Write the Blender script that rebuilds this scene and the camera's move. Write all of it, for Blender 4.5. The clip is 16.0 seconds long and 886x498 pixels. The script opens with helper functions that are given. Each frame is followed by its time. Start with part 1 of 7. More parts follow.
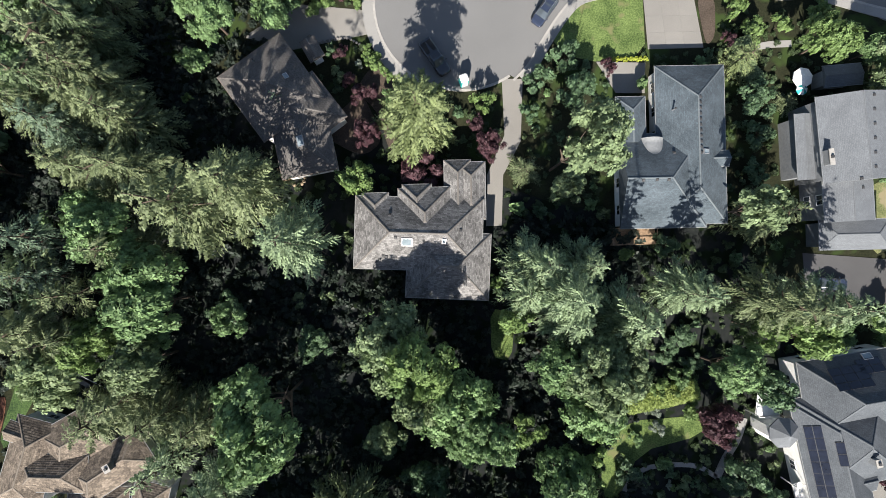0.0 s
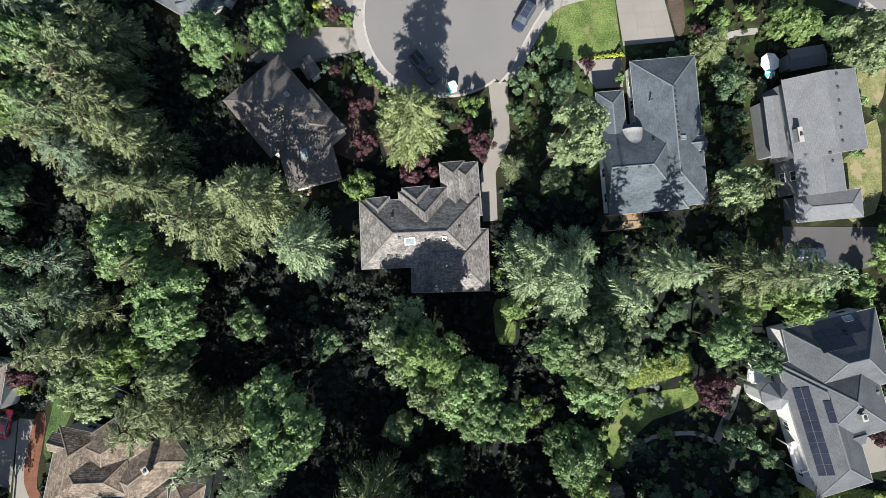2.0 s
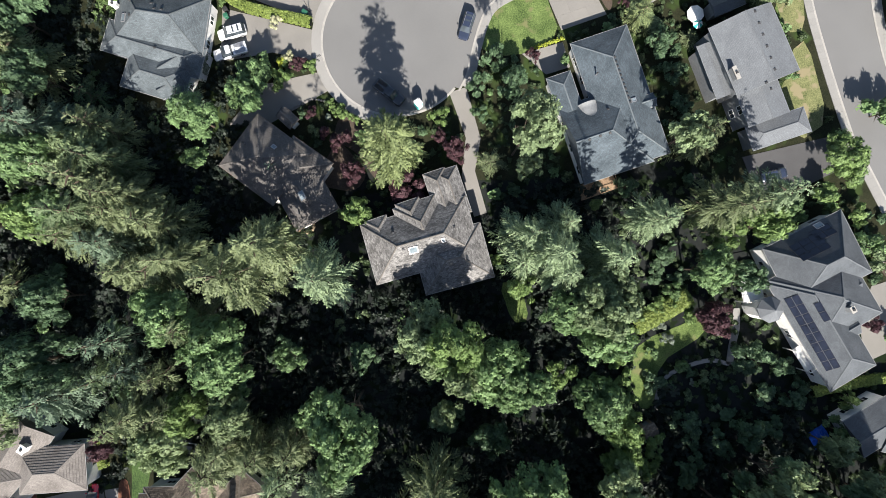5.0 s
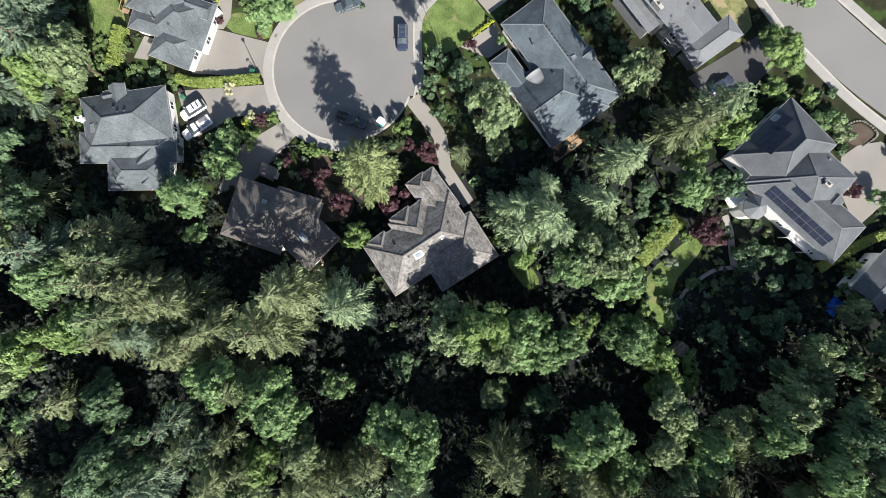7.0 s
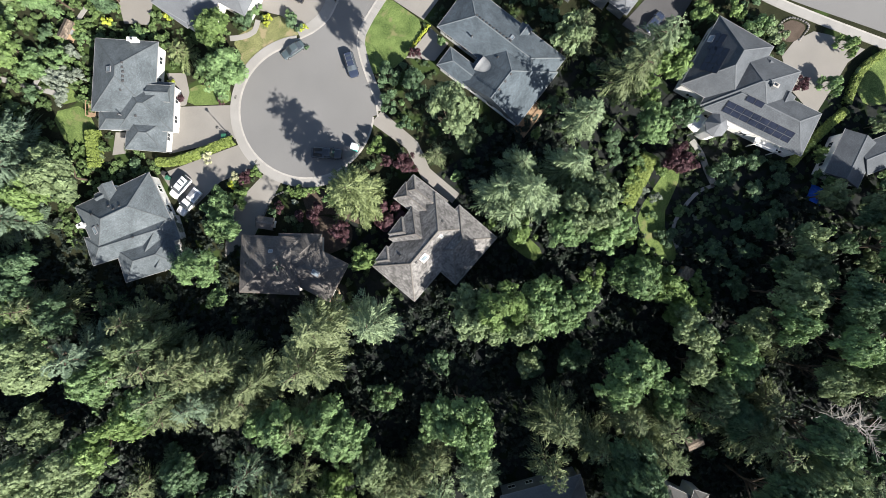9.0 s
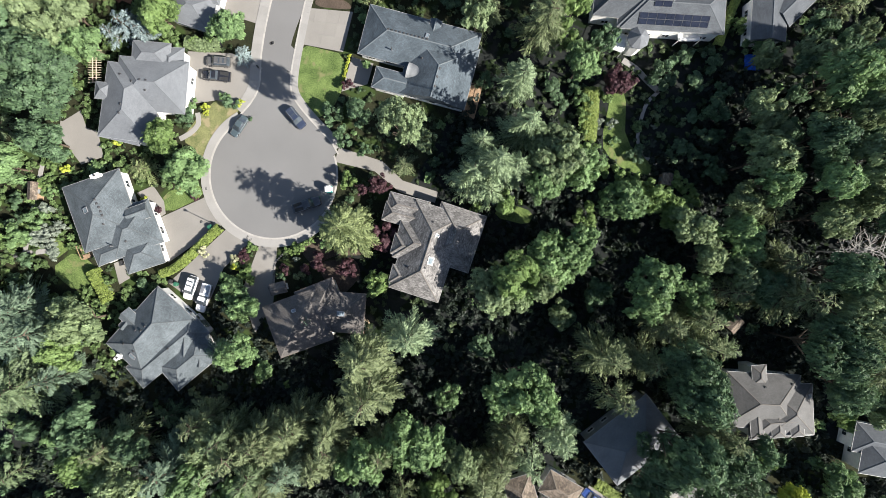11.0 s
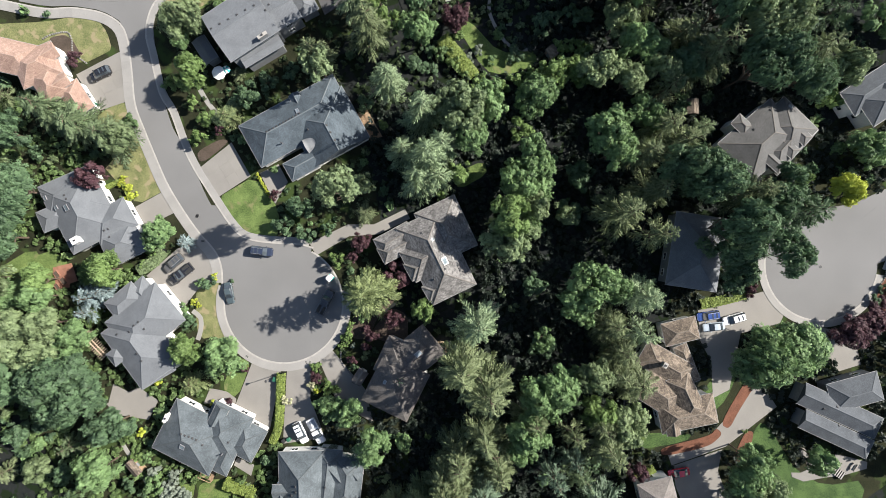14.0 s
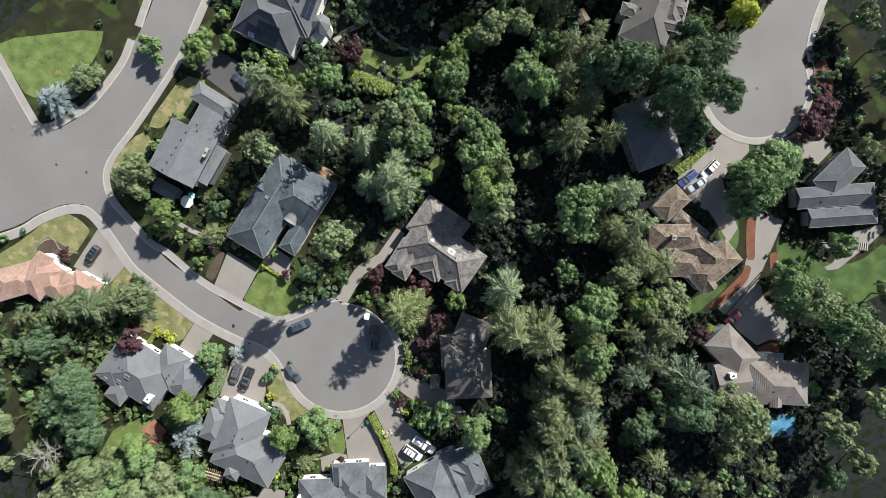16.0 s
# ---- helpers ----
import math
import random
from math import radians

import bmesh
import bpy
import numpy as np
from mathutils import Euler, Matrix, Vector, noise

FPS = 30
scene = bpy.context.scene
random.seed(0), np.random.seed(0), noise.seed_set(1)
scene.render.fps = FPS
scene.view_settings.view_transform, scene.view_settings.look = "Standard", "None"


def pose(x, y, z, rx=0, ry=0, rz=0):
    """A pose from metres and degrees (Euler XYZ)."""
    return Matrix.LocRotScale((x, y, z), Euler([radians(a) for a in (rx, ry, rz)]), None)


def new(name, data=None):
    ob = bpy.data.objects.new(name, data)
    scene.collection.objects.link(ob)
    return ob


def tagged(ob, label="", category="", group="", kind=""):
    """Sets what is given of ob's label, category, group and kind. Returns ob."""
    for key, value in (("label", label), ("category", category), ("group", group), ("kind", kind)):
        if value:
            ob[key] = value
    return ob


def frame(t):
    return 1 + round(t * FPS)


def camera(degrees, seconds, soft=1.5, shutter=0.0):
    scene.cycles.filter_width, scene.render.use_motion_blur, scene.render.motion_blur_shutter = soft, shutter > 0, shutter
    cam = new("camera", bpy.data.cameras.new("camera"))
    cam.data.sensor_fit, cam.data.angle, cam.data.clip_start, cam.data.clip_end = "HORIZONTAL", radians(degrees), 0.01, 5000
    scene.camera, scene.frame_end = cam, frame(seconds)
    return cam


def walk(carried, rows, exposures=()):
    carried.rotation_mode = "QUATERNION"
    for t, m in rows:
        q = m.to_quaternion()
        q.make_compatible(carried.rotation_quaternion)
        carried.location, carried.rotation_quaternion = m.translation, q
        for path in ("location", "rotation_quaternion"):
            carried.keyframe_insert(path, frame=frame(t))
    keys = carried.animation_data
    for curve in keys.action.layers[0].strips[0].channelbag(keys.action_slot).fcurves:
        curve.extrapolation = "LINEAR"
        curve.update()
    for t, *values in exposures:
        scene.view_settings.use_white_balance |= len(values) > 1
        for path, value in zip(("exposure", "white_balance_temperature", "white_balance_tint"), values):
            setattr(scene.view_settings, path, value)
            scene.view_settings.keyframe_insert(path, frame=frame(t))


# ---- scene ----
cam = camera(80.00, 16.0, soft=0.8)
PATH = [
    (0.0, pose(-0.00, 0.00, 77.77, 0.00, -0.98, -0.00)),
    (0.5, pose(-0.01, -0.27, 79.10, -0.06, -0.94, -0.64)),
    (1.0, pose(-0.00, -0.48, 80.40, 0.00, -0.88, -1.56)),
    (1.5, pose(0.01, -0.64, 81.65, 0.13, -0.80, -2.72)),
    (2.0, pose(0.04, -0.76, 82.88, 0.24, -0.74, -3.91)),
    (2.5, pose(0.06, -0.83, 84.09, 0.34, -0.70, -5.22)),
    (3.0, pose(0.08, -0.88, 85.31, 0.39, -0.63, -6.62)),
    (3.5, pose(0.09, -0.89, 86.56, 0.47, -0.59, -8.16)),
    (4.0, pose(0.09, -0.88, 87.86, 0.48, -0.55, -10.56)),
    (6.5, pose(0.20, -0.45, 94.84, 0.07, -0.19, -30.44)),
    (7.0, pose(0.20, -0.35, 96.20, -0.12, -0.18, -34.90)),
    (7.5, pose(0.18, -0.21, 97.57, -0.20, -0.17, -39.06)),
    (8.0, pose(0.14, -0.05, 98.94, -0.31, -0.19, -43.27)),
    (8.5, pose(0.08, 0.10, 100.32, -0.38, -0.26, -47.34)),
    (9.0, pose(0.01, 0.24, 101.68, -0.47, -0.33, -51.32)),
    (11.5, pose(-0.31, 0.25, 108.14, -0.40, -0.47, -80.72)),
    (12.0, pose(-0.21, 0.15, 109.37, -0.42, -0.39, -87.79)),
    (12.5, pose(-0.11, 0.05, 110.57, -0.52, -0.31, -94.96)),
    (13.0, pose(0.01, -0.04, 111.79, -0.60, -0.28, -102.65)),
    (13.5, pose(0.12, -0.11, 113.02, -0.70, -0.25, -110.23)),
    (14.0, pose(0.23, -0.18, 114.21, -0.81, -0.24, -117.57)),
    (14.5, pose(0.33, -0.27, 115.35, -0.93, -0.26, -124.78)),
    (15.0, pose(0.44, -0.37, 116.42, -1.07, -0.28, -132.12)),
    (15.5, pose(0.54, -0.48, 117.44, -1.20, -0.32, -139.96)),
    (15.6, pose(0.56, -0.50, 117.64, -1.23, -0.33, -141.53)),
    (16.0, pose(0.52, -0.04, 124.41, -1.21, -0.51, -146.62)),
]
walk(cam, PATH, exposures=[(0.0, 1.65), (6.5, 1.7), (11.5, 1.76), (13.0, 1.67), (14.0, 1.6), (15.0, 1.5), (16.0, 1.4)])
# world, sun and exposure
SUN = Vector((-0.17, -1.0, 0.0)).normalized() * math.cos(radians(37)) + Vector((0, 0, math.sin(radians(37))))
world = bpy.data.worlds.new("sky")
scene.world = world
world.use_nodes = True
_nt = world.node_tree
_sky = _nt.nodes.new("ShaderNodeTexSky")
_sky.sky_type, _sky.sun_disc = "NISHITA", False
_sky.sun_elevation, _sky.sun_rotation = radians(37), math.atan2(SUN.x, SUN.y)
_nt.links.new(_sky.outputs[0], _nt.nodes["Background"].inputs[0])
_nt.nodes["Background"].inputs[1].default_value = 0.064
sun = new("sun", bpy.data.lights.new("sun", "SUN"))
sun.data.energy, sun.data.angle, sun.data.color = 5.0, radians(0.53), (1.0, 0.95, 0.88)
sun.rotation_euler = SUN.to_track_quat("Z", "Y").to_euler()

# materials
MATS = {}


def rgb(c):
    return (c[0], c[1], c[2], 1.0)


def surface(name, dark, light, fine=8.0, coarse=0.35, rough=0.85, bump=0.25, metal=0.0, spots=None, island=0.0, each=0.0, course=None, vary=0.15, gloss=0.3):
    """Grain at two scales between two colours; spots: a third colour in patches; course: metres of the rows of a roof."""
    if name in MATS:
        return MATS[name]
    m = bpy.data.materials.new(name)
    m.use_nodes = True
    nt = m.node_tree
    N, L = nt.nodes, nt.links
    b = N["Principled BSDF"]
    b.inputs["Roughness"].default_value, b.inputs["Metallic"].default_value = rough, metal
    b.inputs["Specular IOR Level"].default_value = gloss
    geo = N.new("ShaderNodeNewGeometry")

    def grain(scale, detail):
        n = N.new("ShaderNodeTexNoise")
        n.inputs["Scale"].default_value, n.inputs["Detail"].default_value = scale, detail
        L.new(geo.outputs["Position"], n.inputs["Vector"])
        return n.outputs[0]

    a, c = grain(fine, 4), grain(coarse, 3)
    mix = N.new("ShaderNodeMath")
    mix.operation = "ADD"
    half = N.new("ShaderNodeMath")
    half.operation, half.inputs[1].default_value = "MULTIPLY", 0.75
    L.new(c, half.inputs[0])
    L.new(a, mix.inputs[0]), L.new(half.outputs[0], mix.inputs[1])
    total = mix.outputs[0]
    for amount, src in ((island, geo.outputs["Random Per Island"]), (each, None)):
        if amount:
            if src is None:
                src = N.new("ShaderNodeObjectInfo").outputs["Random"]
            ma = N.new("ShaderNodeMath")
            ma.operation, ma.inputs[1].default_value = "MULTIPLY_ADD", amount
            L.new(src, ma.inputs[0]), L.new(total, ma.inputs[2])
            total = ma.outputs[0]
    ramp = N.new("ShaderNodeMapRange")
    ramp.inputs[1].default_value, ramp.inputs[2].default_value = 0.62, 1.15 + island + each
    L.new(total, ramp.inputs[0])
    col = N.new("ShaderNodeMix")
    col.data_type = "RGBA"
    col.inputs[6].default_value, col.inputs[7].default_value = rgb(dark), rgb(light)
    L.new(ramp.outputs[0], col.inputs[0])
    out = col.outputs[2]
    if course:
        up = N.new("ShaderNodeCombineXYZ")
        up.inputs[2].default_value = 1.0

        def vec(op, p, q=None):
            n = N.new("ShaderNodeVectorMath")
            n.operation = op
            L.new(p, n.inputs[0])
            if q is not None:
                L.new(q, n.inputs[1])
            return n
        side = vec("NORMALIZE", vec("CROSS_PRODUCT", geo.outputs["True Normal"], up.outputs[0]).outputs[0]).outputs[0]
        rise = vec("CROSS_PRODUCT", side, geo.outputs["True Normal"]).outputs[0]
        uv = N.new("ShaderNodeCombineXYZ")
        L.new(vec("DOT_PRODUCT", geo.outputs["Position"], side).outputs["Value"], uv.inputs[0])
        L.new(vec("DOT_PRODUCT", geo.outputs["Position"], rise).outputs["Value"], uv.inputs[1])
        tiles = N.new("ShaderNodeTexBrick")
        tiles.inputs["Scale"].default_value, tiles.inputs["Mortar Size"].default_value = 1.0, 0.012
        tiles.inputs["Brick Width"].default_value, tiles.inputs["Row Height"].default_value = course * 1.7, course
        tiles.inputs["Color1"].default_value, tiles.inputs["Color2"].default_value, tiles.inputs["Mortar"].default_value = rgb((1 - vary,) * 3), rgb((1 + vary,) * 3), rgb((0.7,) * 3)
        L.new(uv.outputs[0], tiles.inputs["Vector"])
        tint = N.new("ShaderNodeMix")
        tint.data_type, tint.blend_type = "RGBA", "MULTIPLY"
        tint.inputs[0].default_value = 1.0
        L.new(out, tint.inputs[6]), L.new(tiles.outputs["Color"], tint.inputs[7])
        out = tint.outputs[2]
    if spots:
        s = grain(spots[1], 2)
        sr = N.new("ShaderNodeMapRange")
        sr.inputs[1].default_value, sr.inputs[2].default_value = spots[2], spots[2] + 0.08
        L.new(s, sr.inputs[0])
        sm = N.new("ShaderNodeMix")
        sm.data_type = "RGBA"
        sm.inputs[7].default_value = rgb(spots[0])
        L.new(sr.outputs[0], sm.inputs[0]), L.new(out, sm.inputs[6])
        out = sm.outputs[2]
    L.new(out, b.inputs["Base Color"])
    if bump:
        bn = N.new("ShaderNodeBump")
        bn.inputs["Strength"].default_value, bn.inputs["Distance"].default_value = bump, 0.03
        L.new(a, bn.inputs["Height"]), L.new(bn.outputs[0], b.inputs["Normal"])
    MATS[name] = m
    return m


def foliage(name, dark, light, rough=0.6, glow=0.25):
    """Leaves: each leaf and each plant differs, and light shines through."""
    m = surface(name, dark, light, fine=1.3, coarse=0.25, rough=rough, bump=0, island=1.1, each=0.35, gloss=0.25)
    nt = m.node_tree
    b, o = nt.nodes["Principled BSDF"], nt.nodes["Material Output"]
    t = nt.nodes.new("ShaderNodeBsdfTranslucent")
    nt.links.new(b.inputs["Base Color"].links[0].from_socket, t.inputs[0])
    mx = nt.nodes.new("ShaderNodeMixShader")
    mx.inputs[0].default_value = glow
    nt.links.new(b.outputs[0], mx.inputs[1]), nt.links.new(t.outputs[0], mx.inputs[2]), nt.links.new(mx.outputs[0], o.inputs[0])
    return m


ASPHALT = surface("asphalt", (0.096, 0.0945, 0.093), (0.127, 0.1252, 0.123), 14, 0.08, 0.9, 0.12)
TARMAC = surface("dark_asphalt", (0.04, 0.039, 0.04), (0.066, 0.065, 0.066), 14, 0.15, 0.9, 0.15)
CONCRETE = surface("concrete", (0.152, 0.147, 0.138), (0.208, 0.201, 0.189), 10, 0.3, 0.9, 0.1, each=0.2)
DRIVE = surface("drive_concrete", (0.122, 0.115, 0.105), (0.172, 0.162, 0.147), 12, 0.2, 0.9, 0.1, each=0.15)
# near-black floor: the shade of the trees is put into its colour
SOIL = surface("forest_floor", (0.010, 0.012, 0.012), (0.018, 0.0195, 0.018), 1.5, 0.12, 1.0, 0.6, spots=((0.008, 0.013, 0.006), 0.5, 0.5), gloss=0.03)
GRASS = surface("grass", (0.022, 0.042, 0.008), (0.112, 0.152, 0.045), 4.5, 0.4, 1.0, 0.9, spots=((0.105, 0.108, 0.045), 0.35, 0.6))
LUSH = surface("watered_grass", (0.009, 0.024, 0.005), (0.058, 0.096, 0.027), 4.5, 0.3, 1.0, 0.9, spots=((0.05, 0.075, 0.02), 0.25, 0.6))
DRYGRASS = surface("dry_grass", (0.05, 0.062, 0.02), (0.158, 0.156, 0.07), 4.5, 0.4, 1.0, 0.9, spots=((0.165, 0.14, 0.08), 0.45, 0.54))
BARK = surface("bark_mulch", (0.06, 0.026, 0.015), (0.13, 0.055, 0.033), 6, 0.5, 1.0, 0.6)
EARTH = surface("bare_earth", (0.028, 0.021, 0.015), (0.07, 0.052, 0.04), 6, 0.5, 1.0, 0.6)
# soil and rough grass, toned down to stand in for tree shade
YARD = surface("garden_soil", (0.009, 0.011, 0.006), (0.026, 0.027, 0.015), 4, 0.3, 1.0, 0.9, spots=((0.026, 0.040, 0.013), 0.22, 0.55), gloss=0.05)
TRUNK = surface("tree_bark", (0.035, 0.025, 0.018), (0.1, 0.075, 0.055), 6, 1, 0.95, 0.8)
DEADWOOD = surface("dead_wood", (0.140, 0.132, 0.123), (0.235, 0.224, 0.213), 6, 1, 0.95, 0.5)
WHITE = surface("white_paint", (0.528, 0.520, 0.496), (0.656, 0.648, 0.624), 3, 0.5, 0.6, 0.05)
CREAM = surface("cream_siding", (0.235, 0.213, 0.174), (0.308, 0.280, 0.235), 3, 0.5, 0.7, 0.1)
GREYSIDE = surface("grey_siding", (0.123, 0.129, 0.134), (0.179, 0.185, 0.190), 3, 0.5, 0.7, 0.1)
ROOFS = {
    "brown": surface("brown_shingle", (0.05, 0.0475, 0.046), (0.18, 0.173, 0.167), 12, 0.5, 0.95, 0.5, course=0.24, vary=0.4),
    "slate": surface("slate_shingle", (0.026, 0.035, 0.042), (0.075, 0.092, 0.106), 11, 0.35, 0.95, 0.5, course=0.22, vary=0.16),
    "graphite": surface("graphite_shingle", (0.036, 0.044, 0.049), (0.098, 0.113, 0.122), 11, 0.35, 0.95, 0.5, course=0.22, vary=0.15),
    "gray": surface("grey_shingle", (0.082, 0.087, 0.094), (0.122, 0.13, 0.139), 7, 0.35, 0.95, 0.35, course=0.2, vary=0.07),
    "charcoal": surface("charcoal_shingle", (0.037, 0.042, 0.048), (0.075, 0.082, 0.090), 9, 0.35, 0.95, 0.5, course=0.22, vary=0.1),
    "taupe": surface("taupe_shingle", (0.058, 0.0575, 0.056), (0.097, 0.096, 0.094), 9, 0.35, 0.95, 0.5, course=0.22, vary=0.1),
    "tile": surface("brown_tile", (0.045, 0.041, 0.038), (0.1, 0.092, 0.086), 5, 0.35, 0.9, 0.4, course=0.32, vary=0.12),
    "shake": surface("cedar_shake", (0.045, 0.035, 0.027), (0.15, 0.122, 0.095), 5, 0.5, 0.95, 0.7, course=0.3, vary=0.42),
    "clay": surface("pale_brown_tile", (0.082, 0.073, 0.067), (0.158, 0.143, 0.132), 5, 0.35, 0.9, 0.4, course=0.32, vary=0.1),
    "terracotta": surface("pale_red_tile", (0.17, 0.108, 0.083), (0.29, 0.2, 0.16), 5, 0.35, 0.9, 0.4, course=0.32),
}
GLASS = surface("window_glass", (0.02, 0.025, 0.03), (0.05, 0.06, 0.07), 1, 0.2, 0.08, 0, gloss=0.8)

# mesh building


def part(name, bm, material, parent=None, label="", smooth=False):
    me = bpy.data.meshes.new(name)
    bm.to_mesh(me)
    bm.free()
    me.materials.append(material)
    if smooth:
        me.polygons.foreach_set("use_smooth", [True] * len(me.polygons))
    ob = new(name, me)
    ob.parent = parent
    if label:
        tagged(ob, label)
    return ob


def thing(name, x, y, z=0.0, rz=0.0, label="", category="", group="", kind="", scale=(1, 1, 1)):
    e = new(name)
    e.empty_display_size = 0.3
    e.location, e.rotation_euler, e.scale = (x, y, z), (0, 0, radians(rz)), scale
    return tagged(e, label, category, group, kind)


def prism(bm, pts, z0, z1):
    """A closed slab over a flat outline."""
    lo = [bm.verts.new((p[0], p[1], z0)) for p in pts]
    hi = [bm.verts.new((p[0], p[1], z1)) for p in pts]
    n = len(pts)
    area = sum(pts[i][0] * pts[(i + 1) % n][1] - pts[(i + 1) % n][0] * pts[i][1] for i in range(n))
    if area < 0:
        lo.reverse(), hi.reverse()
    bm.faces.new(hi), bm.faces.new(lo[::-1])
    for i in range(n):
        j = (i + 1) % n
        bm.faces.new((lo[i], lo[j], hi[j], hi[i]))


def box(bm, x, y, z, sx, sy, sz, rz=0.0, bevel=0.0):
    """A box standing on z, centred on x, y."""
    c, s = math.cos(radians(rz)), math.sin(radians(rz))
    pts = [(x + a * sx / 2 * c - b * sy / 2 * s, y + a * sx / 2 * s + b * sy / 2 * c) for a, b in ((-1, -1), (1, -1), (1, 1), (-1, 1))]
    prism(bm, pts, z, z + sz)


def rounded(pts, steps=3):
    """Corner-cutting of a closed outline."""
    for _ in range(steps):
        n, q = len(pts), []
        for i in range(n):
            a, b = pts[i], pts[(i + 1) % n]
            q += [(a[0] * 0.8 + b[0] * 0.2, a[1] * 0.8 + b[1] * 0.2), (a[0] * 0.2 + b[0] * 0.8, a[1] * 0.2 + b[1] * 0.8)]
        pts = q
    return pts


def smooth_line(pts, step=1.5):
    """A smooth line through points."""
    P = [Vector((*p, 0)) for p in pts]
    P = [2 * P[0] - P[1]] + P + [2 * P[-1] - P[-2]]
    out = []
    for i in range(1, len(P) - 2):
        n = max(2, int((P[i + 1] - P[i]).length / step))
        for k in range(n):
            t = k / n
            a, b, c, d = P[i - 1:i + 3]
            out.append(0.5 * (2 * b + (c - a) * t + (2 * a - 5 * b + 4 * c - d) * t * t + (3 * b - a - 3 * c + d) * t ** 3))
    return out + [P[-2]]


def strip(bm, line, left, right, z0, z1):
    """A ribbon with thickness along a line, from left to right of it in metres."""
    rows = []
    for i, p in enumerate(line):
        d = (line[min(i + 1, len(line) - 1)] - line[max(i - 1, 0)]).normalized()
        n = Vector((-d.y, d.x, 0))
        a, b = p + n * left, p + n * right
        rows.append([bm.verts.new((*q.xy, z)) for q, z in ((a, z0), (a, z1), (b, z1), (b, z0))])
    for r, s in zip(rows, rows[1:]):
        for k in range(4):
            bm.faces.new((r[k], s[k], s[(k + 1) % 4], r[(k + 1) % 4]))
    bm.faces.new(rows[0]), bm.faces.new(rows[-1][::-1])
    bmesh.ops.recalc_face_normals(bm, faces=bm.faces)


COUNT = {"n": 0}
HOUSE_BLOCKS, FLAT_SHEETS, ROOFS_OF = [], [], {}


def slab(name, pts, z, material, label, category, smooth_steps=0, thick=0.05):
    if smooth_steps:
        pts = rounded(pts, smooth_steps)
    if name != "garden_ground":
        FLAT_SHEETS.append(list(pts))
    cx, cy = sum(p[0] for p in pts) / len(pts), sum(p[1] for p in pts) / len(pts)
    bm = bmesh.new()
    COUNT[name] = COUNT.get(name, 0) + 1
    z += 0.0015 * COUNT[name]
    prism(bm, [(p[0] - cx, p[1] - cy) for p in pts], z - thick, z)
    ob = part(name, bm, material)
    ob.location = (cx, cy, 0)
    return tagged(ob, label, category, kind="structure")


def driveway_panels(pts, nx, ny):
    """A drive poured in panels with open joints: four corners, split nx by ny."""
    a, b, q, d = [Vector((*p, 0)) for p in pts]
    FLAT_SHEETS.append(list(pts))
    base = tagged(new("driveway"), "weathered concrete driveway poured in panels", "driveway", kind="structure")
    for i in range(nx):
        for j in range(ny):
            f = [a.lerp(b, u).lerp(d.lerp(q, u), v) for u, v in ((i / nx, j / ny), ((i + 1) / nx, j / ny), ((i + 1) / nx, (j + 1) / ny), (i / nx, (j + 1) / ny))]
            c = sum(f, Vector()) / 4
            bm = bmesh.new()
            prism(bm, [((p - c) * 0.995).xy for p in f], -0.1, 0.09)
            part("panel", bm, DRIVE, base).location = (c.x, c.y, 0)
    return base


def driveway(pts, tar=False):
    return slab("driveway", pts, 0.056, TARMAC if tar else DRIVE, "dark worn asphalt driveway" if tar else "weathered beige concrete driveway", "driveway", thick=0.2)


def lawn(pts, dry=False):
    lush = not dry and pts[0][0] < -50
    return slab("lawn", pts, 0.024, DRYGRASS if dry else LUSH if lush else GRASS, "sun-browned grass lawn" if dry else "deep green watered lawn" if lush else "mown green grass lawn", "lawn", 1, thick=0.2)


# windows share their meshes
bm = bmesh.new()
for bx, bz, bw, bh in ((-0.7, 0, 0.1, 1.3), (0.7, 0, 0.1, 1.3), (0, 0, 0.06, 1.3), (0, 0, 1.3, 0.1), (0, 1.2, 1.3, 0.1)):
    box(bm, bx, -0.02, bz, bw, 0.1, bh)
FRAME_MESH = bpy.data.meshes.new("frame")
bm.to_mesh(FRAME_MESH)
bm.free()
FRAME_MESH.materials.append(WHITE)
bm = bmesh.new()
box(bm, 0, 0.0, 0.05, 1.36, 0.06, 1.2)
PANE_MESH = bpy.data.meshes.new("pane")
bm.to_mesh(PANE_MESH)
bm.free()
PANE_MESH.materials.append(GLASS)

# houses
COURSES = {"tile": (0.42, 0.06), "clay": (0.42, 0.05), "shake": (0.3, 0.022), "terracotta": (0.42, 0.06)}
LABELS = {"brown": "house with grey-brown shingled hip roofs", "graphite": "white house with dark blue-grey shingled hip roofs", "slate": "house with blue-grey shingled hip roofs", "gray": "house with pale grey shingled hip roofs",
          "charcoal": "white house with dark charcoal shingled roofs", "taupe": "house with taupe shingled gabled roofs", "tile": "house with ribbed dark brown tile roof", "clay": "house with pale brown ribbed tile roof", "shake": "house with weathered brown cedar shake roof", "terracotta": "house with pale red tile hip roofs"}


def inside(b, x, y, margin):
    """Whether a place lies under a roof block."""
    dx, dy = x - b[0], y - b[1]
    c, s = math.cos(radians(b[4])), math.sin(radians(b[4]))
    return abs(dx * c + dy * s) < b[2] / 2 - margin and abs(dy * c - dx * s) < b[3] / 2 - margin


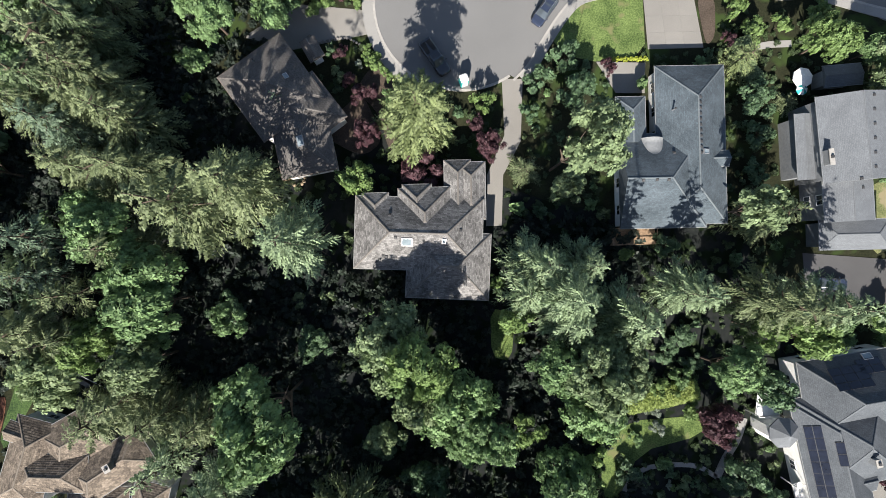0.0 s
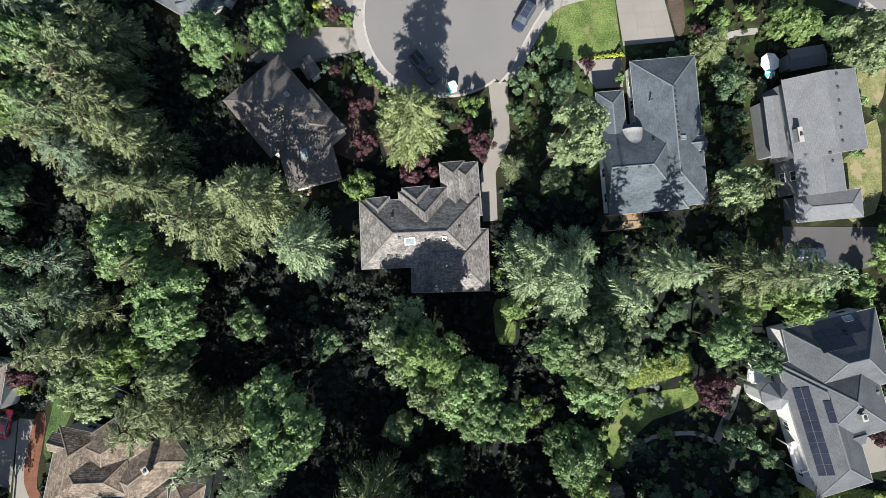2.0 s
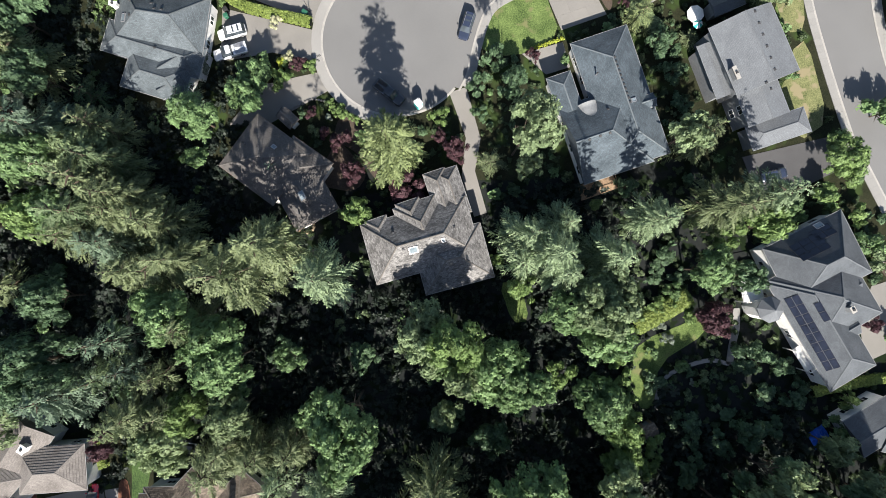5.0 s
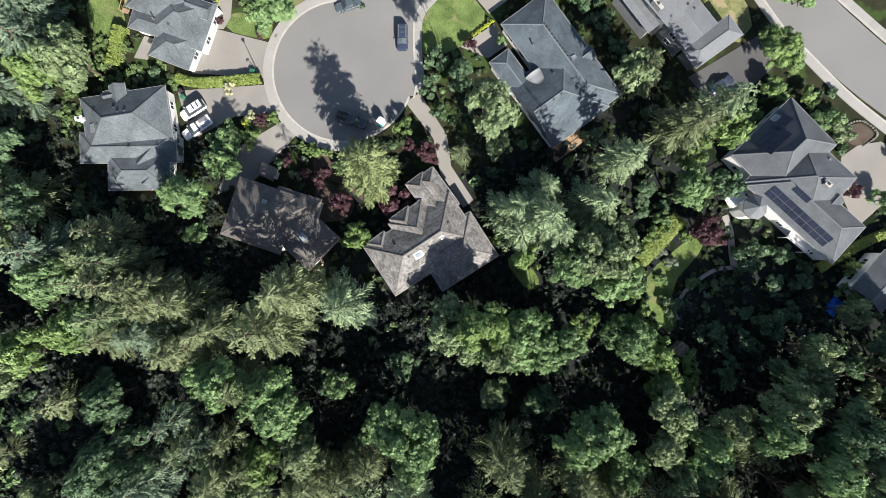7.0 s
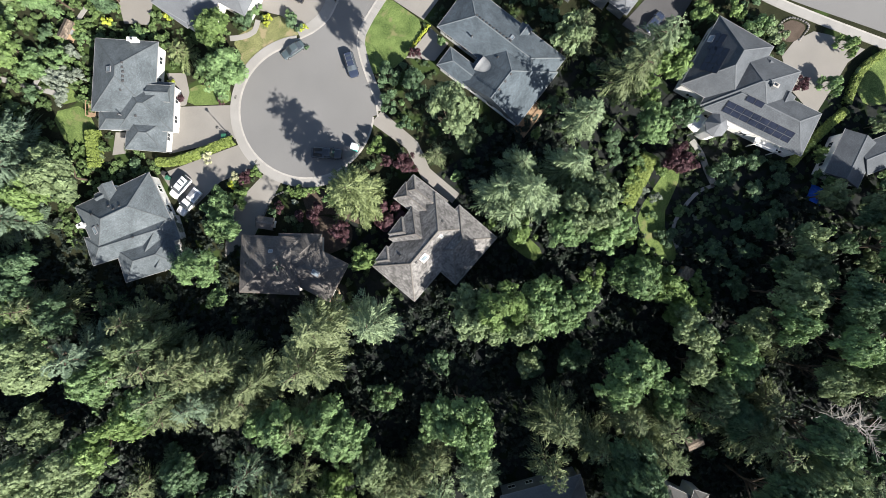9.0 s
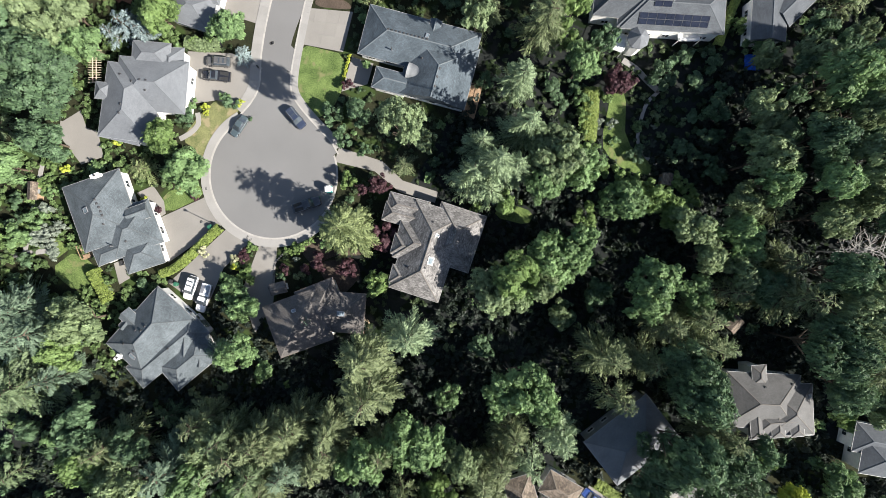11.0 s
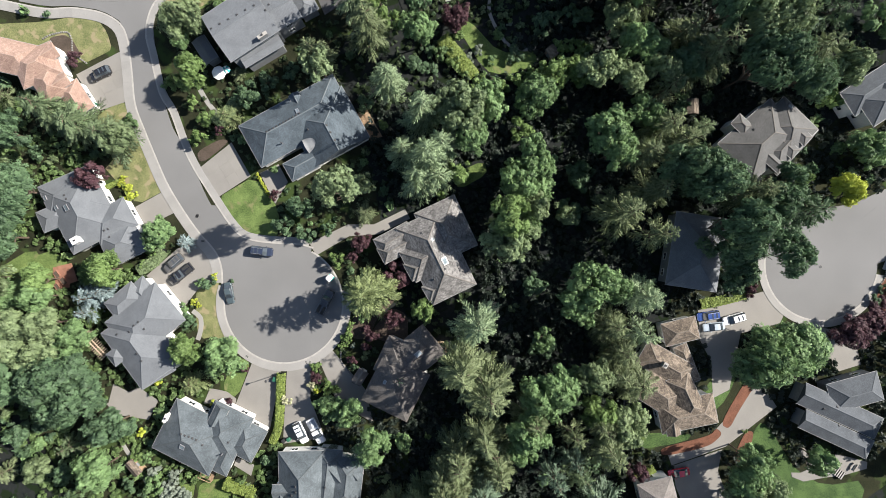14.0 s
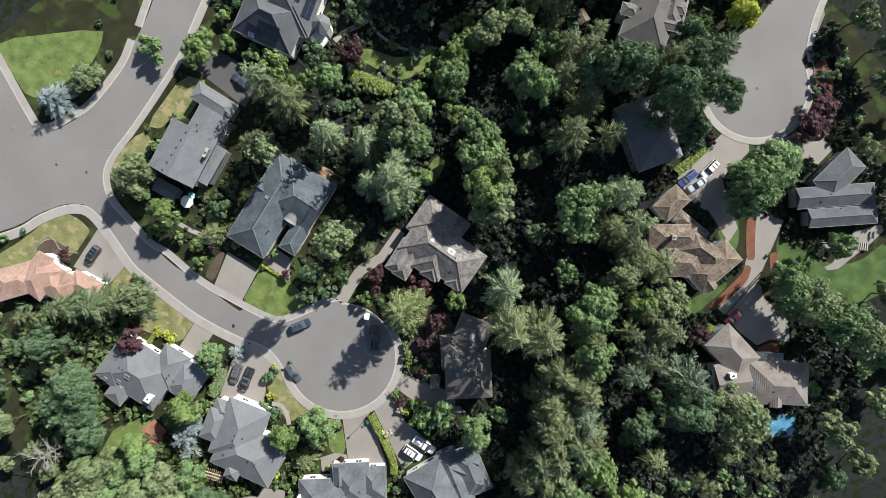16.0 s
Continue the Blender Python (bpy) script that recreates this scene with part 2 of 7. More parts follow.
def house(style, blocks, siding=None):
    HOUSE_BLOCKS.extend(blocks)
    cx, cy = sum(b[0] for b in blocks) / len(blocks), sum(b[1] for b in blocks) / len(blocks)
    h = thing("house", cx, cy, 0, 0, LABELS[style], "house")
    ROOFS_OF[h.name] = blocks
    for b in blocks:
        roof_block(h, cx, cy, style, *b, siding=siding or WHITE)
        wall_windows(h, cx, cy, b, [q for q in blocks if q is not b])
    return h


def wall_windows(h, ox, oy, b, others):
    """Windows along the free stretches of the walls."""
    if min(b[2], b[3]) < 3.2:
        return
    c, s = math.cos(radians(b[4])), math.sin(radians(b[4]))
    for k, (nx, ny) in enumerate(((0, -1), (0, 1), (-1, 0), (1, 0))):
        run, off = (b[2], b[3] / 2 - 0.45) if nx == 0 else (b[3], b[2] / 2 - 0.45)
        n = int((run - 1.6) / 3.4)
        for i in range(n):
            u = (i + 0.5) / n * (run - 1.6) - (run - 1.6) / 2
            lx, ly = (u, ny * off) if nx == 0 else (nx * off, u)
            X, Y = b[0] + lx * c - ly * s, b[1] + lx * s + ly * c
            if any(inside(q, X + (nx * c - ny * s) * 0.5, Y + (nx * s + ny * c) * 0.5, 0.2) for q in others):
                continue
            for z in ((0.9,) if b[5] < 5.3 else (0.9, 3.4)):
                w = new("window")
                w.empty_display_size = 0.2
                w.parent = h
                w.location, w.rotation_euler = (X - ox, Y - oy, z), (0, 0, radians(b[4]) + math.atan2(ny, nx) + math.pi / 2)
                for nm, me in (("frame", FRAME_MESH), ("pane", PANE_MESH)):
                    new(nm, me).parent = w



def roof_block(h, ox, oy, style, x, y, length, width, ang, z, ends, pitch, siding):
    m = Matrix.Translation((x - ox, y - oy, 0)) @ Matrix.Rotation(radians(ang), 4, "Z")
    hl, hw, t = length / 2, width / 2, 0.16
    a = -hl + (min(hw, hl - 0.05) if ends[0] == "h" else 0)
    b = hl - (min(hw, hl - 0.05) if ends[1] == "h" else 0)
    top = z + pitch * min(hw, (hl if ends == "hh" else hw))
    bm = bmesh.new()
    lo = [bm.verts.new((*p, z - t)) for p in ((-hl, -hw), (hl, -hw), (hl, hw), (-hl, hw))]
    hi = [bm.verts.new((*p, z)) for p in ((-hl, -hw), (hl, -hw), (hl, hw), (-hl, hw))]
    r0, r1 = bm.verts.new((a, 0, top)), bm.verts.new((b, 0, top))
    bm.faces.new(lo[::-1])
    for i in range(4):
        j = (i + 1) % 4
        bm.faces.new((lo[i], lo[j], hi[j], hi[i]))
    bm.faces.new((hi[0], hi[1], r1, r0)), bm.faces.new((hi[2], hi[3], r0, r1))
    bm.faces.new((hi[1], hi[2], r1)), bm.faces.new((hi[3], hi[0], r0))
    bm.transform(m)
    roof = part("roof", bm, ROOFS[style], h)
    if style in COURSES:
        step, lip = COURSES[style]
        V, F = [], []
        run = min(hw, hl) if ends == "hh" else hw
        sl = math.hypot(1, pitch)
        for side in range(4):
            if side > 1 and ends[side - 2] == "g":
                continue
            half, depth = (hl, hw) if side < 2 else (hw, hl)
            s = 0.05
            while s < run - 0.15:
                e = min(s + step / sl, run)

                def at(u, d, up):
                    x0, x1 = (-half + (d if ends[0] == "h" else 0), half - (d if ends[1] == "h" else 0)) if side < 2 else (-half + d, half - d)
                    q = x0 + (x1 - x0) * u
                    zz = z + pitch * d + up
                    return ((q, -hw + d, zz), (q, hw - d, zz), (-hl + d, q, zz), (hl - d, q, zz))[side]

                i = len(V)
                V += [at(0, s, -0.01), at(1, s, -0.01), at(1, s, lip), at(0, s, lip), at(0, e, 0.004), at(1, e, 0.004)]
                F += [(i, i + 1, i + 2, i + 3), (i + 3, i + 2, i + 5, i + 4)]
                s = e
        me = bpy.data.meshes.new("roof_course")
        me.from_pydata([m @ Vector(q) for q in V], [], F)
        me.materials.append(ROOFS[style])
        o = new("roof_course", me)
        o.parent = roof
        tagged(o, kind="stuff")
    # ridge and hip caps
    ends_list = [((a, 0, top), (b, 0, top))]
    if ends[0] == "h":
        ends_list += [((-hl, -hw, z), (a, 0, top)), ((-hl, hw, z), (a, 0, top))]
    if ends[1] == "h":
        ends_list += [((hl, -hw, z), (b, 0, top)), ((hl, hw, z), (b, 0, top))]
    for p, q in ends_list:
        p, q = Vector(p), Vector(q)
        if (q - p).length < 0.3:
            continue
        bm = bmesh.new()
        d = (q - p).normalized()
        s = d.cross(Vector((0, 0, 1))).normalized() * 0.12
        u = Vector((0, 0, 0.035))
        vs = [[bm.verts.new(e + o) for o in (-s - u, -s * 0.8 + u * 0.4, u * 1.2, s * 0.8 + u * 0.4, s - u)] for e in (p, q)]
        for k in range(4):
            bm.faces.new((vs[0][k], vs[1][k], vs[1][k + 1], vs[0][k + 1]))
        bm.transform(m)
        part("ridge_cap", bm, RIDGES[style], roof)
    # gutter round the eaves
    g = 0.07
    for x0, y0, x1, y1 in ((-hl, -hw, hl, -hw), (-hl, hw, hl, hw), (-hl, -hw, -hl, hw), (hl, -hw, hl, hw)):
        if x0 == x1 and ends[0 if x0 < 0 else 1] == "g":
            continue
        bm = bmesh.new()
        box(bm, (x0 + x1) / 2 + (math.copysign(g / 2, x0) if x0 == x1 else 0), (y0 + y1) / 2 + (math.copysign(g / 2, y0) if y0 == y1 else 0), z - 0.13,
            abs(x1 - x0) + (2 * g if y0 == y1 else 0) or g, abs(y1 - y0) or g, 0.12)
        bm.transform(m)
        part("gutter", bm, GUTTER.get(style, PALE), roof)
    # walls
    o = 0.45
    wl, ww = hl - o, hw - o
    bm = bmesh.new()
    box(bm, 0, 0, 0, 2 * wl, 2 * ww, z - t + 0.02)
    for e, sx in ((ends[0], -1), (ends[1], 1)):
        if e == "g":
            vs = [bm.verts.new((sx * (wl + dx), yy, zz)) for dx in (0, -0.2) for yy, zz in ((-ww, z - t), (ww, z - t), (0, top - pitch * o - 0.1))]
            bm.faces.new(vs[:3]), bm.faces.new(vs[3:])
            for k in range(3):
                bm.faces.new((vs[k], vs[(k + 1) % 3], vs[3 + (k + 1) % 3], vs[3 + k]))
    bmesh.ops.recalc_face_normals(bm, faces=bm.faces)
    bm.transform(m)
    part("wall", bm, siding, h)


RIDGES = {
    "brown": surface("brown_ridge", (0.0874, 0.0788, 0.0702), (0.131, 0.1201, 0.1092), 7, 0.4, 0.95, 0.3),
    "slate": surface("slate_ridge", (0.0702, 0.0819, 0.0897), (0.1092, 0.1248, 0.1326), 7, 0.4, 0.95, 0.3),
    "graphite": surface("graphite_ridge", (0.0468, 0.0538, 0.0577), (0.0741, 0.0827, 0.0874), 7, 0.4, 0.95, 0.3),
    "gray": surface("grey_ridge", (0.0741, 0.078, 0.0842), (0.1131, 0.1209, 0.1287), 7, 0.4, 0.95, 0.3),
    "charcoal": surface("charcoal_ridge", (0.0585, 0.064, 0.0702), (0.0936, 0.1014, 0.1092), 7, 0.4, 0.95, 0.3),
    "taupe": surface("taupe_ridge", (0.0702, 0.0655, 0.0585), (0.1092, 0.1014, 0.092), 7, 0.4, 0.95, 0.3),
    "tile": surface("tile_ridge", (0.0741, 0.0679, 0.0624), (0.117, 0.1069, 0.0983), 7, 0.4, 0.95, 0.3),
    "shake": surface("shake_ridge", (0.0858, 0.0718, 0.0569), (0.156, 0.1326, 0.1092), 7, 0.4, 0.95, 0.3),
    "clay": surface("clay_ridge", (0.1, 0.09, 0.083), (0.15, 0.137, 0.126), 7, 0.4, 0.95, 0.3),
    "terracotta": surface("red_ridge", (0.1872, 0.1287, 0.1014), (0.2808, 0.2028, 0.1638), 7, 0.4, 0.95, 0.3),
}
GUTTER = {"gray": surface("grey_gutter", (0.14, 0.146, 0.151), (0.179, 0.185, 0.19), 3, 0.5, 0.5, 0), "tile": surface("brown_gutter", (0.084, 0.067, 0.056), (0.123, 0.101, 0.084), 3, 0.5, 0.5, 0)}
PALE = surface("pale_gutter", (0.15, 0.15, 0.147), (0.22, 0.22, 0.213), 3, 0.5, 0.5, 0)

# trees
FIRS = {
    "fir": foliage("fir_needles", (0.015, 0.027, 0.0129), (0.176, 0.236, 0.118)),
    "olive": foliage("olive_needles", (0.0228, 0.033, 0.0129), (0.2136, 0.258, 0.13)),
    "blue": foliage("blue_needles", (0.021, 0.036, 0.0258), (0.165, 0.232, 0.15)),
    "spruce": foliage("silver_needles", (0.06, 0.085, 0.088), (0.3, 0.375, 0.37)),
    "pale": foliage("pale_needles", (0.034, 0.052, 0.027), (0.285, 0.375, 0.21)),
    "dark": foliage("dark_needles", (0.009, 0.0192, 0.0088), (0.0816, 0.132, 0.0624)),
    "gold": foliage("golden_needles", (0.028, 0.04, 0.013), (0.235, 0.285, 0.125)),
}
LEAVES = {
    "leaf": foliage("maple_leaves", (0.018, 0.036, 0.0143), (0.193, 0.3, 0.124)),
    # dark leaves: in shaded gaps this tone carries the shade itself
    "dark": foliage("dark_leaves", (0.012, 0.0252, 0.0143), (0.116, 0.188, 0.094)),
    "lime": foliage("lime_leaves", (0.03, 0.054, 0.0136), (0.186, 0.2736, 0.0936)),
    "pale": foliage("pale_leaves", (0.032, 0.047, 0.022), (0.215, 0.285, 0.145)),
    "purple": foliage("purple_leaves", (0.026, 0.012, 0.015), (0.095, 0.047, 0.056)),
    "bloom": foliage("pale_blossom", (0.05, 0.068, 0.044), (0.25, 0.285, 0.235)),
    "olive": foliage("olive_leaves", (0.024, 0.036, 0.0156), (0.2184, 0.2856, 0.1404)),
    "cream": foliage("cream_blossom", (0.15, 0.155, 0.085), (0.48, 0.48, 0.31)),
    "hedge": foliage("hedge_leaves", (0.055, 0.08, 0.016), (0.25, 0.315, 0.08)),
    "yellow": foliage("yellow_leaves", (0.170, 0.190, 0.019), (0.383, 0.441, 0.067)),
}
CROWNS = {}


def fir_mesh(v, tiers=18, n=9, segs=10, full=0.66, wide=1.0):
    """A conifer of unit height and radius: whorls of drooping boughs, each a toothed frond with side fronds and dark gaps between."""
    rnd = random.Random(100 + v)
    V, F = [], []

    def frond(p, a, ln, wide, lift, droop, k, roll, bend=0.0):
        """One toothed frond: twigs in pairs on a sagging spine. Returns the spine."""
        spine = []
        for i in range(k + 1):
            f = i / k
            aa = a + bend * f
            spine.append((p[0] + math.cos(aa) * ln * f, p[1] + math.sin(aa) * ln * f, p[2] + lift * ln * f - droop * ln * f * f))
        at = len(V)
        V.extend(spine)
        for i in range(k):
            f = (i + 0.5) / k
            w = wide * (0.45 + 1.1 * f if f < 0.5 else 1.0 - 0.75 * (f - 0.5) * 2) * rnd.uniform(0.75, 1.25)
            for side in (-1, 1):
                b = a + bend * f + side * rnd.uniform(0.5, 0.95)
                m = spine[i]
                V.append((m[0] + math.cos(b) * w, m[1] + math.sin(b) * w, m[2] + side * roll * w - rnd.uniform(0.0, 0.12) * w))
                F.append((at + i, at + i + 1, len(V) - 1))
        return spine

    sway = (rnd.uniform(-0.05, 0.05), rnd.uniform(-0.05, 0.05))
    lean = [rnd.uniform(0.78, 1.15) for _ in range(7)]
    for k in range(tiers):
        u = k / (tiers - 1)
        z = 0.08 + 0.9 * u
        reach = (1 - u) ** full * 0.95 + 0.05
        off = rnd.random() * 6.28
        m = n if u < 0.75 else max(5, n - 3)
        for j in range(m):
            if rnd.random() < 0.1:
                continue
            a = off + 6.283 * j / m + rnd.uniform(-0.28, 0.28)
            ln = reach * rnd.choice((0.6, 0.8, 0.95, 1.05, 1.2)) * lean[int((a % 6.283) / 6.284 * 7)]
            droop = rnd.uniform(0.03, 0.13)
            roll = rnd.uniform(-0.35, 0.35)
            p = (sway[0] * u, sway[1] * u, z + rnd.uniform(-0.018, 0.018))
            bend = rnd.uniform(-0.3, 0.3)
            k0 = max(3, int(segs * (0.35 + 0.65 * ln)))
            spine = frond(p, a, ln, (0.035 + 0.045 * ln) * wide, 0.06, droop, k0, roll, bend)
            for f in (0.3, 0.45, 0.58, 0.7, 0.82):
                if ln * f < 0.14:
                    continue
                q = spine[min(k0 - 1, int(f * k0 + 0.5))]
                for side in (-1, 1):
                    frond(q, a + bend * f + side * rnd.uniform(0.4, 0.7), ln * (1.1 - f) * rnd.uniform(0.42, 0.62), (0.03 + 0.03 * ln) * wide, 0.0, 0.1, 4, roll + side * rnd.uniform(-0.3, 0.2))
    return V, F


def leafy_mesh(v, lobes=32, leaves=470, size=0.049):
    """A broadleaf crown of unit height and radius: uneven lobes with gaps, each a shell of leaf clusters."""
    rnd = random.Random(300 + v)
    V, F, C = [], [], []
    arms = [rnd.choice((0.6, 0.85, 1.0, 1.2)) for _ in range(7)]
    for k in range(lobes):
        a = 2.4 * k + rnd.uniform(-0.5, 0.5)
        r = math.sqrt(rnd.random()) * 0.82 * arms[int((a % 6.283) / 6.284 * 7)]
        lr = rnd.uniform(0.12, 0.31) * (1.12 - 0.35 * r)
        C.append((Vector((math.cos(a) * r, math.sin(a) * r, 0.5 + 0.36 * (1 - r * r) * rnd.uniform(0.2, 1.2))), lr))
    for c, lr in C:
        for _ in range(max(8, int(leaves / 4.2 * (lr / 0.27) ** 2))):
            d = Vector((rnd.gauss(0, 1), rnd.gauss(0, 1), rnd.gauss(0.35, 0.8))).normalized()
            if d.z < -0.3:
                continue
            p = c + Vector((d.x * lr, d.y * lr, d.z * lr * 0.7)) * rnd.choice((rnd.uniform(0.7, 1.1), rnd.uniform(0.8, 1.4)))
            if any((p - o).length < q * 0.62 for o, q in C if o is not c):
                continue
            n = (d + Vector((rnd.gauss(0, 0.45), rnd.gauss(0, 0.45), rnd.gauss(0.4, 0.4)))).normalized()
            t = n.cross(Vector((rnd.gauss(0, 1), rnd.gauss(0, 1), rnd.gauss(0, 1)))).normalized()
            s = n.cross(t)
            i = len(V)
            V.append(tuple(p))
            turn = rnd.random() * 6.28
            for k in range(5):
                g = turn + 1.2566 * k + rnd.uniform(-0.3, 0.3)
                h = size * rnd.uniform(1.1, 2.2)
                sag = n * (-h * rnd.uniform(0.0, 0.45))
                e0 = p + (t * math.cos(g - 0.38) + s * math.sin(g - 0.38)) * h + sag
                e1 = p + (t * math.cos(g + 0.38) + s * math.sin(g + 0.38)) * h * 0.9 + sag
                V.extend((tuple(e0), tuple(e1)))
                F.append((i, len(V) - 2, len(V) - 1))
    return V, F


def trunk_mesh(kind, v):
    """A tapered trunk with limbs, of unit height."""
    rnd = random.Random(500 + v)
    bm = bmesh.new()

    def limb(p, q, r0, r1):
        p, q = Vector(p), Vector(q)
        d = (q - p).normalized()
        s = d.orthogonal().normalized()
        t = d.cross(s)
        rings = [[bm.verts.new(e + (s * math.cos(k * 1.0472) + t * math.sin(k * 1.0472)) * r) for k in range(6)] for e, r in ((p, r0), (q, r1))]
        for k in range(6):
            bm.faces.new((rings[0][k], rings[0][(k + 1) % 6], rings[1][(k + 1) % 6], rings[1][k]))
        bm.faces.new(rings[0][::-1]), bm.faces.new(rings[1])

    if kind == "fir":
        limb((0, 0, 0), (0.01, 0, 0.5), 0.045, 0.03)
        limb((0.01, 0, 0.5), (0, 0, 0.98), 0.03, 0.006)
        for k in range(14):
            a, z = k * 2.4, 0.12 + 0.055 * k
            ln = (1 - z) ** 0.75 * 0.75
            limb((0, 0, z), (math.cos(a) * ln, math.sin(a) * ln, z), 0.016, 0.004)
    else:
        limb((0, 0, 0), (0.02, 0.02, 0.45), 0.045, 0.03)
        for k in range(9):
            a = k * 2.4 + rnd.random()
            r = rnd.uniform(0.3, 0.65)
            limb((0.02, 0.02, 0.25 + 0.02 * k), (math.cos(a) * r, math.sin(a) * r, rnd.uniform(0.5, 0.75)), 0.02, 0.006)
    me = bpy.data.meshes.new("trunk")
    bm.to_mesh(me)
    bm.free()
    me.materials.append(TRUNK)
    return me


def crown(kind, v, mat):
    key = (kind, v, mat.name)
    if key not in CROWNS:
        V, F = {"fir": fir_mesh, "full": lambda k: fir_mesh(k + 40, 20, 12, 10, 0.42, 1.25), "sapling": lambda k: fir_mesh(k + 20, 11, 7, 7), "leaf": leafy_mesh, "great": lambda k: leafy_mesh(k + 70, 46, 640, 0.037), "sprig": lambda k: leafy_mesh(k + 30, 18, 260, 0.07),
                "bush": lambda k: leafy_mesh(k + 50, 9, 260, 0.1)}[kind](v)
        me = bpy.data.meshes.new("crown")
        me.from_pydata(V, [], F)
        me.materials.append(mat)
        CROWNS[key] = me
        CROWNS[("trunk", kind, v)] = trunk_mesh({"sapling": "fir", "full": "fir"}.get(kind, kind), v)
    return CROWNS[key], CROWNS[("trunk", kind, v)]


PLANTS = random.Random(7)
PLACED = []


def plant(name, kind, variants, mat, x, y, h, r, label, category, group=""):
    v = PLANTS.randrange(variants)
    leaves, wood = crown(kind, v, mat)
    e = thing(name, x, y, 0, PLANTS.uniform(0, 360), label, category, group, scale=(r, r, h))
    PLACED.append((x, y, r if h < 18 else r * 0.7))
    new("trunk", wood).parent = e
    top = new("crown", leaves)
    top.parent = e
    # a tall tree bears its crown high up on the trunk
    top.scale.z = min(1.0, (4.0 if name == "conifer_tree" else 2.4 if h > 17 else 2.0) * r / h)
    top.location.z = 1.0 - top.scale.z
    return e


TREE_WORDS = {"fir": "tall green fir with drooping feathery boughs", "olive": "tall olive-green cedar with feathery boughs", "blue": "tall blue-green conifer with layered boughs",
              "spruce": "silvery blue spruce beside a drive", "gold": "golden-green conifer with spreading boughs", "leaf": "leafy green broadleaf tree with uneven crown",
              "dark": "dark green tree, shade partly painted into its foliage", "lime": "bright lime-green leafy tree", "pale": "pale grey-green tree with ragged crown", "purple": "small dark purple-leaved maple",
              "bloom": "shrub covered in pale blossom", "yellow": "small yellow-leaved garden shrub"}


def fir(x, y, h, r, tone="fir", fine=True):
    return plant("conifer_tree", ("full" if tone == "gold" else "fir") if fine and r > 4.2 else "sapling", 4, FIRS[tone], x, y, h, r, TREE_WORDS[tone], "tree")


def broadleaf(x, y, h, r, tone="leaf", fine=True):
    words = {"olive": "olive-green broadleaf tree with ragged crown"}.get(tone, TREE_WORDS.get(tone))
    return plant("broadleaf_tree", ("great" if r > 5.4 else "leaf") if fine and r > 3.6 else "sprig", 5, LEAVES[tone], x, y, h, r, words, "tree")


def bare_tree(x, y, h, r):
    """A leafless tree: a trunk whose limbs fork into twigs."""
    rnd = random.Random(int(x * 7 + y))
    e = thing("bare_tree", x, y, 0, 0, "leafless grey tree with spreading bare twigs", "tree")
    bm = bmesh.new()

    def limb(p, q, r0, r1):
        d = (q - p).normalized()
        s = d.orthogonal().normalized()
        t = d.cross(s)
        a, b = [[bm.verts.new(c + (s * math.cos(k * 1.571) + t * math.sin(k * 1.571)) * w) for k in range(4)] for c, w in ((p, r0), (q, r1))]
        for k in range(4):
            bm.faces.new((a[k], a[(k + 1) % 4], b[(k + 1) % 4], b[k]))

    limb(Vector((0, 0, 0)), Vector((0, 0, h)), 0.2, 0.04)
    for k in range(22):
        a, z = k * 2.4, h * (0.35 + 0.028 * k)
        p = Vector((0, 0, z))
        q = p + Vector((math.cos(a), math.sin(a), rnd.uniform(0.1, 0.35))) * r * rnd.uniform(0.6, 1.0)
        limb(p, q, 0.09, 0.04)
        for j in range(5):
            s = p.lerp(q, rnd.uniform(0.3, 1.0))
            limb(s, s + Vector((math.cos(a + rnd.uniform(-1, 1)), math.sin(a + rnd.uniform(-1, 1)), rnd.uniform(-0.1, 0.5))) * r * 0.35, 0.05, 0.025)
    part("trunk", bm, DEADWOOD, e)
    return e


BUSH_WORDS = {"cream": "rounded shrub covered in cream blossom", "leaf": "rounded green leafy garden shrub", "dark": "dark green leafy garden shrub", "lime": "bright green rounded garden shrub", "pale": "grey-green leafy garden shrub", "olive": "olive-green leafy garden shrub", "purple": "low purple-leaved garden shrub",
              "bloom": "garden shrub covered in pale blossom", "yellow": "small yellow-leaved garden shrub"}


def bush(x, y, h, r, tone="leaf"):
    return plant("shrub", "bush", 4, LEAVES[tone], x, y, h, r, BUSH_WORDS[tone], "shrub")


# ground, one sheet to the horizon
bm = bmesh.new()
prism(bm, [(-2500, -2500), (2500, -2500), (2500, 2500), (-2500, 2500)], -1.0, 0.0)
tagged(part("ground", bm, SOIL), "forest floor of litter and soil, tree shade painted into its colour", "ground", kind="structure")



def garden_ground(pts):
    return slab("garden_ground", pts, 0.004, YARD, "patchy garden ground of rough grass and soil, darkened for tree shade", "ground", 1, thick=0.1)


def road(name, pts, width, z, label):
    bm = bmesh.new()
    strip(bm, smooth_line(pts), width / 2, -width / 2, -0.1, z)
    return tagged(part(name, bm, ASPHALT), label, "road", kind="structure")


def disc(name, c, z):
    bm = bmesh.new()
    prism(bm, [(c[0] + c[2] * math.cos(k * math.pi / 36), c[1] + c[2] * math.sin(k * math.pi / 36)) for k in range(72)], -0.1, z)
    return tagged(part(name, bm, ASPHALT), "smooth grey asphalt turning circle", "road", kind="structure")

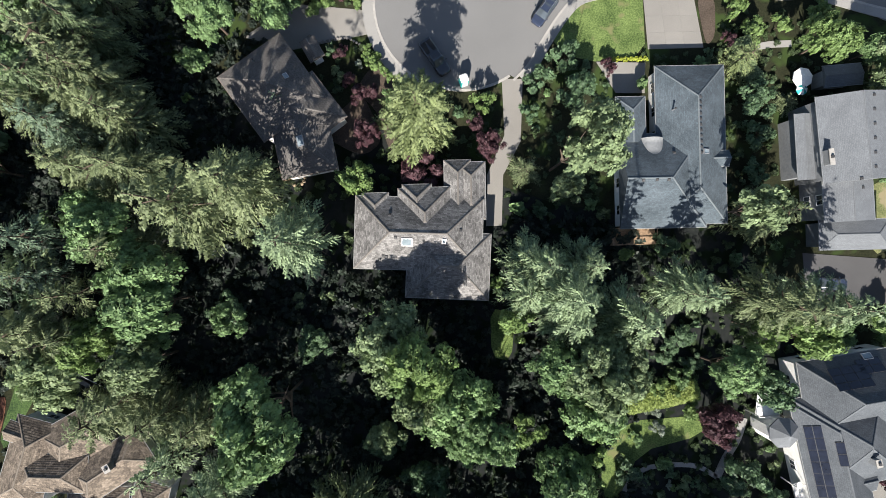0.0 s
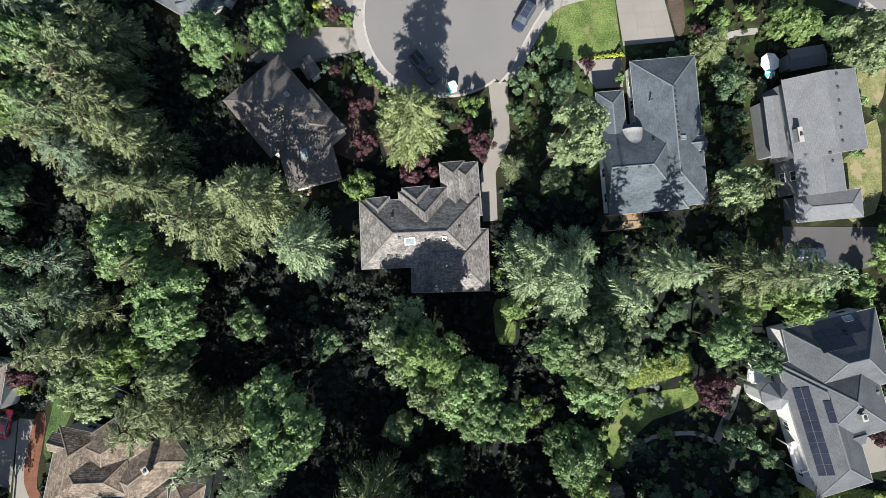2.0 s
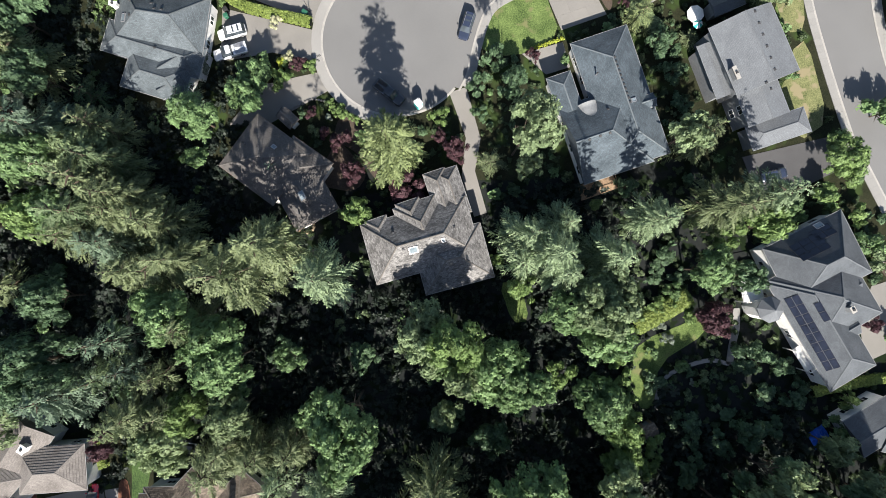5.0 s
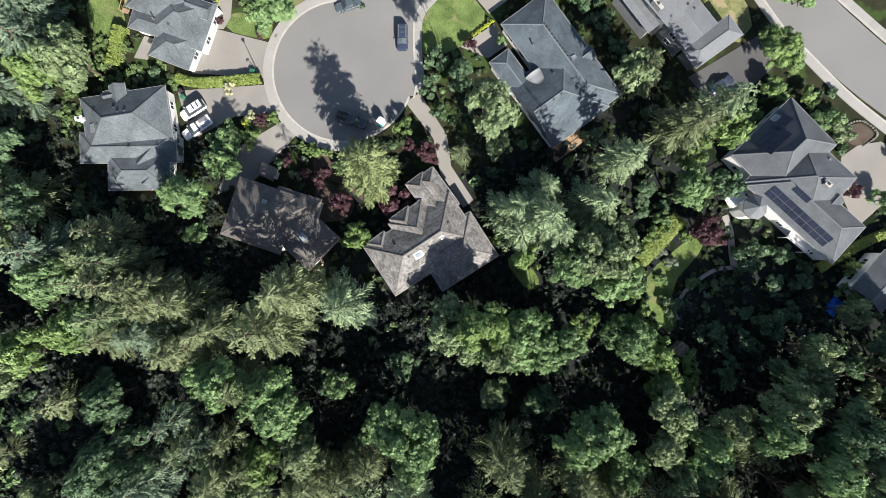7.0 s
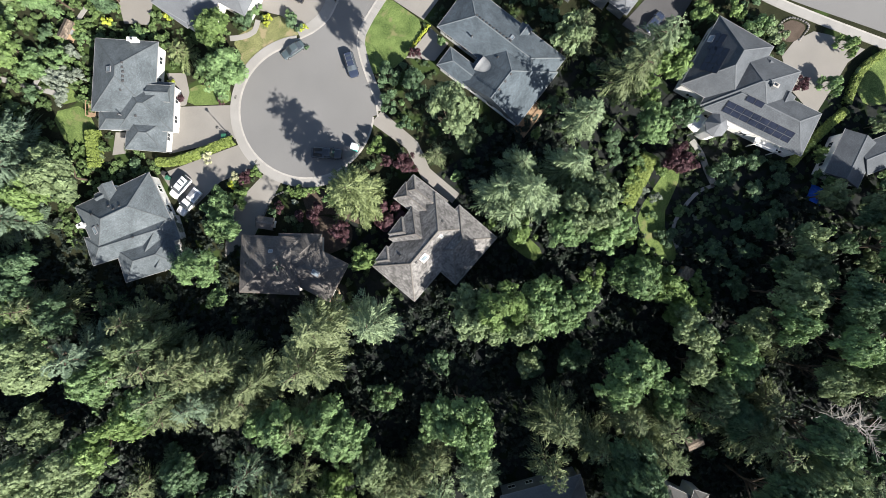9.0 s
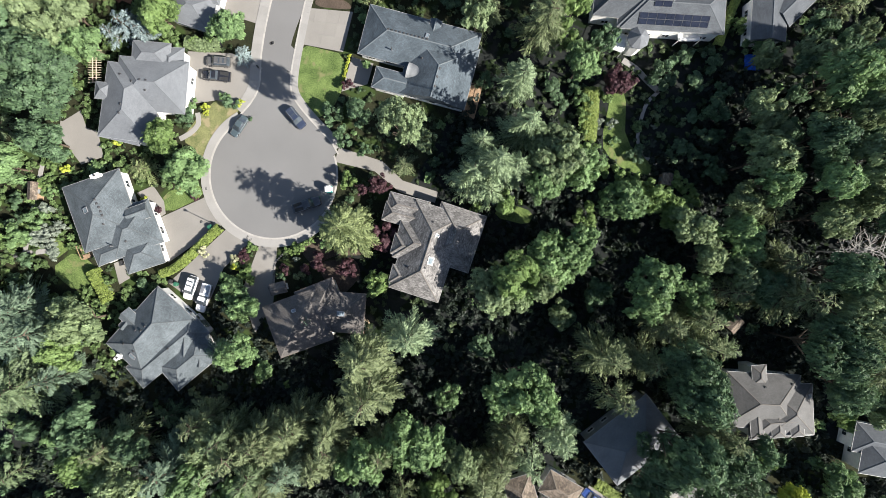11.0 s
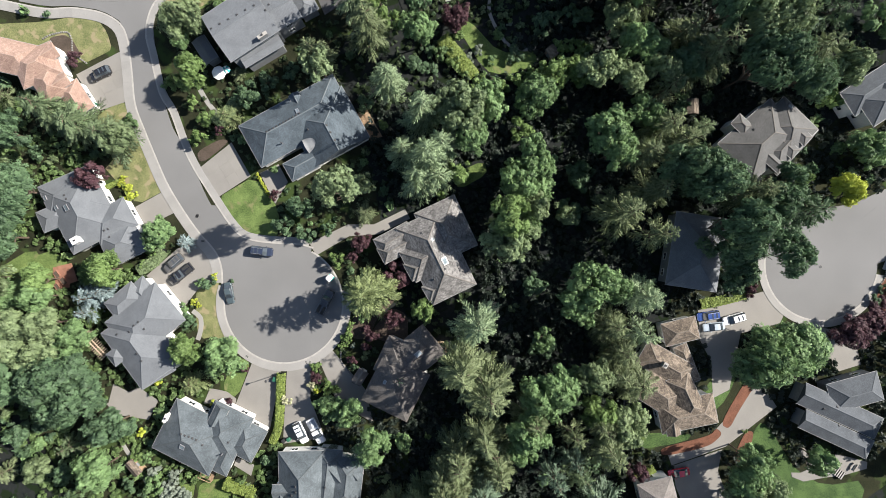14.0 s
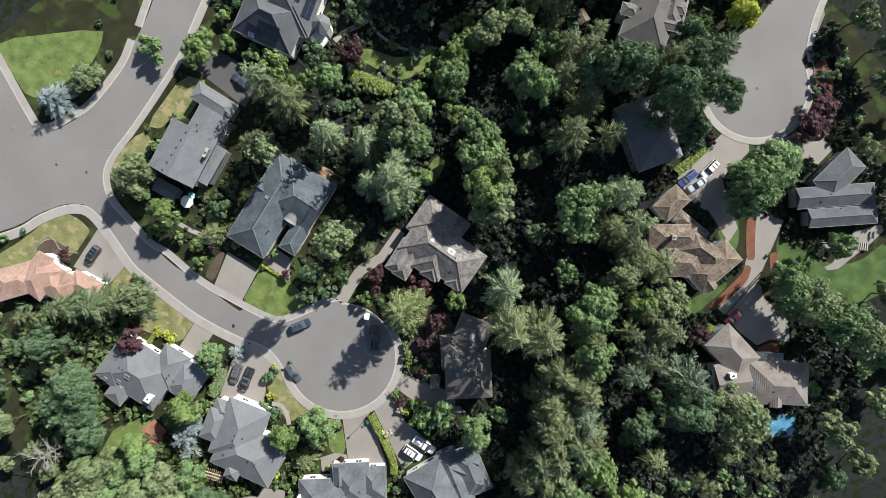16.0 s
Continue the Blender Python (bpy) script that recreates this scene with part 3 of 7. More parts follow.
cul = (4.0, 36.2, 12.7)
cul2 = (-42.3, -71.1, 12.2)
street = [(8.8, 37.7), (22.8, 42.3), (31.2, 43.6), (42.9, 42.7), (48.5, 43.1), (57.5, 41.4), (67.7, 37.8), (77.8, 33.3)]
main_road = [(112.0, 71.8), (98.4, 57.1), (92.0, 49.3), (85.9, 40.9), (81.6, 32.5), (80.1, 20.6), (79.1, 10.1), (79.7, -3.4), (81.5, -12.5), (84.1, -21.9), (89.8, -37.8), (96.0, -56.0), (104.2, -80.6)]
side_road = [(86.8, 36.0), (97.3, 31.9), (109.3, 25.9), (120.7, 19.6)]
street_far = [(-44.7, -72.8), (-41.7, -84.5), (-40.0, -93.6), (-38.3, -105.1), (-37.1, -117.1)]
road("road", street, 7.0, 0.084, "grey asphalt residential street")
road("road", main_road, 10.4, 0.08, "wide grey asphalt road")
road("road", side_road, 9.0, 0.076, "grey asphalt side road")
road("road", street_far, 8.4, 0.084, "grey asphalt residential street")
disc("road", cul, 0.09)
disc("road", cul2, 0.09)


# pavements and ground works
def sidewalk(pts, width, side):
    """Concrete kerb and pavement to one side of a line, a real step above the road."""
    line = smooth_line(pts, 1.2)
    bm = bmesh.new()
    strip(bm, line, *((0.0, -0.32) if side < 0 else (0.32, 0.0)), -0.1, 0.13)
    kerb = tagged(part("kerb", bm, KERB), "pale grey concrete kerb", "kerb", kind="structure")
    step = 1.5 if width > 1.4 else 1.2
    run = 0.0
    for a, b in zip(line, line[1:]):
        run += (b - a).length
    pave = new("pavement")
    tagged(pave, "pale concrete pavement laid in slabs", "pavement", kind="structure")
    off0, off1 = 0.32, 0.32 + width
    n = int(run / step)
    acc, i = 0.0, 0
    marks = []
    for k in range(n + 1):
        while i < len(line) - 2 and acc + (line[i + 1] - line[i]).length < k * step:
            acc += (line[i + 1] - line[i]).length
            i += 1
        f = min(1.0, (k * step - acc) / max(1e-6, (line[i + 1] - line[i]).length))
        p = line[i].lerp(line[i + 1], f)
        d = (line[min(i + 2, len(line) - 1)] - line[max(i - 1, 0)]).normalized()
        marks.append((p, Vector((-d.y, d.x, 0)) * side))
    for (p, m), (q, o) in zip(marks, marks[1:]):
        c = (p + q) / 2
        g = (q - p).normalized() * 0.006
        bm = bmesh.new()
        prism(bm, [(v - c).xy for v in (p + m * off0 + g, q + o * off0 - g, q + o * off1 - g, p + m * off1 + g)], -0.05, 0.125)
        s = part("paving_slab", bm, CONCRETE, pave)
        s.location = (c.x, c.y, 0)
    return pave


def ring(c, r0, r1, a0, a1, name, mat, z, label, category):
    bm = bmesh.new()
    n = int(abs(a1 - a0) / 3)
    pts = [(c[0] + r * math.cos(radians(a0 + (a1 - a0) * k / n)), c[1] + r * math.sin(radians(a0 + (a1 - a0) * k / n))) for r, ks in ((r0, range(n + 1)), (r1, range(n, -1, -1))) for k in ks]
    for k in range(n):
        q = [pts[k], pts[k + 1], pts[2 * n - k], pts[2 * n + 1 - k]]
        vs = [[bm.verts.new((*p, zz)) for p in q] for zz in (-0.05, z)]
        bm.faces.new(vs[1]), bm.faces.new((vs[0][0], vs[0][1], vs[1][1], vs[1][0])), bm.faces.new((vs[0][2], vs[0][3], vs[1][3], vs[1][2]))
    bmesh.ops.remove_doubles(bm, verts=bm.verts, dist=0.001)
    bmesh.ops.recalc_face_normals(bm, faces=bm.faces)
    return tagged(part(name, bm, mat), label, category, kind="structure")


def asphalt_patch(pts):
    return slab("road", pts, 0.062, ASPHALT, "worn grey asphalt road junction", "road", 1, thick=0.1)


def earth_bed(pts):
    return slab("planting_bed", pts, 0.086, EARTH, "planting bed of bare brown earth", "planting bed", 2, thick=0.15)


def mulch_bed(pts):
    return slab("planting_bed", pts, 0.086, BARK, "planting bed of red-brown bark mulch", "planting bed", 2, thick=0.15)


def patio(pts):
    return slab("patio", pts, 0.1, DRIVE, "pale concrete garden patio", "patio", 0, thick=0.2)


def brick_patio(pts):
    return slab("patio", pts, 0.1, BRICK, "red brick garden patio", "patio", 0, thick=0.2)


def walkway(pts, width):
    bm = bmesh.new()
    strip(bm, smooth_line(pts, 1.0), width / 2, -width / 2, -0.05, 0.09)
    return tagged(part("walkway", bm, CONCRETE), "narrow pale concrete garden walkway", "walkway", kind="structure")


def stone_edging(pts):
    """A row of single stones along a bed."""
    line = smooth_line(pts, 0.45)
    e = thing("stone_edging", line[0].x, line[0].y, 0, 0, "row of rough stones edging a bed", "edging")
    rnd = random.Random(len(line))
    for p in line:
        bm = bmesh.new()
        bmesh.ops.create_icosphere(bm, subdivisions=1, radius=0.26)
        for w in bm.verts:
            w.co = Vector((w.co.x * rnd.uniform(0.7, 1.1), w.co.y * rnd.uniform(0.7, 1.1), w.co.z * 0.8))
        s = part("stone", bm, STONE, e)
        s.location = (p.x - line[0].x, p.y - line[0].y, 0.12)
    return e


# vehicles
PAINTS = {"black": (0.012, 0.012, 0.014), "charcoal": (0.07, 0.068, 0.065), "slate": (0.045, 0.06, 0.065), "navy": (0.02, 0.026, 0.045), "white": (0.6, 0.6, 0.6), "blue": (0.02, 0.045, 0.16), "silver": (0.3, 0.34, 0.38),
          "red": (0.42, 0.018, 0.03), "maroon": (0.09, 0.012, 0.016)}


def paint(tone):
    m = surface("car_paint_" + tone, tuple(v * 0.92 for v in PAINTS[tone]), PAINTS[tone], 2, 0.5, 0.25, 0, gloss=0.6)
    m.node_tree.nodes["Principled BSDF"].inputs["Coat Weight"].default_value = 0.6
    return m


def loft(bm, sections):
    """A smooth hull through rounded cross-sections: x, half width, floor, top, and how far the top is drawn in."""
    rings = []
    for x, w, z0, z1, taper in sections:
        b = min(0.12, (z1 - z0) * 0.3)
        t = w - taper
        prof = [(-w + b, z0), (w - b, z0), (w, z0 + b), (w, z0 + (z1 - z0) * 0.55), (t, z1 - b * 0.6), (t - b, z1), (0, z1 + 0.02), (-t + b, z1), (-t, z1 - b * 0.6), (-w, z0 + (z1 - z0) * 0.55), (-w, z0 + b)]
        rings.append([bm.verts.new((x, y, z)) for y, z in prof])
    for r, s in zip(rings, rings[1:]):
        for k in range(len(r)):
            bm.faces.new((r[k], r[(k + 1) % len(r)], s[(k + 1) % len(r)], s[k]))
    bm.faces.new(rings[0]), bm.faces.new(rings[-1][::-1])
    bmesh.ops.recalc_face_normals(bm, faces=bm.faces)


def wheel(car, x, y, r):
    bm = bmesh.new()
    bmesh.ops.create_cone(bm, cap_ends=True, segments=18, radius1=r, radius2=r, depth=0.23)
    bmesh.ops.bevel(bm, geom=[e for e in bm.edges if abs(e.verts[0].co.z - e.verts[1].co.z) < 0.01], offset=0.03, segments=1, affect="EDGES")
    bm.transform(Matrix.Rotation(radians(90), 4, "X"))
    w = part("wheel", bm, RUBBER, car, smooth=False)
    w.location = (x, y, r)
    bm = bmesh.new()
    bmesh.ops.create_cone(bm, cap_ends=True, segments=12, radius1=r * 0.62, radius2=r * 0.55, depth=0.25)
    bm.transform(Matrix.Rotation(radians(90), 4, "X"))
    part("rim", bm, METAL, w, "silver alloy rim")


def vehicle(kind, x, y, rz, tone, label):
    car = thing(kind, x, y, 0.085, rz, label, "car")
    P = paint(tone)
    L, W, H = {"sedan_car": (4.7, 1.84, 1.45), "sport_utility_car": (4.85, 1.95, 1.75), "pickup_truck": (5.8, 2.02, 1.85)}[kind]
    a, w = L / 2, W / 2
    belt = H * 0.56
    bm = bmesh.new()
    if kind == "pickup_truck":
        loft(bm, [(-a, w * 0.94, 0.45, belt, 0.04), (-a + 0.1, w, 0.38, belt + 0.02, 0.05), (0.2, w, 0.35, belt + 0.03, 0.06), (a * 0.42, w, 0.35, belt, 0.08), (a * 0.86, w * 0.98, 0.36, belt - 0.06, 0.12), (a * 0.96, w * 0.9, 0.4, belt - 0.12, 0.12), (a, w * 0.74, 0.42, belt - 0.24, 0.1)])
        cab = [(-0.45, w * 0.9, belt - 0.05, belt + 0.1, 0.05), (-0.3, w * 0.9, belt - 0.05, H, 0.16), (0.75, w * 0.9, belt - 0.05, H, 0.16), (1.45, w * 0.9, belt - 0.05, belt + 0.08, 0.1)]
        top = (-0.28, 0.72)
    elif kind == "sport_utility_car":
        loft(bm, [(-a, w * 0.78, 0.42, belt - 0.05, 0.06), (-a + 0.1, w * 0.92, 0.38, belt, 0.06), (-a + 0.3, w, 0.34, belt + 0.03, 0.05), (0.3, w, 0.3, belt + 0.02, 0.06), (a * 0.55, w, 0.3, belt - 0.02, 0.1), (a * 0.84, w * 0.97, 0.34, belt - 0.1, 0.12), (a * 0.96, w * 0.86, 0.38, belt - 0.18, 0.12), (a, w * 0.66, 0.42, belt - 0.3, 0.1)])
        cab = [(-a + 0.06, w * 0.88, belt - 0.05, belt + 0.08, 0.05), (-a + 0.38, w * 0.9, belt - 0.05, H - 0.04, 0.16), (-0.3, w * 0.91, belt - 0.05, H, 0.17), (0.55, w * 0.91, belt - 0.05, H - 0.05, 0.17), (1.25, w * 0.9, belt - 0.05, belt + 0.04, 0.1)]
        top = (-a + 0.42, 0.5)
    else:
        loft(bm, [(-a, w * 0.7, 0.42, belt - 0.06, 0.1), (-a + 0.12, w * 0.86, 0.36, belt + 0.04, 0.1), (-a + 0.4, w * 0.97, 0.3, belt + 0.08, 0.1), (-0.6, w, 0.26, belt + 0.06, 0.06), (a * 0.4, w, 0.26, belt + 0.02, 0.09), (a * 0.8, w * 0.96, 0.3, belt - 0.08, 0.14), (a * 0.95, w * 0.84, 0.34, belt - 0.16, 0.14), (a, w * 0.62, 0.4, belt - 0.28, 0.1)])
        cab = [(-a + 0.6, w * 0.86, belt - 0.02, belt + 0.12, 0.08), (-0.95, w * 0.88, belt - 0.02, H - 0.02, 0.2), (-0.2, w * 0.89, belt - 0.02, H, 0.2), (0.25, w * 0.89, belt - 0.02, H - 0.05, 0.2), (1.1, w * 0.86, belt - 0.02, belt + 0.06, 0.1)]
        top = (-1.0, 0.2)
    body = part("body", bm, P, car, smooth=False)
    bm = bmesh.new()
    loft(bm, cab)
    part("window_glass", bm, GLASS, car, "dark tinted window glass")
    bm = bmesh.new()
    loft(bm, [(top[0], w * 0.68, H - 0.06, H + 0.005, 0.06), ((top[0] + top[1]) / 2, w * 0.72, H - 0.06, H + 0.03, 0.06), (top[1], w * 0.68, H - 0.08, H - 0.02, 0.06)])
    roof = part("roof", bm, P, car)
    if kind == "pickup_truck":
        bm = bmesh.new()
        box(bm, -a * 0.6 + 0.02, 0, belt + 0.005, 1.75, W - 0.32, 0.035)
        part("bed_cover", bm, RUBBER if tone == "black" else METAL, car, "open load bed lining")
    if kind == "sport_utility_car":
        for s in (-1, 1):
            bm = bmesh.new()
            box(bm, (top[0] + top[1]) / 2, s * w * 0.62, H + 0.02, (top[1] - top[0]) * 0.9, 0.05, 0.06)
            part("roof_rail", bm, METAL if tone != "black" else RUBBER, roof)
        for f in (0.25, 0.6):
            bm = bmesh.new()
            box(bm, top[0] + (top[1] - top[0]) * f, 0, H + 0.05, 0.28, w * 1.05, 0.025)
            part("sunroof", bm, GLASS, roof, "dark glass roof panel")
    for sx in (-1, 1):
        for sy in (-1, 1):
            wheel(car, sx * a * 0.62, sy * (w - 0.1), 0.33 if kind == "sedan_car" else 0.37)
            bm = bmesh.new()
            box(bm, sx * (a - 0.14), sy * w * 0.62, belt - 0.34, 0.12, 0.3, 0.12)
            part("headlight" if sx > 0 else "tail_light", bm, METAL if sx > 0 else TAIL, car, "clear headlight" if sx > 0 else "red tail light")
    for sy in (-1, 1):
        bm = bmesh.new()
        box(bm, cab[-1][0] - 0.25, sy * (w + 0.08), belt, 0.14, 0.2, 0.14)
        part("wing_mirror", bm, P, car)
        bm = bmesh.new()
        box(bm, 0.0, sy * (w - 0.0), belt - 0.12, 0.16, 0.03, 0.035)
        part("door_handle", bm, METAL, car)
    return car


CAR_WORDS = {"black": "glossy black", "charcoal": "dark grey", "slate": "dark green-grey", "navy": "dark navy", "white": "clean white", "blue": "bright blue", "silver": "pale blue-silver", "red": "bright red", "maroon": "dark red"}


def suv(x, y, rz, tone):
    return vehicle("sport_utility_car", x, y, rz, tone, CAR_WORDS[tone] + " sport utility car parked on concrete")


def sedan(x, y, rz, tone):
    return vehicle("sedan_car", x, y, rz, tone, CAR_WORDS[tone] + " sedan car parked by the kerb")


def pickup(x, y, rz, tone):
    return vehicle("pickup_truck", x, y, rz, tone, CAR_WORDS[tone] + " pickup truck with load bed")


# street furniture
def cyl(bm, x, y, z0, z1, r0, r1=None, seg=12):
    m = Matrix.Translation((x, y, (z0 + z1) / 2))
    bmesh.ops.create_cone(bm, cap_ends=True, segments=seg, radius1=r0, radius2=r0 if r1 is None else r1, depth=z1 - z0, matrix=m)


def portable_toilet(x, y, rz):
    t = thing("portable_toilet", x, y, 0.09, rz, "teal plastic portable toilet with white roof", "portable toilet")
    bm = bmesh.new()
    box(bm, 0, 0, 0, 1.15, 1.15, 2.1)
    bmesh.ops.bevel(bm, geom=bm.edges[:], offset=0.05, segments=2, affect="EDGES")
    part("body", bm, TEAL, t)
    bm = bmesh.new()
    loft(bm, [(-0.6, 0.5, 2.08, 2.2, 0.1), (-0.45, 0.6, 2.08, 2.32, 0.15), (0.45, 0.6, 2.08, 2.32, 0.15), (0.6, 0.5, 2.08, 2.2, 0.1)])
    part("roof", bm, WHITE, t, "translucent white plastic roof")
    bm = bmesh.new()
    box(bm, 0, -0.585, 0.12, 0.8, 0.05, 1.85)
    d = part("door", bm, WHITE, t, "pale plastic door")
    bm = bmesh.new()
    box(bm, 0.3, -0.63, 1.0, 0.08, 0.05, 0.16)
    part("handle", bm, RUBBER, d)
    bm = bmesh.new()
    cyl(bm, 0.4, 0.4, 2.2, 2.6, 0.05)
    part("vent_pipe", bm, RUBBER, t)
    return t


def manhole(x, y):
    e = thing("manhole_cover", x, y, 0.09, 0, "dark round iron manhole cover in asphalt", "manhole cover", "manhole covers")
    bm = bmesh.new()
    cyl(bm, 0, 0, -0.03, 0.012, 0.42, seg=20)
    part("frame", bm, STONE, e)
    bm = bmesh.new()
    cyl(bm, 0, 0, 0.0, 0.02, 0.34, seg=20)
    part("lid", bm, IRON, e)
    return e


def storm_drain(x, y, rz):
    e = thing("storm_drain", x, y, 0.075, rz, "dark iron storm drain at the kerb", "storm drain", "storm drains")
    bm = bmesh.new()
    box(bm, 0, 0, 0, 0.8, 0.5, 0.06)
    part("frame", bm, KERB, e)
    for k in range(5):
        bm = bmesh.new()
        box(bm, -0.28 + 0.14 * k, 0, 0.055, 0.1, 0.4, 0.012)
        part("bar", bm, IRON, e)
    return e


def street_lamp(x, y, rz):
    e = thing("street_lamp", x, y, 0, rz, "short dark post-top street lamp beside a drive", "street lamp")
    bm = bmesh.new()
    cyl(bm, 0, 0, 0, 4.1, 0.08, 0.05)
    part("pole", bm, IRON, e)
    bm = bmesh.new()
    cyl(bm, 0, 0, 0, 0.4, 0.16, 0.12)
    part("base", bm, IRON, e)
    bm = bmesh.new()
    cyl(bm, 0, 0, 4.1, 4.5, 0.14, 0.24)
    lamp = part("lamp_head", bm, METAL, e)
    bm = bmesh.new()
    cyl(bm, 0, 0, 4.5, 4.68, 0.3, 0.05)
    part("cap", bm, IRON, lamp)
    return e


def utility_box(x, y):
    e = thing("utility_box", x, y, 0.05, 40, "green metal utility box beside a drive", "utility box")
    bm = bmesh.new()
    box(bm, 0, 0, 0, 1.1, 0.9, 0.8)
    bmesh.ops.bevel(bm, geom=bm.edges[:], offset=0.04, segments=1, affect="EDGES")
    part("body", bm, GREENPAINT, e)
    bm = bmesh.new()
    box(bm, 0, 0, 0.79, 1.16, 0.96, 0.06)
    part("lid", bm, GREENPAINT, e)
    return e


def mailbox(x, y):
    e = thing("mailbox", x, y, 0.05, 60, "dark metal mailbox on a post", "mailbox", "mailboxes")
    bm = bmesh.new()
    box(bm, 0, 0, 0, 0.12, 0.12, 1.0)
    part("post", bm, WOOD, e)
    bm = bmesh.new()
    loft(bm, [(-0.3, 0.16, 1.0, 1.32, 0.04), (0.3, 0.16, 1.0, 1.32, 0.04)])
    part("box", bm, IRON, e)
    bm = bmesh.new()
    box(bm, 0, 0, 0, 0.9, 0.9, 0.06)
    part("base", bm, CONCRETE, e)
    return e


def waste_bin(x, y, rz, tone):
    e = thing("waste_bin", x, y, 0.1, rz, ("dark green" if tone == "green" else "black") + " wheeled plastic waste bin", "waste bin", "waste bins")
    m = GREENPAINT if tone == "green" else RUBBER
    bm = bmesh.new()
    vs = [[bm.verts.new((sx * w, sy * w, z)) for sx, sy in ((-1, -1), (1, -1), (1, 1), (-1, 1))] for w, z in ((0.26, 0.05), (0.36, 1.05))]
    bm.faces.new(vs[0][::-1]), bm.faces.new(vs[1])
    for k in range(4):
        bm.faces.new((vs[0][k], vs[0][(k + 1) % 4], vs[1][(k + 1) % 4], vs[1][k]))
    part("body", bm, m, e)
    bm = bmesh.new()
    loft(bm, [(-0.4, 0.36, 1.05, 1.1, 0.02), (0.0, 0.39, 1.05, 1.16, 0.03), (0.4, 0.36, 1.05, 1.1, 0.02)])
    part("lid", bm, m, e)
    for s in (-1, 1):
        bm = bmesh.new()
        bmesh.ops.create_cone(bm, cap_ends=True, segments=10, radius1=0.13, radius2=0.13, depth=0.06, matrix=Matrix.Translation((-0.3, s * 0.26, 0.13)) @ Matrix.Rotation(radians(90), 4, "X"))
        part("wheel", bm, RUBBER, e)
    return e


def patio_umbrella(x, y, r, tone):
    e = thing("patio_umbrella", x, y, 0.05, 12, ("white" if tone == "white" else "teal and white") + " open garden umbrella on a pole", "umbrella")
    bm = bmesh.new()
    cyl(bm, 0, 0, 0, 2.55, 0.03)
    part("pole", bm, METAL, e)
    bm = bmesh.new()
    cyl(bm, 0, 0, 0, 0.1, 0.3)
    part("base", bm, IRON, e)
    for k in range(8):
        bm = bmesh.new()
        a, b = k * math.pi / 4, (k + 1) * math.pi / 4
        t = bm.verts.new((0, 0, 2.6))
        p, q = [bm.verts.new((math.cos(g) * r, math.sin(g) * r, 2.1)) for g in (a, b)]
        s, u = [bm.verts.new((math.cos(g) * r * 0.99, math.sin(g) * r * 0.99, 1.95)) for g in (a, b)]
        bm.faces.new((t, p, q)), bm.faces.new((p, s, u, q))
        part("canopy_panel", bm, WHITE if tone == "white" or k % 2 else TEAL, e)
    return e


def hedge(pts, width, h, tone):
    """A clipped hedge: a dense block of small leaves along a line."""
    line = smooth_line(pts, 0.8)
    rnd = random.Random(int(abs(pts[0][0]) * 10))
    o = line[0]
    e = thing("hedge", o.x, o.y, 0, 0, "clipped bright green leafy hedge" if tone == "lime" else "dense olive-green leafy hedge", "hedge")
    V, F = [], []
    for a, b in zip(line, line[1:]):
        d = (b - a).normalized()
        n = Vector((-d.y, d.x, 0))
        for _ in range(int((b - a).length * width * 160)):
            u, w = rnd.random(), rnd.uniform(-1, 1)
            hh = h * (1 - 0.25 * abs(w) ** 3) * (0.9 + 0.18 * noise.noise(Vector((a.x * 0.7 + u, a.y * 0.7, w))))
            z = hh * (1 - 0.25 * rnd.random() ** 2) if rnd.random() < 0.7 else hh * rnd.random()
            side = 1.0 if z > hh * 0.85 else math.copysign(1.0, w)
            p = a.lerp(b, u) + n * (w * width / 2 if z > hh * 0.75 else math.copysign(width / 2 * rnd.uniform(0.85, 1.05), w)) - o
            i = len(V)
            for k in range(3):
                g = 2.1 * k + rnd.uniform(-0.4, 0.4)
                V.append((p.x + math.cos(g) * 0.17, p.y + math.sin(g) * 0.17, z + rnd.uniform(-0.13, 0.13)))
            F.append((i, i + 1, i + 2))
    me = bpy.data.meshes.new("foliage")
    me.from_pydata(V, [], F)
    me.materials.append(LEAVES["hedge" if tone == "lime" else tone])
    new("foliage", me).parent = e
    bm = bmesh.new()
    strip(bm, [q - o for q in line], width * 0.38, -width * 0.38, 0, h * 0.7)
    part("stem_mass", bm, SOIL, e)
    return e


# things on roofs
def roof_at(blocks, x, y):
    """Height, downhill azimuth and slope of the uppermost roof plane over a place; None beside the roofs."""
    best = None
    for bx, by, length, width, ang, z, ends, pitch in blocks:
        c, q = math.cos(radians(ang)), math.sin(radians(ang))
        u, v = (x - bx) * c + (y - by) * q, (y - by) * c - (x - bx) * q
        if abs(u) > length / 2 or abs(v) > width / 2:
            continue
        planes = [(width / 2 - v, 90), (width / 2 + v, -90)]
        planes += [(length / 2 + u, 180)] if ends[0] == "h" else []
        planes += [(length / 2 - u, 0)] if ends[1] == "h" else []
        d, way = min(planes)
        if best is None or z + pitch * d > best[0]:
            best = (z + pitch * d, ang + way, math.degrees(math.atan(pitch)))
    return best


def on_roof(h, x, y, z, az, slope):
    spot = roof_at(ROOFS_OF[h.name], x, y)
    if spot:
        z = spot[0]
        if slope:
            az, slope = spot[1], spot[2]
    return fitting(h, x, y, z, az, slope)


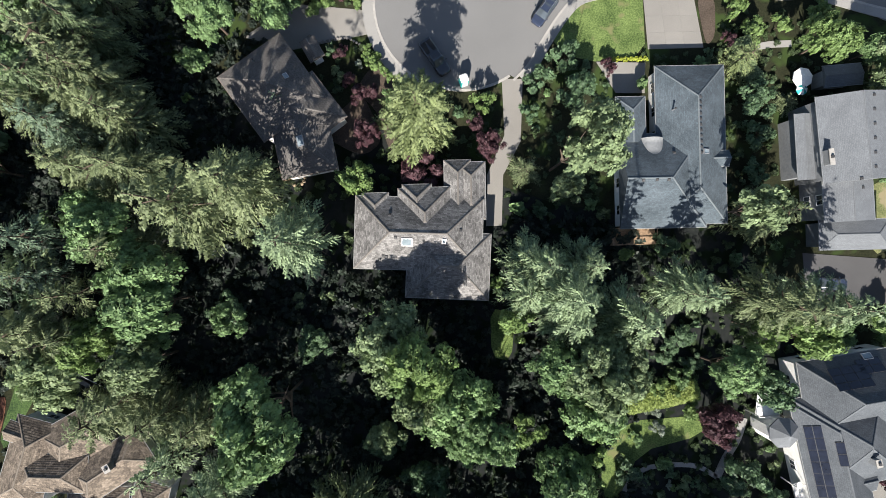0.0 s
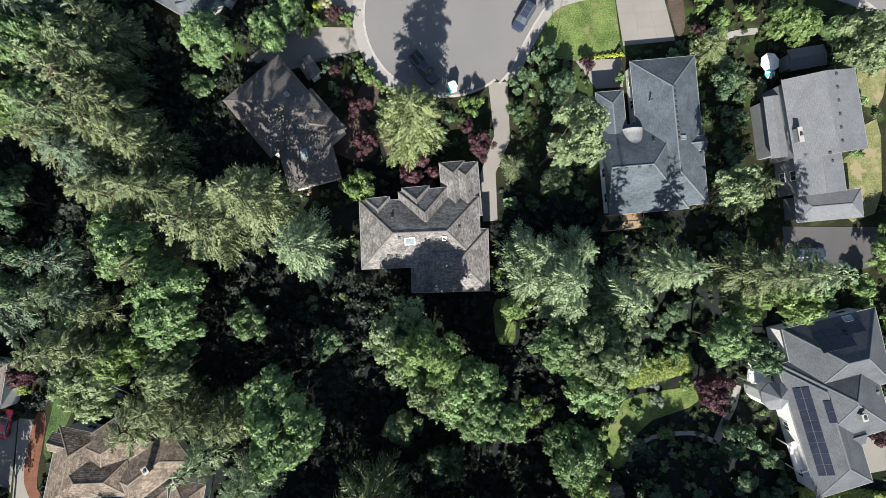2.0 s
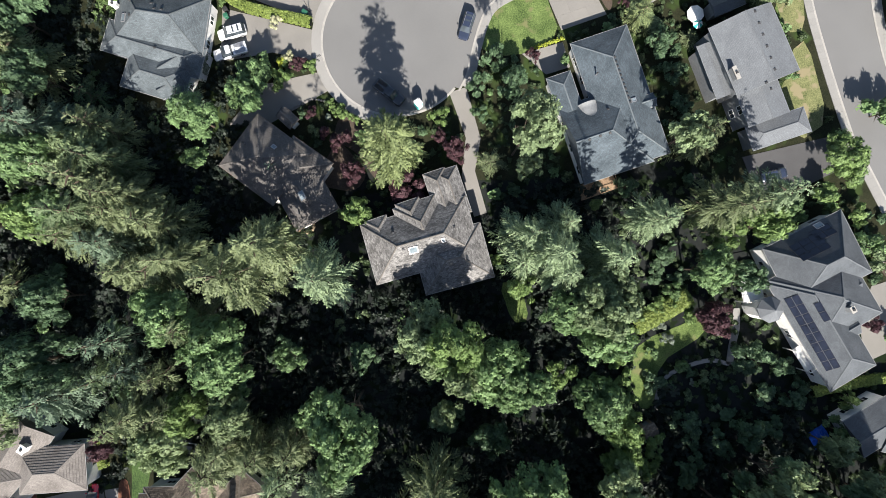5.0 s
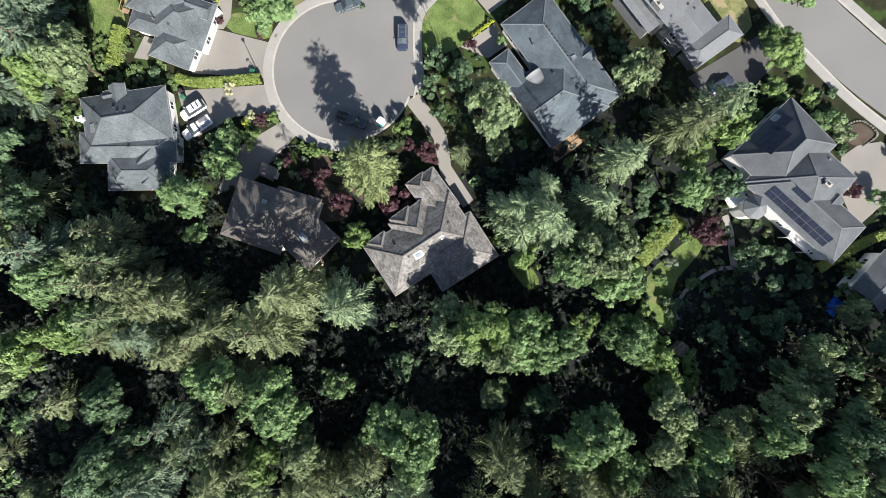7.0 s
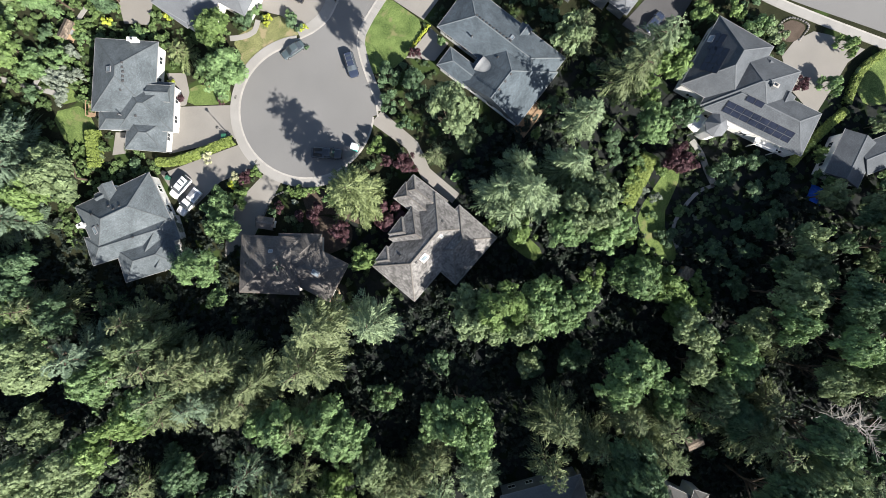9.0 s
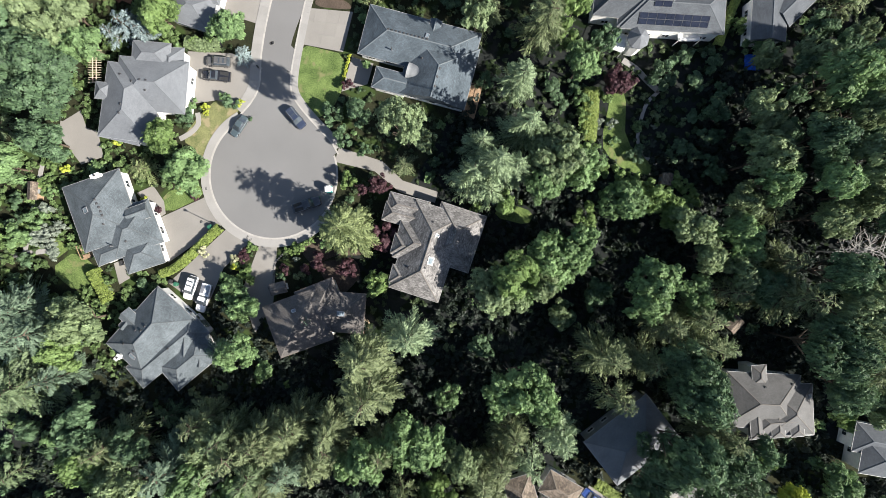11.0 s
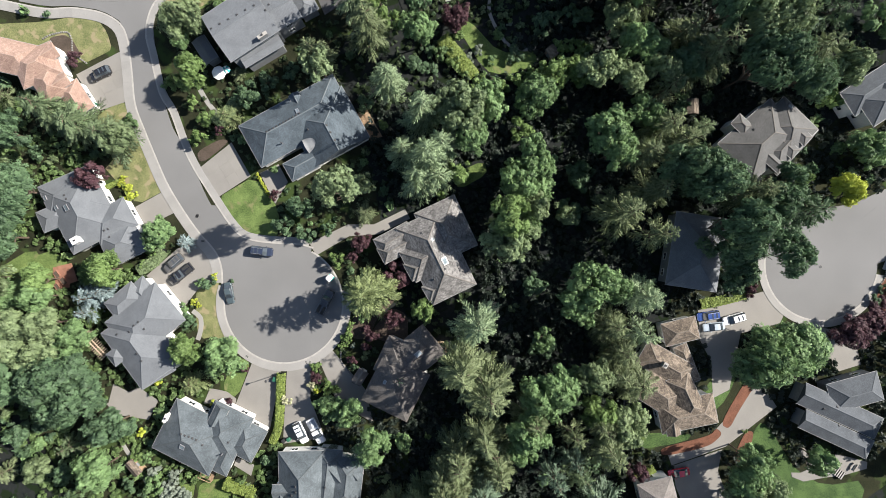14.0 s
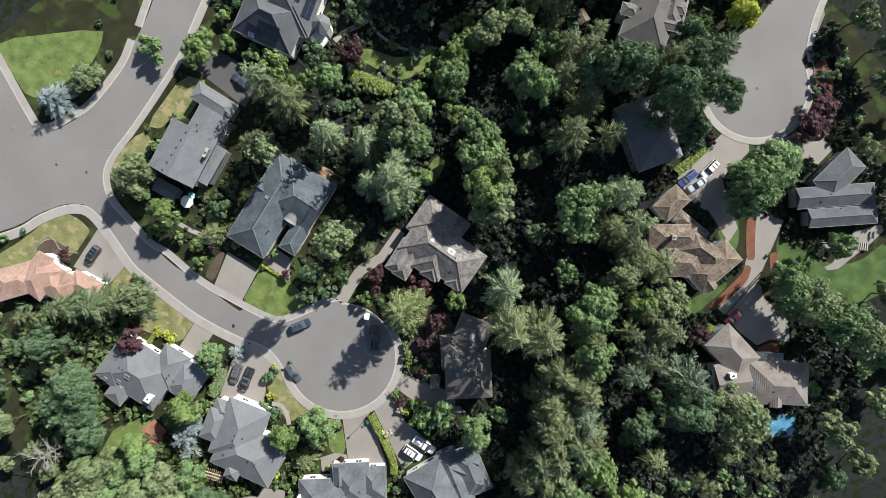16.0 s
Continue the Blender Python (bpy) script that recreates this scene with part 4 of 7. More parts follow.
def fitting(h, x, y, z, az, slope):
    e = new("fitting")
    e.empty_display_size = 0.2
    e.parent = h
    e.matrix_basis = Matrix.Translation((x - h.location.x, y - h.location.y, z)) @ Matrix.Rotation(radians(az), 4, "Z") @ Matrix.Rotation(radians(slope), 4, "Y")
    return e


def skylight(h, x, y, z, az, slope, w, d):
    e = on_roof(h, x, y, z, az, slope)
    e.name = "skylight"
    bm = bmesh.new()
    for sx, sy, lx, ly in ((-1, 0, 0.08, w + 0.16), (1, 0, 0.08, w + 0.16), (0, -1, d, 0.08), (0, 1, d, 0.08)):
        box(bm, sx * (d / 2 + 0.04), sy * (w / 2 + 0.04), -0.05, lx, ly, 0.22)
    part("frame", bm, METAL, e)
    bm = bmesh.new()
    box(bm, 0, 0, 0.08, d, w, 0.04)
    part("pane", bm, SKYPANE, e, "pale reflecting skylight glass")


def roof_vent(h, x, y, z, az, slope):
    e = on_roof(h, x, y, z, az, slope)
    e.name = "roof_vent"
    bm = bmesh.new()
    vs = [[bm.verts.new((sx * w, sy * w, zz)) for sx, sy in ((-1, -1), (1, -1), (1, 1), (-1, 1))] for w, zz in ((0.2, -0.03), (0.2, 0.09), (0.13, 0.15))]
    bm.faces.new(vs[2])
    for r, s in zip(vs, vs[1:]):
        for k in range(4):
            bm.faces.new((r[k], r[(k + 1) % 4], s[(k + 1) % 4], s[k]))
    part("hood", bm, IRON, e)


def flue(h, x, y, z, az, slope):
    e = on_roof(h, x, y, z, 0, 0)
    e.name = "flue"
    bm = bmesh.new()
    cyl(bm, 0, 0, -0.3, 1.0, 0.1)
    part("pipe", bm, METAL, e)
    bm = bmesh.new()
    cyl(bm, 0, 0, 1.02, 1.14, 0.17, 0.1)
    part("cap", bm, IRON, e)


def chimney(h, x, y, z, az, slope, w, d, tone):
    e = on_roof(h, x, y, z, az, 0)
    e.name = "chimney"
    bm = bmesh.new()
    box(bm, 0, 0, -1.2, d, w, 2.4)
    part("shaft", bm, WHITE if tone == "white" else GREYSIDE, e)
    bm = bmesh.new()
    box(bm, 0, 0, 1.2, d + 0.2, w + 0.2, 0.12)
    part("cap", bm, KERB if tone == "grey" else WHITE, e)
    bm = bmesh.new()
    box(bm, 0, 0, 1.3, 0.35, 0.35, 0.25)
    part("flue", bm, IRON, e)


def solar_panel(h, x, y, z, az, slope):
    e = fitting(h, x, y, z, az, slope)
    e.name = "solar_panel"
    bm = bmesh.new()
    box(bm, 0, 0, 0.06, 1.05, 1.66, 0.05)
    part("frame", bm, IRON, e)
    bm = bmesh.new()
    box(bm, 0, 0, 0.09, 0.99, 1.6, 0.035)
    part("glass", bm, SOLAR, e, "dark blue glossy solar cells")


def solar_array(h, x, y, rows, cols):
    """Panels side by side on one roof plane, rows down the slope."""
    z, az, slope = roof_at(ROOFS_OF[h.name], x, y)
    a, q = radians(az), radians(slope)
    for i in range(rows):
        for j in range(cols):
            d, e = (i - (rows - 1) / 2) * 1.08, (j - (cols - 1) / 2) * 1.69
            solar_panel(h, x + d * math.cos(q) * math.cos(a) - e * math.sin(a), y + d * math.cos(q) * math.sin(a) + e * math.cos(a), z - d * math.sin(q), az, slope)


def entry_vault(x, y, rz):
    """A curved, light metal barrel roof with a rounded end, over the entry."""
    e = thing("entry_canopy", x, y, 0, rz, "light grey barrel-vaulted entry canopy with rounded end", "canopy")
    bm = bmesh.new()
    R, n = 1.55, 16
    rows = [[bm.verts.new((R * math.cos(math.pi * j / n), yy, 3.55 + 1.45 * math.sin(math.pi * j / n))) for j in range(n + 1)] for yy in (1.25, 0.4, -0.5, -1.4)]
    for r, s in zip(rows, rows[1:]):
        for j in range(n):
            bm.faces.new((r[j], r[j + 1], s[j + 1], s[j]))
    bm.faces.new(rows[0]), bm.faces.new(rows[-1][::-1])
    part("vault", bm, VAULT, e, smooth=True)
    for s in (-1, 1):
        bm = bmesh.new()
        cyl(bm, s * 1.3, 0.9, 0, 3.3, 0.12)
        part("column", bm, WHITE, e)
    return e


def small_roof(x, y, rz, w, d, style):
    e = thing("entry_porch", x, y, 0, rz, "small tiled porch roof on posts", "porch")
    bm = bmesh.new()
    t = [bm.verts.new((0, 0, 3.6))]
    q = [bm.verts.new((sx * w / 2, sy * d / 2, 2.9)) for sx, sy in ((-1, -1), (1, -1), (1, 1), (-1, 1))]
    l = [bm.verts.new((sx * w / 2, sy * d / 2, 2.75)) for sx, sy in ((-1, -1), (1, -1), (1, 1), (-1, 1))]
    for k in range(4):
        bm.faces.new((q[k], q[(k + 1) % 4], t[0])), bm.faces.new((l[k], l[(k + 1) % 4], q[(k + 1) % 4], q[k]))
    bm.faces.new(l[::-1])
    part("roof", bm, MATS[style], e)
    for sx in (-1, 1):
        for sy in (-1, 1):
            bm = bmesh.new()
            box(bm, sx * (w / 2 - 0.2), sy * (d / 2 - 0.2), 0, 0.18, 0.18, 2.8)
            part("post", bm, WOOD, e)
    return e


def pergola(x, y, rz):
    e = thing("pergola", x, y, 0, rz, "tan timber garden pergola with open slats", "pergola")
    for s in (-1, 1):
        bm = bmesh.new()
        box(bm, 0, s * 0.35 - 0.2, 2.4, 6.4, 0.1, 0.2)
        part("beam", bm, TIMBER, e)
        for k in (-1, 1):
            bm = bmesh.new()
            box(bm, k * 2.8, s * 0.35 - 0.2, 0, 0.14, 0.14, 2.4)
            part("post", bm, TIMBER, e)
    for k in range(14):
        bm = bmesh.new()
        box(bm, -3.1 + 0.48 * k, 0, 2.6, 0.07, 2.6, 0.15)
        part("slat", bm, TIMBER, e)
    return e


def planter_box(x, y, rz, w, d):
    """A raised bed: four boards round a fill of soil."""
    e = thing("planter_box", x, y, 0, rz, "raised red-brown timber planter box with soil", "planter", "raised garden planters")
    for sx, sy, lx, ly in ((-1, 0, 0.08, d), (1, 0, 0.08, d), (0, -1, w - 0.08, 0.08), (0, 1, w - 0.08, 0.08)):
        bm = bmesh.new()
        box(bm, sx * w / 2, sy * (d / 2 - 0.04), -0.02, lx, ly, 0.52)
        part("board", bm, BRICK, e)
    bm = bmesh.new()
    box(bm, 0, 0, 0, w - 0.1, d - 0.16, 0.42)
    part("soil", bm, EARTH, e, "dark planting soil")
    return e


def deck(x, y, rz, w, d, white=False):
    z = 2.6 if white else 0.5
    e = thing("deck", x, y, 0, rz, "white railed timber balcony deck" if white else "weathered tan timber garden deck", "deck")
    m = WHITE if white else WOOD
    n = int(d / 0.16)
    for k in range(n):
        bm = bmesh.new()
        box(bm, 0, -d / 2 + (k + 0.5) * d / n, z - 0.04, w, d / n - 0.015, 0.04)
        part("plank", bm, m, e)
    for sx in (-1, 1):
        for sy in (-1, 1):
            bm = bmesh.new()
            box(bm, sx * (w / 2 - 0.1), sy * (d / 2 - 0.1), 0, 0.14, 0.14, z + 0.95)
            part("post", bm, m, e)
    for px, py, lx, ly in ((0, -d / 2 + 0.06, w, 0.1), (-w / 2 + 0.06, 0, 0.1, d - 0.3), (w / 2 - 0.06, 0, 0.1, d - 0.3)):
        bm = bmesh.new()
        box(bm, px, py, z + 0.9, lx, ly, 0.08)
        part("rail", bm, m, e)
    return e


def terrace(x, y, rz, w, d):
    """A low dark deck with a pale rail, a table and two loungers."""
    e = thing("terrace", x, y, 0, rz, "dark stained timber terrace with pale metal rail", "terrace")
    n = int(d / 0.2)
    for k in range(n):
        bm = bmesh.new()
        box(bm, 0, -d / 2 + (k + 0.5) * d / n, 0.42, w, d / n - 0.02, 0.05)
        part("plank", bm, DARKDECK, e)
    bm = bmesh.new()
    box(bm, 0, 0, 0, w - 0.3, d - 0.3, 0.41)
    part("base", bm, DARKDECK, e)
    for px, py, lx, ly in ((0, -d / 2 + 0.06, w, 0.08), (-w / 2 + 0.06, 0.1, 0.08, d - 0.25)):
        bm = bmesh.new()
        box(bm, px, py, 1.35, lx, ly, 0.07)
        part("rail", bm, METAL, e, "pale grey metal rail")
    for k in range(6):
        for px, py in ((-w / 2 + 0.1 + k * (w - 0.2) / 5, -d / 2 + 0.06), (-w / 2 + 0.06, -d / 2 + 0.1 + k * (d - 0.2) / 5)):
            bm = bmesh.new()
            box(bm, px, py, 0.47, 0.06, 0.06, 0.88)
            part("post", bm, METAL, e)
    return e


def lounger(x, y, rz):
    e = thing("sun_lounger", x, y, 0.47, rz, "grey cushioned sun lounger on a dark terrace", "lounger", "terrace loungers")
    bm = bmesh.new()
    box(bm, 0, 0, 0.26, 1.25, 0.62, 0.12)
    part("seat", bm, VAULT, e)
    bm = bmesh.new()
    bmesh.ops.create_cube(bm, size=1, matrix=Matrix.Translation((0.82, 0, 0.5)) @ Matrix.Rotation(radians(-38), 4, "Y") @ Matrix.Diagonal((0.65, 0.62, 0.1, 1)))
    part("backrest", bm, VAULT, e)
    for sx in (-0.5, 0.5):
        for sy in (-0.25, 0.25):
            bm = bmesh.new()
            box(bm, sx, sy, 0, 0.06, 0.06, 0.26)
            part("leg", bm, IRON, e)
    return e


def garden_table(x, y, rz):
    e = thing("garden_table", x, y, 0.47, rz, "dark rectangular garden table on a terrace", "table")
    bm = bmesh.new()
    box(bm, 0, 0, 0.7, 1.9, 1.0, 0.05)
    part("tabletop", bm, IRON, e)
    for sx in (-0.8, 0.8):
        for sy in (-0.4, 0.4):
            bm = bmesh.new()
            box(bm, sx, sy, 0, 0.07, 0.07, 0.7)
            part("leg", bm, IRON, e)
    return e


def shed(x, y, rz, w, d):
    e = thing("garden_shed", x, y, 0, rz, "small weathered garden shed with pitched roof", "shed")
    bm = bmesh.new()
    box(bm, 0, 0, 0, w - 0.3, d - 0.3, 2.0)
    part("wall", bm, WOOD, e)
    for s in (-1, 1):
        bm = bmesh.new()
        a = [bm.verts.new(p) for p in ((-w / 2, s * d / 2, 1.95), (w / 2, s * d / 2, 1.95), (w / 2, 0, 2.55), (-w / 2, 0, 2.55))]
        b = [bm.verts.new(p) for p in ((-w / 2, s * d / 2, 2.03), (w / 2, s * d / 2, 2.03), (w / 2, 0, 2.63), (-w / 2, 0, 2.63))]
        bm.faces.new(a), bm.faces.new(b[::-1])
        for k in range(4):
            bm.faces.new((a[k], a[(k + 1) % 4], b[(k + 1) % 4], b[k]))
        bmesh.ops.recalc_face_normals(bm, faces=bm.faces)
        part("roof_panel", bm, ROOFS["shake"], e)
    bm = bmesh.new()
    box(bm, 0, -d / 2 + 0.13, 0.05, 0.9, 0.06, 1.8)
    part("door", bm, GREYSIDE, e)
    return e


def turret(x, y, r, z):
    e = thing("turret", x, y, 0, 22, "white octagonal bay turret with pointed grey roof", "turret")
    oct8 = [(math.cos(k * math.pi / 4), math.sin(k * math.pi / 4)) for k in range(8)]
    bm = bmesh.new()
    prism(bm, [(a * (r - 0.35), b * (r - 0.35)) for a, b in oct8], 0, z)
    part("wall", bm, WHITE, e)
    for k in range(8):
        bm = bmesh.new()
        (a, b), (c, d) = oct8[k], oct8[(k + 1) % 8]
        bm.faces.new([bm.verts.new(p) for p in ((a * r, b * r, z), (c * r, d * r, z), (0, 0, z + 1.5))])
        bm.faces.new([bm.verts.new(p) for p in ((a * r, b * r, z - 0.15), (c * r, d * r, z - 0.15), (c * r, d * r, z), (a * r, b * r, z))])
        part("roof_panel", bm, ROOFS["gray"], e)
    return e


def tarp(x, y, r):
    e = thing("tarpaulin", x, y, 0, 15, "crumpled bright blue plastic tarpaulin on the ground", "tarpaulin")
    bm = bmesh.new()
    bmesh.ops.create_grid(bm, x_segments=14, y_segments=14, size=r)
    for v in bm.verts:
        v.co.z = 0.55 + 0.35 * noise.noise(v.co * 1.3) + 0.1 * noise.noise(v.co * 4) - 0.25 * (v.co.length / r) ** 2
    bmesh.ops.solidify(bm, geom=bm.faces[:], thickness=0.02)
    part("sheet", bm, TARP, e)
    return e


def pool(x, y, r):
    e = thing("swimming_pool", x, y, 0, 30, "blue-water garden swimming pool with pale rim", "swimming pool")
    pts = rounded([(-r, -r * 0.6), (r, -r * 0.7), (r * 1.1, r * 0.6), (-r * 0.8, r * 0.7)], 3)
    bm = bmesh.new()
    prism(bm, [(a * 1.12, b * 1.12) for a, b in pts], -0.05, 0.1)
    part("rim", bm, CONCRETE, e)
    bm = bmesh.new()
    prism(bm, pts, -0.02, 0.112)
    part("water", bm, WATER, e)
    return e


def spa(x, y):
    e = thing("hot_tub", x, y, 0.08, 0, "round grey hot tub on a patio", "hot tub")
    bm = bmesh.new()
    cyl(bm, 0, 0, 0, 0.85, 1.1, 1.1, 20)
    part("shell", bm, KERB, e)
    bm = bmesh.new()
    cyl(bm, 0, 0, 0.85, 0.93, 1.05, 1.0, 20)
    part("cover", bm, GREYSIDE, e)
    return e


def garden_steps(x, y, rz):
    """Five pale treads between dark risers."""
    e = thing("garden_steps", x, y, 0.1, rz, "short flight of pale stone garden steps", "steps")
    for k in range(5):
        bm = bmesh.new()
        box(bm, 0, -0.8 + 0.4 * k, 0, 1.7, 0.4, 0.1 + 0.13 * k)
        part("riser", bm, IRON, e, "dark riser block")
        bm = bmesh.new()
        box(bm, 0, -0.86 + 0.4 * k, 0.1 + 0.13 * k, 1.74, 0.24, 0.05)
        part("tread", bm, KERB, e)
    return e


def garden_bench(x, y, rz):
    e = thing("garden_bench", x, y, 0.1, rz, "pale slatted garden bench on a patio", "bench", "patio benches")
    for k in range(4):
        bm = bmesh.new()
        box(bm, 0, -0.21 + 0.14 * k, 0.42, 1.7, 0.11, 0.04)
        part("slat", bm, KERB, e)
    for sx in (-0.7, 0.7):
        bm = bmesh.new()
        box(bm, sx, 0, 0, 0.08, 0.5, 0.42)
        part("leg", bm, IRON, e)
    bm = bmesh.new()
    box(bm, 0, 0.3, 0.5, 1.7, 0.05, 0.38)
    part("backrest", bm, KERB, e)
    return e


def boulder(x, y):
    rnd = random.Random(int(x * 31))
    e = thing("boulder", x, y, 0.2, rnd.uniform(0, 180), "large pale grey landscape boulder beside a patio", "boulder", "patio boulders")
    bm = bmesh.new()
    bmesh.ops.create_icosphere(bm, subdivisions=2, radius=1.0)
    for w in bm.verts:
        w.co = Vector((w.co.x * 1.3, w.co.y * 0.85, w.co.z * 0.6)) * (1 + 0.25 * noise.noise(w.co * 1.7 + Vector((x, y, 0))))
    part("stone", bm, STONE, e)
    return e


def fire_pit(x, y):
    e = thing("stone_ring", x, y, 0, 0, "round ring of tan garden stones", "stone ring")
    for k in range(14):
        a = k * 2 * math.pi / 14
        bm = bmesh.new()
        bmesh.ops.create_icosphere(bm, subdivisions=1, radius=0.28)
        s = part("stone", bm, SAND, e)
        s.location, s.rotation_euler = (math.cos(a) * 1.2, math.sin(a) * 1.2, 0.15), (a, k, 0)
    return e


KERB = surface("kerb_concrete", (0.2, 0.19, 0.175), (0.27, 0.255, 0.235), 5, 0.6, 0.9, 0.15)
STONE = surface("rough_stone", (0.08, 0.075, 0.07), (0.2, 0.19, 0.175), 5, 1, 0.95, 0.6)
SAND = surface("tan_stone", (0.16, 0.12, 0.075), (0.28, 0.22, 0.15), 5, 1, 0.95, 0.5)
BRICK = surface("red_brick", (0.12, 0.055, 0.035), (0.22, 0.11, 0.075), 8, 0.8, 0.95, 0.4)
RUBBER = surface("black_rubber", (0.012, 0.012, 0.012), (0.025, 0.025, 0.025), 6, 1, 0.8, 0.1)
METAL = surface("grey_metal", (0.22, 0.22, 0.23), (0.32, 0.32, 0.33), 4, 1, 0.4, 0.05, metal=0.6)
IRON = surface("dark_iron", (0.02, 0.02, 0.021), (0.045, 0.045, 0.047), 6, 1, 0.7, 0.2)
TAIL = surface("tail_glass", (0.16, 0.005, 0.005), (0.24, 0.01, 0.01), 4, 1, 0.3, 0)
TEAL = surface("teal_plastic", (0.01, 0.2, 0.19), (0.02, 0.28, 0.26), 3, 0.6, 0.5, 0.05)
GREENPAINT = surface("green_plastic", (0.012, 0.06, 0.035), (0.025, 0.1, 0.06), 4, 0.8, 0.5, 0.05)
WOOD = surface("weathered_timber", (0.14, 0.09, 0.055), (0.27, 0.19, 0.12), 5, 1.2, 0.85, 0.3, each=0.3)
TIMBER = surface("pergola_timber", (0.3, 0.24, 0.17), (0.42, 0.35, 0.26), 5, 1, 0.8, 0.2)
DARKDECK = surface("dark_decking", (0.016, 0.018, 0.022), (0.034, 0.037, 0.042), 5, 1, 0.8, 0.2, each=0.2)
SKYPANE = surface("skylight_glass", (0.1, 0.125, 0.14), (0.17, 0.2, 0.215), 1, 0.4, 0.04, 0, gloss=0.5)
SOLAR = surface("solar_cells", (0.006, 0.008, 0.014), (0.012, 0.015, 0.026), 1.5, 0.4, 0.08, 0, gloss=0.35)
VAULT = surface("vault_metal", (0.1, 0.105, 0.11), (0.14, 0.145, 0.15), 3, 0.5, 0.75, 0.05)
TARP = surface("blue_tarp", (0.005, 0.05, 0.3), (0.01, 0.09, 0.45), 3, 0.8, 0.45, 0.2)
WATER = surface("pool_water", (0.03, 0.1, 0.17), (0.07, 0.19, 0.28), 0.7, 0.3, 0.05, 0.1, gloss=0.7)

ring(cul, cul[2] - 0.05, cul[2] + 0.3, 46, 304, "kerb", KERB, 0.13, "pale grey concrete kerb", "kerb")
ring(cul, cul[2] + 0.31, cul[2] + 1.9, 46, 255, "pavement", CONCRETE, 0.125, "pale concrete pavement round the turning circle", "pavement")
ring(cul2, cul2[2] - 0.05, cul2[2] + 0.3, 50, 232, "kerb", KERB, 0.13, "pale grey concrete kerb", "kerb")
ring(cul2, cul2[2] + 0.31, cul2[2] + 1.6, 55, 232, "pavement", CONCRETE, 0.125, "pale concrete pavement round the turning circle", "pavement")
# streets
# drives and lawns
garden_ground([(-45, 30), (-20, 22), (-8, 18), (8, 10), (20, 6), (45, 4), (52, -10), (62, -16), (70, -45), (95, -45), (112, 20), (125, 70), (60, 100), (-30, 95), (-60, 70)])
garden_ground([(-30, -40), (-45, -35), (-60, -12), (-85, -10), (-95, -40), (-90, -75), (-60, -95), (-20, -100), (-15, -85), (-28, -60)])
driveway_panels([(38.1, 39.6), (40.0, 29.9), (31.7, 29.6), (30.8, 39.3)], 4, 3)
driveway([(23.1, 59.6), (25.2, 50.9), (24.4, 44.6), (19.3, 43.4), (15.4, 45.5), (15.3, 51.3), (13.3, 55.6), (11.5, 56.9)])
driveway([(37.3, 55.7), (37.5, 46.0), (32.3, 45.8), (32.5, 55.6)])
driveway([(-11.6, 56.9), (-3.0, 46.9), (-6.2, 41.6), (-10.1, 44.7), (-18.8, 51.6)])
driveway([(-22.8, 50.5), (-8.9, 42.2), (-9.5, 36.6), (-16.9, 40.7), (-25.9, 41.8)])
driveway([(-20.3, 35.9), (-10.5, 35.1), (-9.5, 31.6), (-14.6, 30.5), (-20.6, 29.2), (-27.9, 31.0)])
driveway([(-38.8, -42.8), (-41.8, -57.4), (-46.6, -61.1), (-49.6, -57.3), (-47.6, -48.7), (-52.5, -44.8), (-57.4, -40.9), (-57.4, -36.9), (-50.1, -40.2), (-44.6, -40.2)])
driveway([(-58.9, -47.6), (-65.5, -48.4), (-68.1, -34.6), (-66.3, -22.2), (-63.5, -22.6), (-64.4, -32.6)])
driveway([(-66.5, -22.3), (-68.3, -33.6), (-72.0, -30.6), (-79.4, -29.6), (-83.0, -25.4), (-78.6, -23.2), (-76.8, -20.4), (-71.0, -20.8)])
driveway([(-53.6, -63.5), (-59.1, -70.6), (-65.8, -68.8), (-64.9, -63.9), (-59.3, -61.7)])
driveway_panels([(68.2, 52.6), (68.2, 42.1), (57.9, 44.3), (59.1, 51.9)], 3, 3)
driveway([(69.5, -28.5), (73.2, -28.5), (77.1, -30.3), (78.6, -33.3), (80.6, -40.2), (76.5, -39.2), (70.4, -40.0), (64.4, -40.7), (65.6, -34.0)])
driveway([(74.2, -2.0), (74.4, -7.2), (63.9, -8.6), (55.5, -8.1), (54.9, -0.6), (66.0, -1.4)], True)
driveway([(10.0, 25.1), (13.1, 25.1), (12.8, 15.9), (10.2, 10.9), (10.0, 3.4), (7.7, 3.4), (7.8, 10.9), (10.4, 16.8)])
lawn([(30.8, 39.0), (31.4, 28.3), (22.1, 27.6), (16.9, 31.0), (18.6, 35.0), (22.4, 38.2)])
lawn([(48.5, 56.8), (48.1, 45.6), (37.6, 46.3), (37.5, 54.5), (44.0, 55.7)], True)
lawn([(15.9, 51.0), (15.8, 46.0), (10.1, 48.4), (4.2, 50.8), (5.6, 56.1), (12.1, 53.6)], True)
lawn([(-6.2, 56.8), (-1.3, 51.0), (-3.7, 48.1), (-9.6, 54.8)])
lawn([(5.9, 53.3), (11.3, 52.1), (16.4, 47.9), (11.9, 48.4), (3.5, 49.3), (3.4, 52.0)], True)
lawn([(8.3, -8.7), (12.0, -9.5), (11.4, -16.6), (8.5, -15.9)])
lawn([(25.3, -29.2), (28.6, -25.5), (39.6, -24.7), (40.0, -27.6), (30.3, -30.1), (27.8, -36.9), (24.4, -36.9)])
lawn([(-55.7, -34.3), (-52.5, -40.7), (-53.8, -45.8), (-59.1, -39.2), (-60.2, -35.4)])
lawn([(-57.9, -16.7), (-56.9, -19.6), (-62.2, -29.5), (-63.1, -27.4), (-60.0, -17.5)])
